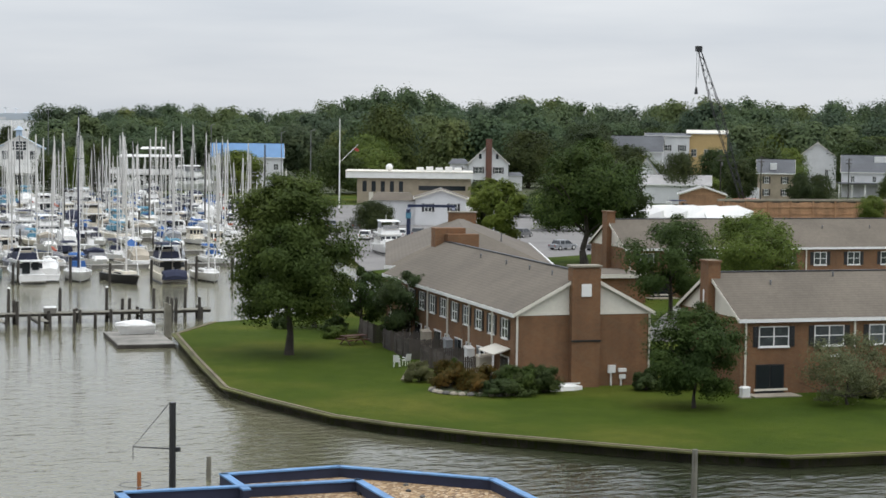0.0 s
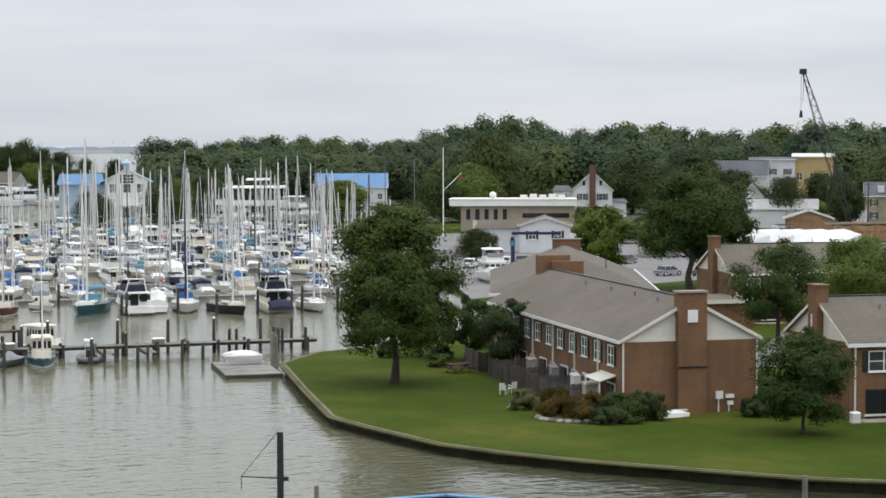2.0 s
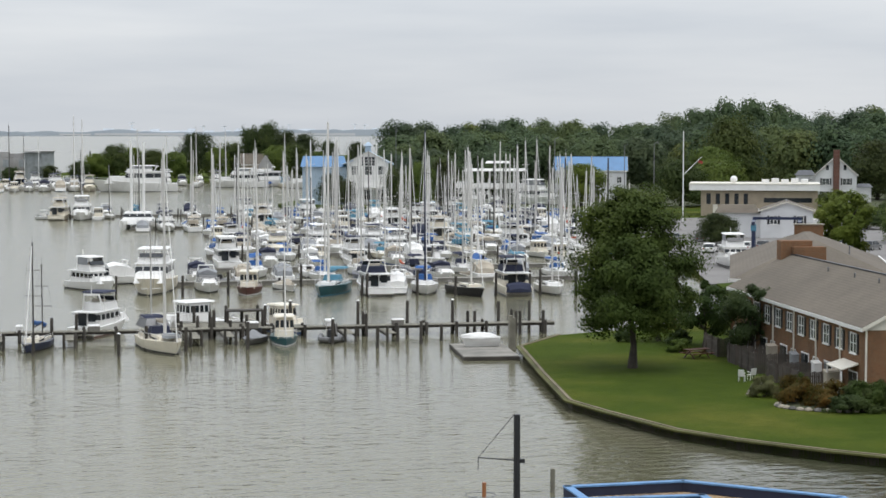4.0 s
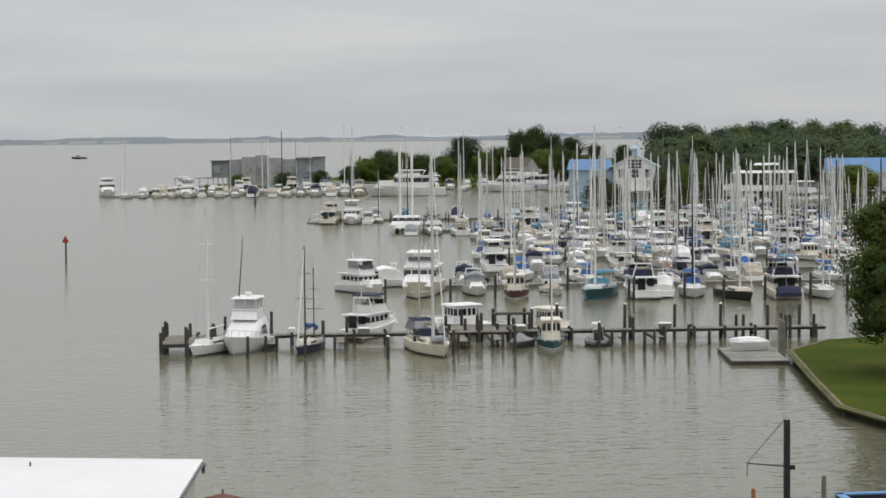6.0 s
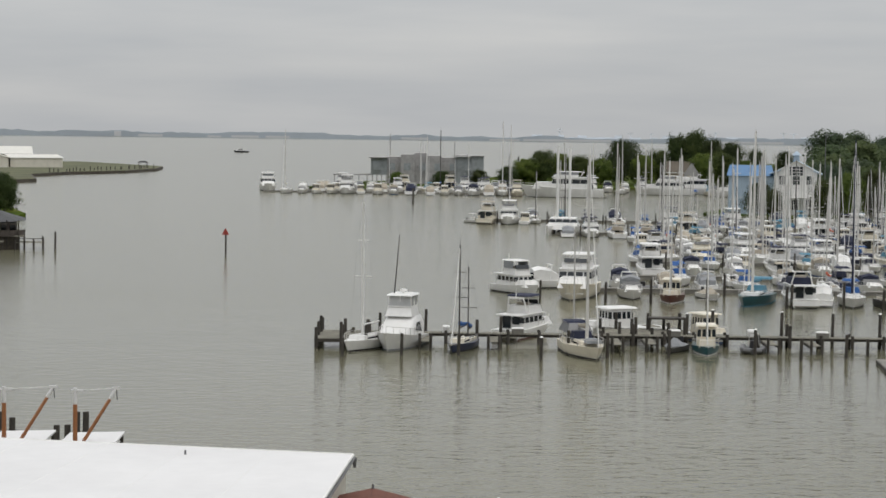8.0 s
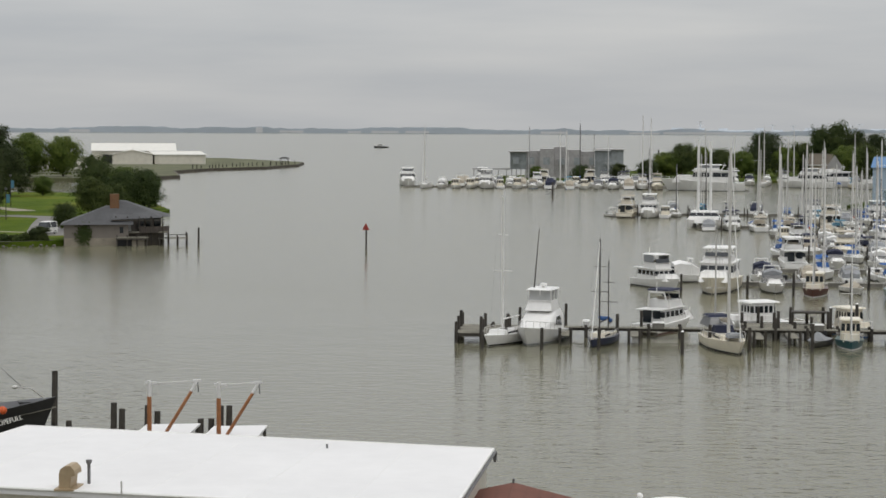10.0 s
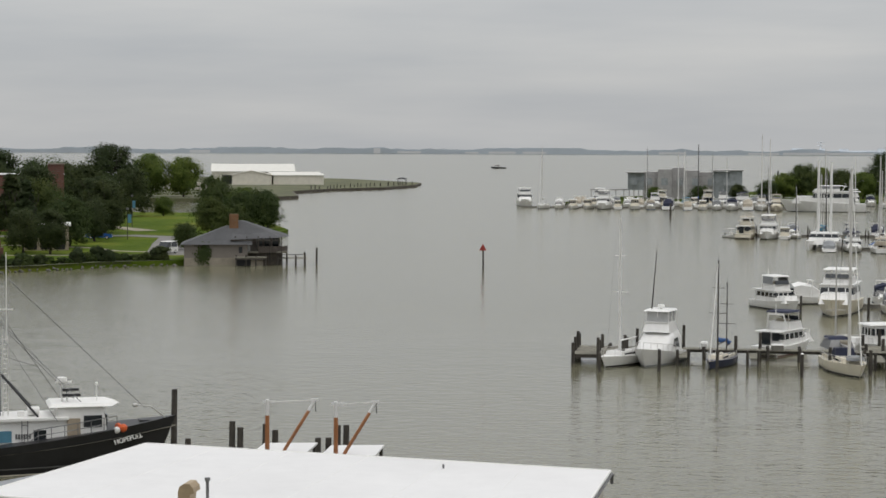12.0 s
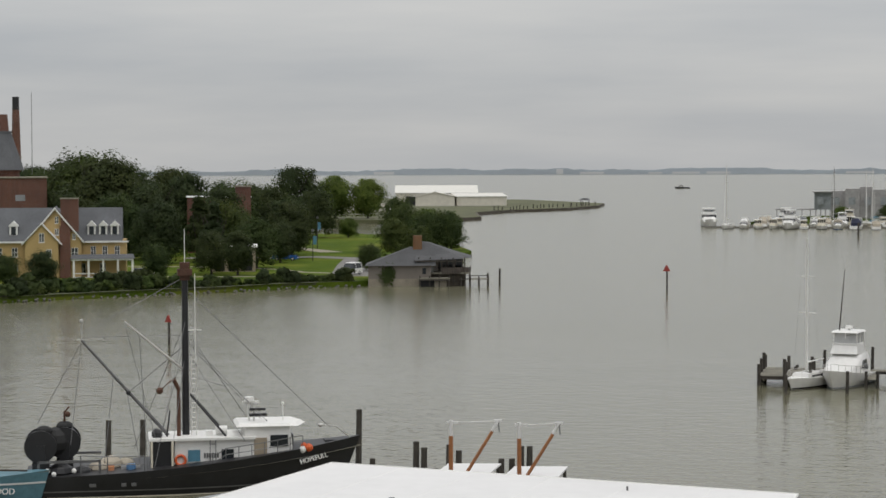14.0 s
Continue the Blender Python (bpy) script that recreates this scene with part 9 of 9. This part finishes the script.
part("deck_drum", Shape().rod((-4.0, -1.6, 1.0), (-4.0, -1.6, 1.9), 0.28, 0.28, 10), BLUE_PAINT, tr)
for k in range(3):
    part("deck_winch", Shape().rod((-5.4 + 0.8 * k, -1.2, 1.5), (-5.0 + 0.8 * k, -1.2, 1.5), 0.3, 0.3, 8), STEEL if k else RUST, tr)
def bulwark(x):
    u = (x + 10.3) / 20.6
    return -hull_half(u, 6.0, 2.2, 0.86) * 0.95, 1.35 + 1.75 * u ** 1.7


rl, last = Shape(), None
for k in range(8):
    xx = 0.9 + 0.8 * k
    yy, zz = bulwark(xx)
    lift = 0.35 if k == 0 else 0.8
    rl.rod((xx, yy, zz - 0.1), (xx, yy, zz + lift), 0.025, 0.025, 4)
    if last:
        rl.rod(last, (xx, yy, zz + lift), 0.03, 0.03, 5).rod((last[0], last[1], last[2] - 0.38), (xx, yy, zz + lift - 0.38), 0.022, 0.022, 4)
    last = (xx, yy, zz + lift)
part("side_rail", rl, STEEL, tr)
part("radar", Shape().rod((3.3, -0.2, 4.18), (3.3, -0.2, 5.3), 0.07).rod((3.6, -0.2, 4.18), (3.6, -0.2, 5.0), 0.07).box(2.9, 3.9, -0.3, -0.1, 5.3, 5.42).rod((3.3, -0.2, 5.42), (3.3, -0.2, 5.68), 0.33, 0.3, 10), WHITE, tr)
part("radar_scanner", Shape().box(3.3, 4.4, -0.5, -0.3, 4.5, 4.66).box(3.3, 4.3, -0.5, -0.3, 4.85, 5.0), BLACK, tr)
part("horn", Shape().rod((5.4, -0.3, 4.18), (5.4, -0.3, 5.2), 0.025).ball((5.4, -0.3, 5.25), 0.1), WHITE, tr)
part("bow_lamp", Shape().rod((9.6, -0.3, 3.0), (8.7, -0.6, 3.75), 0.04).rod((8.7, -0.6, 3.75), (7.9, -0.8, 3.9), 0.035).ball((7.7, -0.85, 3.9), 0.2, 8, 5, 0.6), ALU, tr)
part("roof_raft", Shape().rod((1.2, -0.6, 3.7), (1.9, -0.6, 3.7), 0.28, 0.28, 10), GEL, tr, "white life raft canister")
part("roof_box", Shape().box(0.6, 1.0, -0.8, -0.2, 3.4, 3.7), GEL, tr)
part("anchor_winch", Shape().box(8.0, 8.7, -0.5, 0.5, 2.4, 2.9), BLACK, tr)
part("buoy", Shape().ball((6.9, -1.5, 2.6), 0.26), ORANGE, tr, "orange fishing buoy")
part("buoy", Shape().ball((6.5, -1.6, 2.5), 0.22), GEL, tr)
part("buoy", Shape().ball((6.6, -1.3, 2.7), 0.2), ORANGE, tr)
part("bulwark_vent", Shape().box(-4.6, -4.3, -2.93, -2.87, 0.75, 0.95).box(-4.0, -3.7, -2.93, -2.87, 0.75, 0.95).box(-6.5, -6.1, -2.85, -2.78, 0.75, 0.95), STEEL, tr)
name_curve = bpy.data.curves.new("name_lettering", "FONT")
name_curve.body, name_curve.size, name_curve.extrude = "HOPEFULL", 0.42, 0.05
name_curve.materials.append(WHITE)
lettering = new("name_lettering", name_curve)
lettering.parent = tr
lettering.matrix_basis = pose(6.35, -1.82, 1.62, 74, -9, 24)
lettering["label"] = "white painted name on the bow"

# the light blue boat moored astern of it
DULL_BLUE = plain("weathered_light_blue_paint", (0.1, 0.22, 0.27), 0.6, var=0.3, grain=3, bump=0.1)
sb = thing("blue_workboat", "light blue work boat with netting on its rail", "fishing boat", -55.2, 105.6, 0, 8)
smooth(part("hull", hull_shape(9.0, 3.4, 1.9, 1.3, rake=0.6), DULL_BLUE, sb))
part("deck", deck_shape(9.0, 3.4, 1.9, 1.3), PLANK, sb)
part("gunwale", hull_shape(9.0, 3.4, 1.9, 1.3, z_low=(1.1, 1.2), grow=0.05, rake=0.6), ROOF_WHITE, sb)
part("rail", Shape().box(-4.0, 3.6, -1.5, -1.42, 2.0, 2.1).box(-4.0, -3.9, -1.5, -1.42, 1.3, 2.1).box(0, 0.1, -1.5, -1.42, 1.3, 2.1), PILE, sb)
word = bpy.data.curves.new("side_lettering", "FONT")
word.body, word.size, word.extrude = "SEAFOOD", 0.5, 0.04
word.materials.append(ROOF_WHITE)
side = new("side_lettering", word)
side.parent = sb
side.matrix_basis = pose(0.6, -1.72, 0.62, 80, 0, 8)
side["label"] = "pale painted lettering on the side"


# ---- the bay: markers, the far shore and the grey building ----
def marker(x, y, h, label, s=1.0):
    m = thing("channel_marker", label, "channel marker", x, y, 0, -8)
    part("shaft", Shape().rod((0, 0, -1), (0, 0, h), 0.16, 0.14, 8), PILE, m)
    part("board", Shape().loft([[(-0.62 * s, -0.22, h - 0.35), (0.62 * s, -0.22, h - 0.35), (0, -0.22, h + 0.75 * s)], [(-0.62 * s, -0.16, h - 0.35), (0.62 * s, -0.16, h - 0.35), (0, -0.16, h + 0.75 * s)]]), RED, m, "red triangular day board")
    part("lamp", Shape().rod((0, 0, h), (0, 0, h + 0.35), 0.12, 0.1, 8), RED, m)


marker(-39.7, 307.9, 3.5, "red triangular channel marker on a pile")
marker(-81.9, 202.3, 3.0, "red channel marker on a slim pile", 0.7)
fv = at(pilothouse("dark distant fishing boat under way", 13.5, BLACK, WHITE, WHITE, 11.0, "distant boats"), -203.0, 1674.0, 170)
sp = pile("mooring_pile", 26.0, 1180.0, 5.5, 0.5, False, "distant dark marker pile", "far marks")

bk = thing("grey_pavilion", "grey angular concrete and glass building on the spit", "building", -38.5, 712.0, 0.7, 1)
GREY_WALL = plain("grey_panel_cladding", (0.38, 0.365, 0.36), 0.7, var=0.15, grain=1, bump=0.1)
DARK_PANEL = plain("blue_grey_panels", (0.3, 0.32, 0.33), 0.5, var=0.2, grain=1, bump=0.05)
for k, (x0, x1, z0, z1, y0, m) in enumerate([(0, 6, 3.4, 9.4, 0, DARK_PANEL), (6, 11, 0, 9.9, 1, GREY_WALL), (11, 16, 0, 10.8, -1, GREY_WALL), (16, 20.5, 0, 11.4, 0.5, GREY_WALL), (20.5, 26, 0, 10.4, -0.6, GREY_WALL), (26, 31, 0, 9.8, 1, GREY_WALL), (31, 37, 0, 10.0, 0, DARK_PANEL), (37, 41.5, 0, 10.4, -0.8, DARK_PANEL)]):
    part("wall_panel", Shape().box(x0, x1, y0, 16, z0 - 0.2, z1), m, bk)
part("roof_slab", Shape().box(-0.8, 6.4, -1.5, 16.5, 9.42, 9.75), GREY_WALL, bk)
part("roof_slab", Shape().box(30.6, 42, -1.5, 16.5, 10.42, 10.7), GREY_WALL, bk)
for k in range(7):
    part("window", Shape().box(1.0 + 5.6 * k, 3.4 + 5.6 * k, -1.1, -1.02, 5.0, 7.6), DARK_PANEL, bk)
for k in range(4):
    part("column", Shape().box(0.4 + 1.7 * k, 0.75 + 1.7 * k, 0.2, 0.55, -0.2, 3.4), GREY_WALL, bk)
part("terrace", Shape().box(-14, 0, 2, 12, 3.0, 3.4), GREY_WALL, bk)
for k in range(5):
    part("terrace_post", Shape().box(-13.6 + 3 * k, -13.3 + 3 * k, 2.2, 2.5, -0.2, 3.0), GREY_WALL, bk)

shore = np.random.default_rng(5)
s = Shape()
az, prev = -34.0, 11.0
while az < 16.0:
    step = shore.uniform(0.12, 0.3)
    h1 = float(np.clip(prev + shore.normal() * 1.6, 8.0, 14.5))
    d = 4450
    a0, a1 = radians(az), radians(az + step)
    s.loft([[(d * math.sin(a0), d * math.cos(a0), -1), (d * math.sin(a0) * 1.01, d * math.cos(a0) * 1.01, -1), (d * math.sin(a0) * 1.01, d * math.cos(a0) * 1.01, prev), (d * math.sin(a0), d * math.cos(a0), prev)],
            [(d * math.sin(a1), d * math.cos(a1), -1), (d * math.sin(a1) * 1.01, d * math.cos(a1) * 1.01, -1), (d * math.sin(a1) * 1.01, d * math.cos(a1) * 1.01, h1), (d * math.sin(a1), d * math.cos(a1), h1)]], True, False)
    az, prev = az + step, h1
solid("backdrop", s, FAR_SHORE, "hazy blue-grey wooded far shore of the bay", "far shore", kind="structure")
pale = Shape()
for a0, a1, z1 in ((-26.0, -25.6, 7), (-16.0, -15.4, 7), (-10.6, -10.4, 13), (-9.9, -9.2, 6), (-7.9, -7.5, 5), (-7.2, -6.4, 6), (-6.2, -5.5, 6), (-2.2, -1.4, 6), (0.4, 1.3, 5), (1.4, 4.0, 6), (6.0, 9.0, 6)):
    q0, q1 = radians(a0), radians(a1)
    pale.add([(4440 * math.sin(q0), 4440 * math.cos(q0), 1), (4440 * math.sin(q1), 4440 * math.cos(q1), 1), (4440 * math.sin(q1), 4440 * math.cos(q1), z1), (4440 * math.sin(q0), 4440 * math.cos(q0), z1)], [(0, 1, 2, 3)])
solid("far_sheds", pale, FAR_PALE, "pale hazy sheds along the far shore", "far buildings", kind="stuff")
port = Shape()
for k in range(46):
    a0 = radians(shore.uniform(1.6, 10.5))
    h, w0 = float(shore.uniform(7, 17)), float(shore.uniform(4, 22))
    cx, cy = 4460 * math.sin(a0), 4460 * math.cos(a0)
    port.box(cx - w0, cx + w0, cy, cy + 8, 0, h)
    if k % 5 == 0:
        port.box(cx - 3, cx - 1.5, cy, cy + 3, h, h + 16).box(cx - 10, cx + 6, cy, cy + 3, h + 13, h + 14.2)
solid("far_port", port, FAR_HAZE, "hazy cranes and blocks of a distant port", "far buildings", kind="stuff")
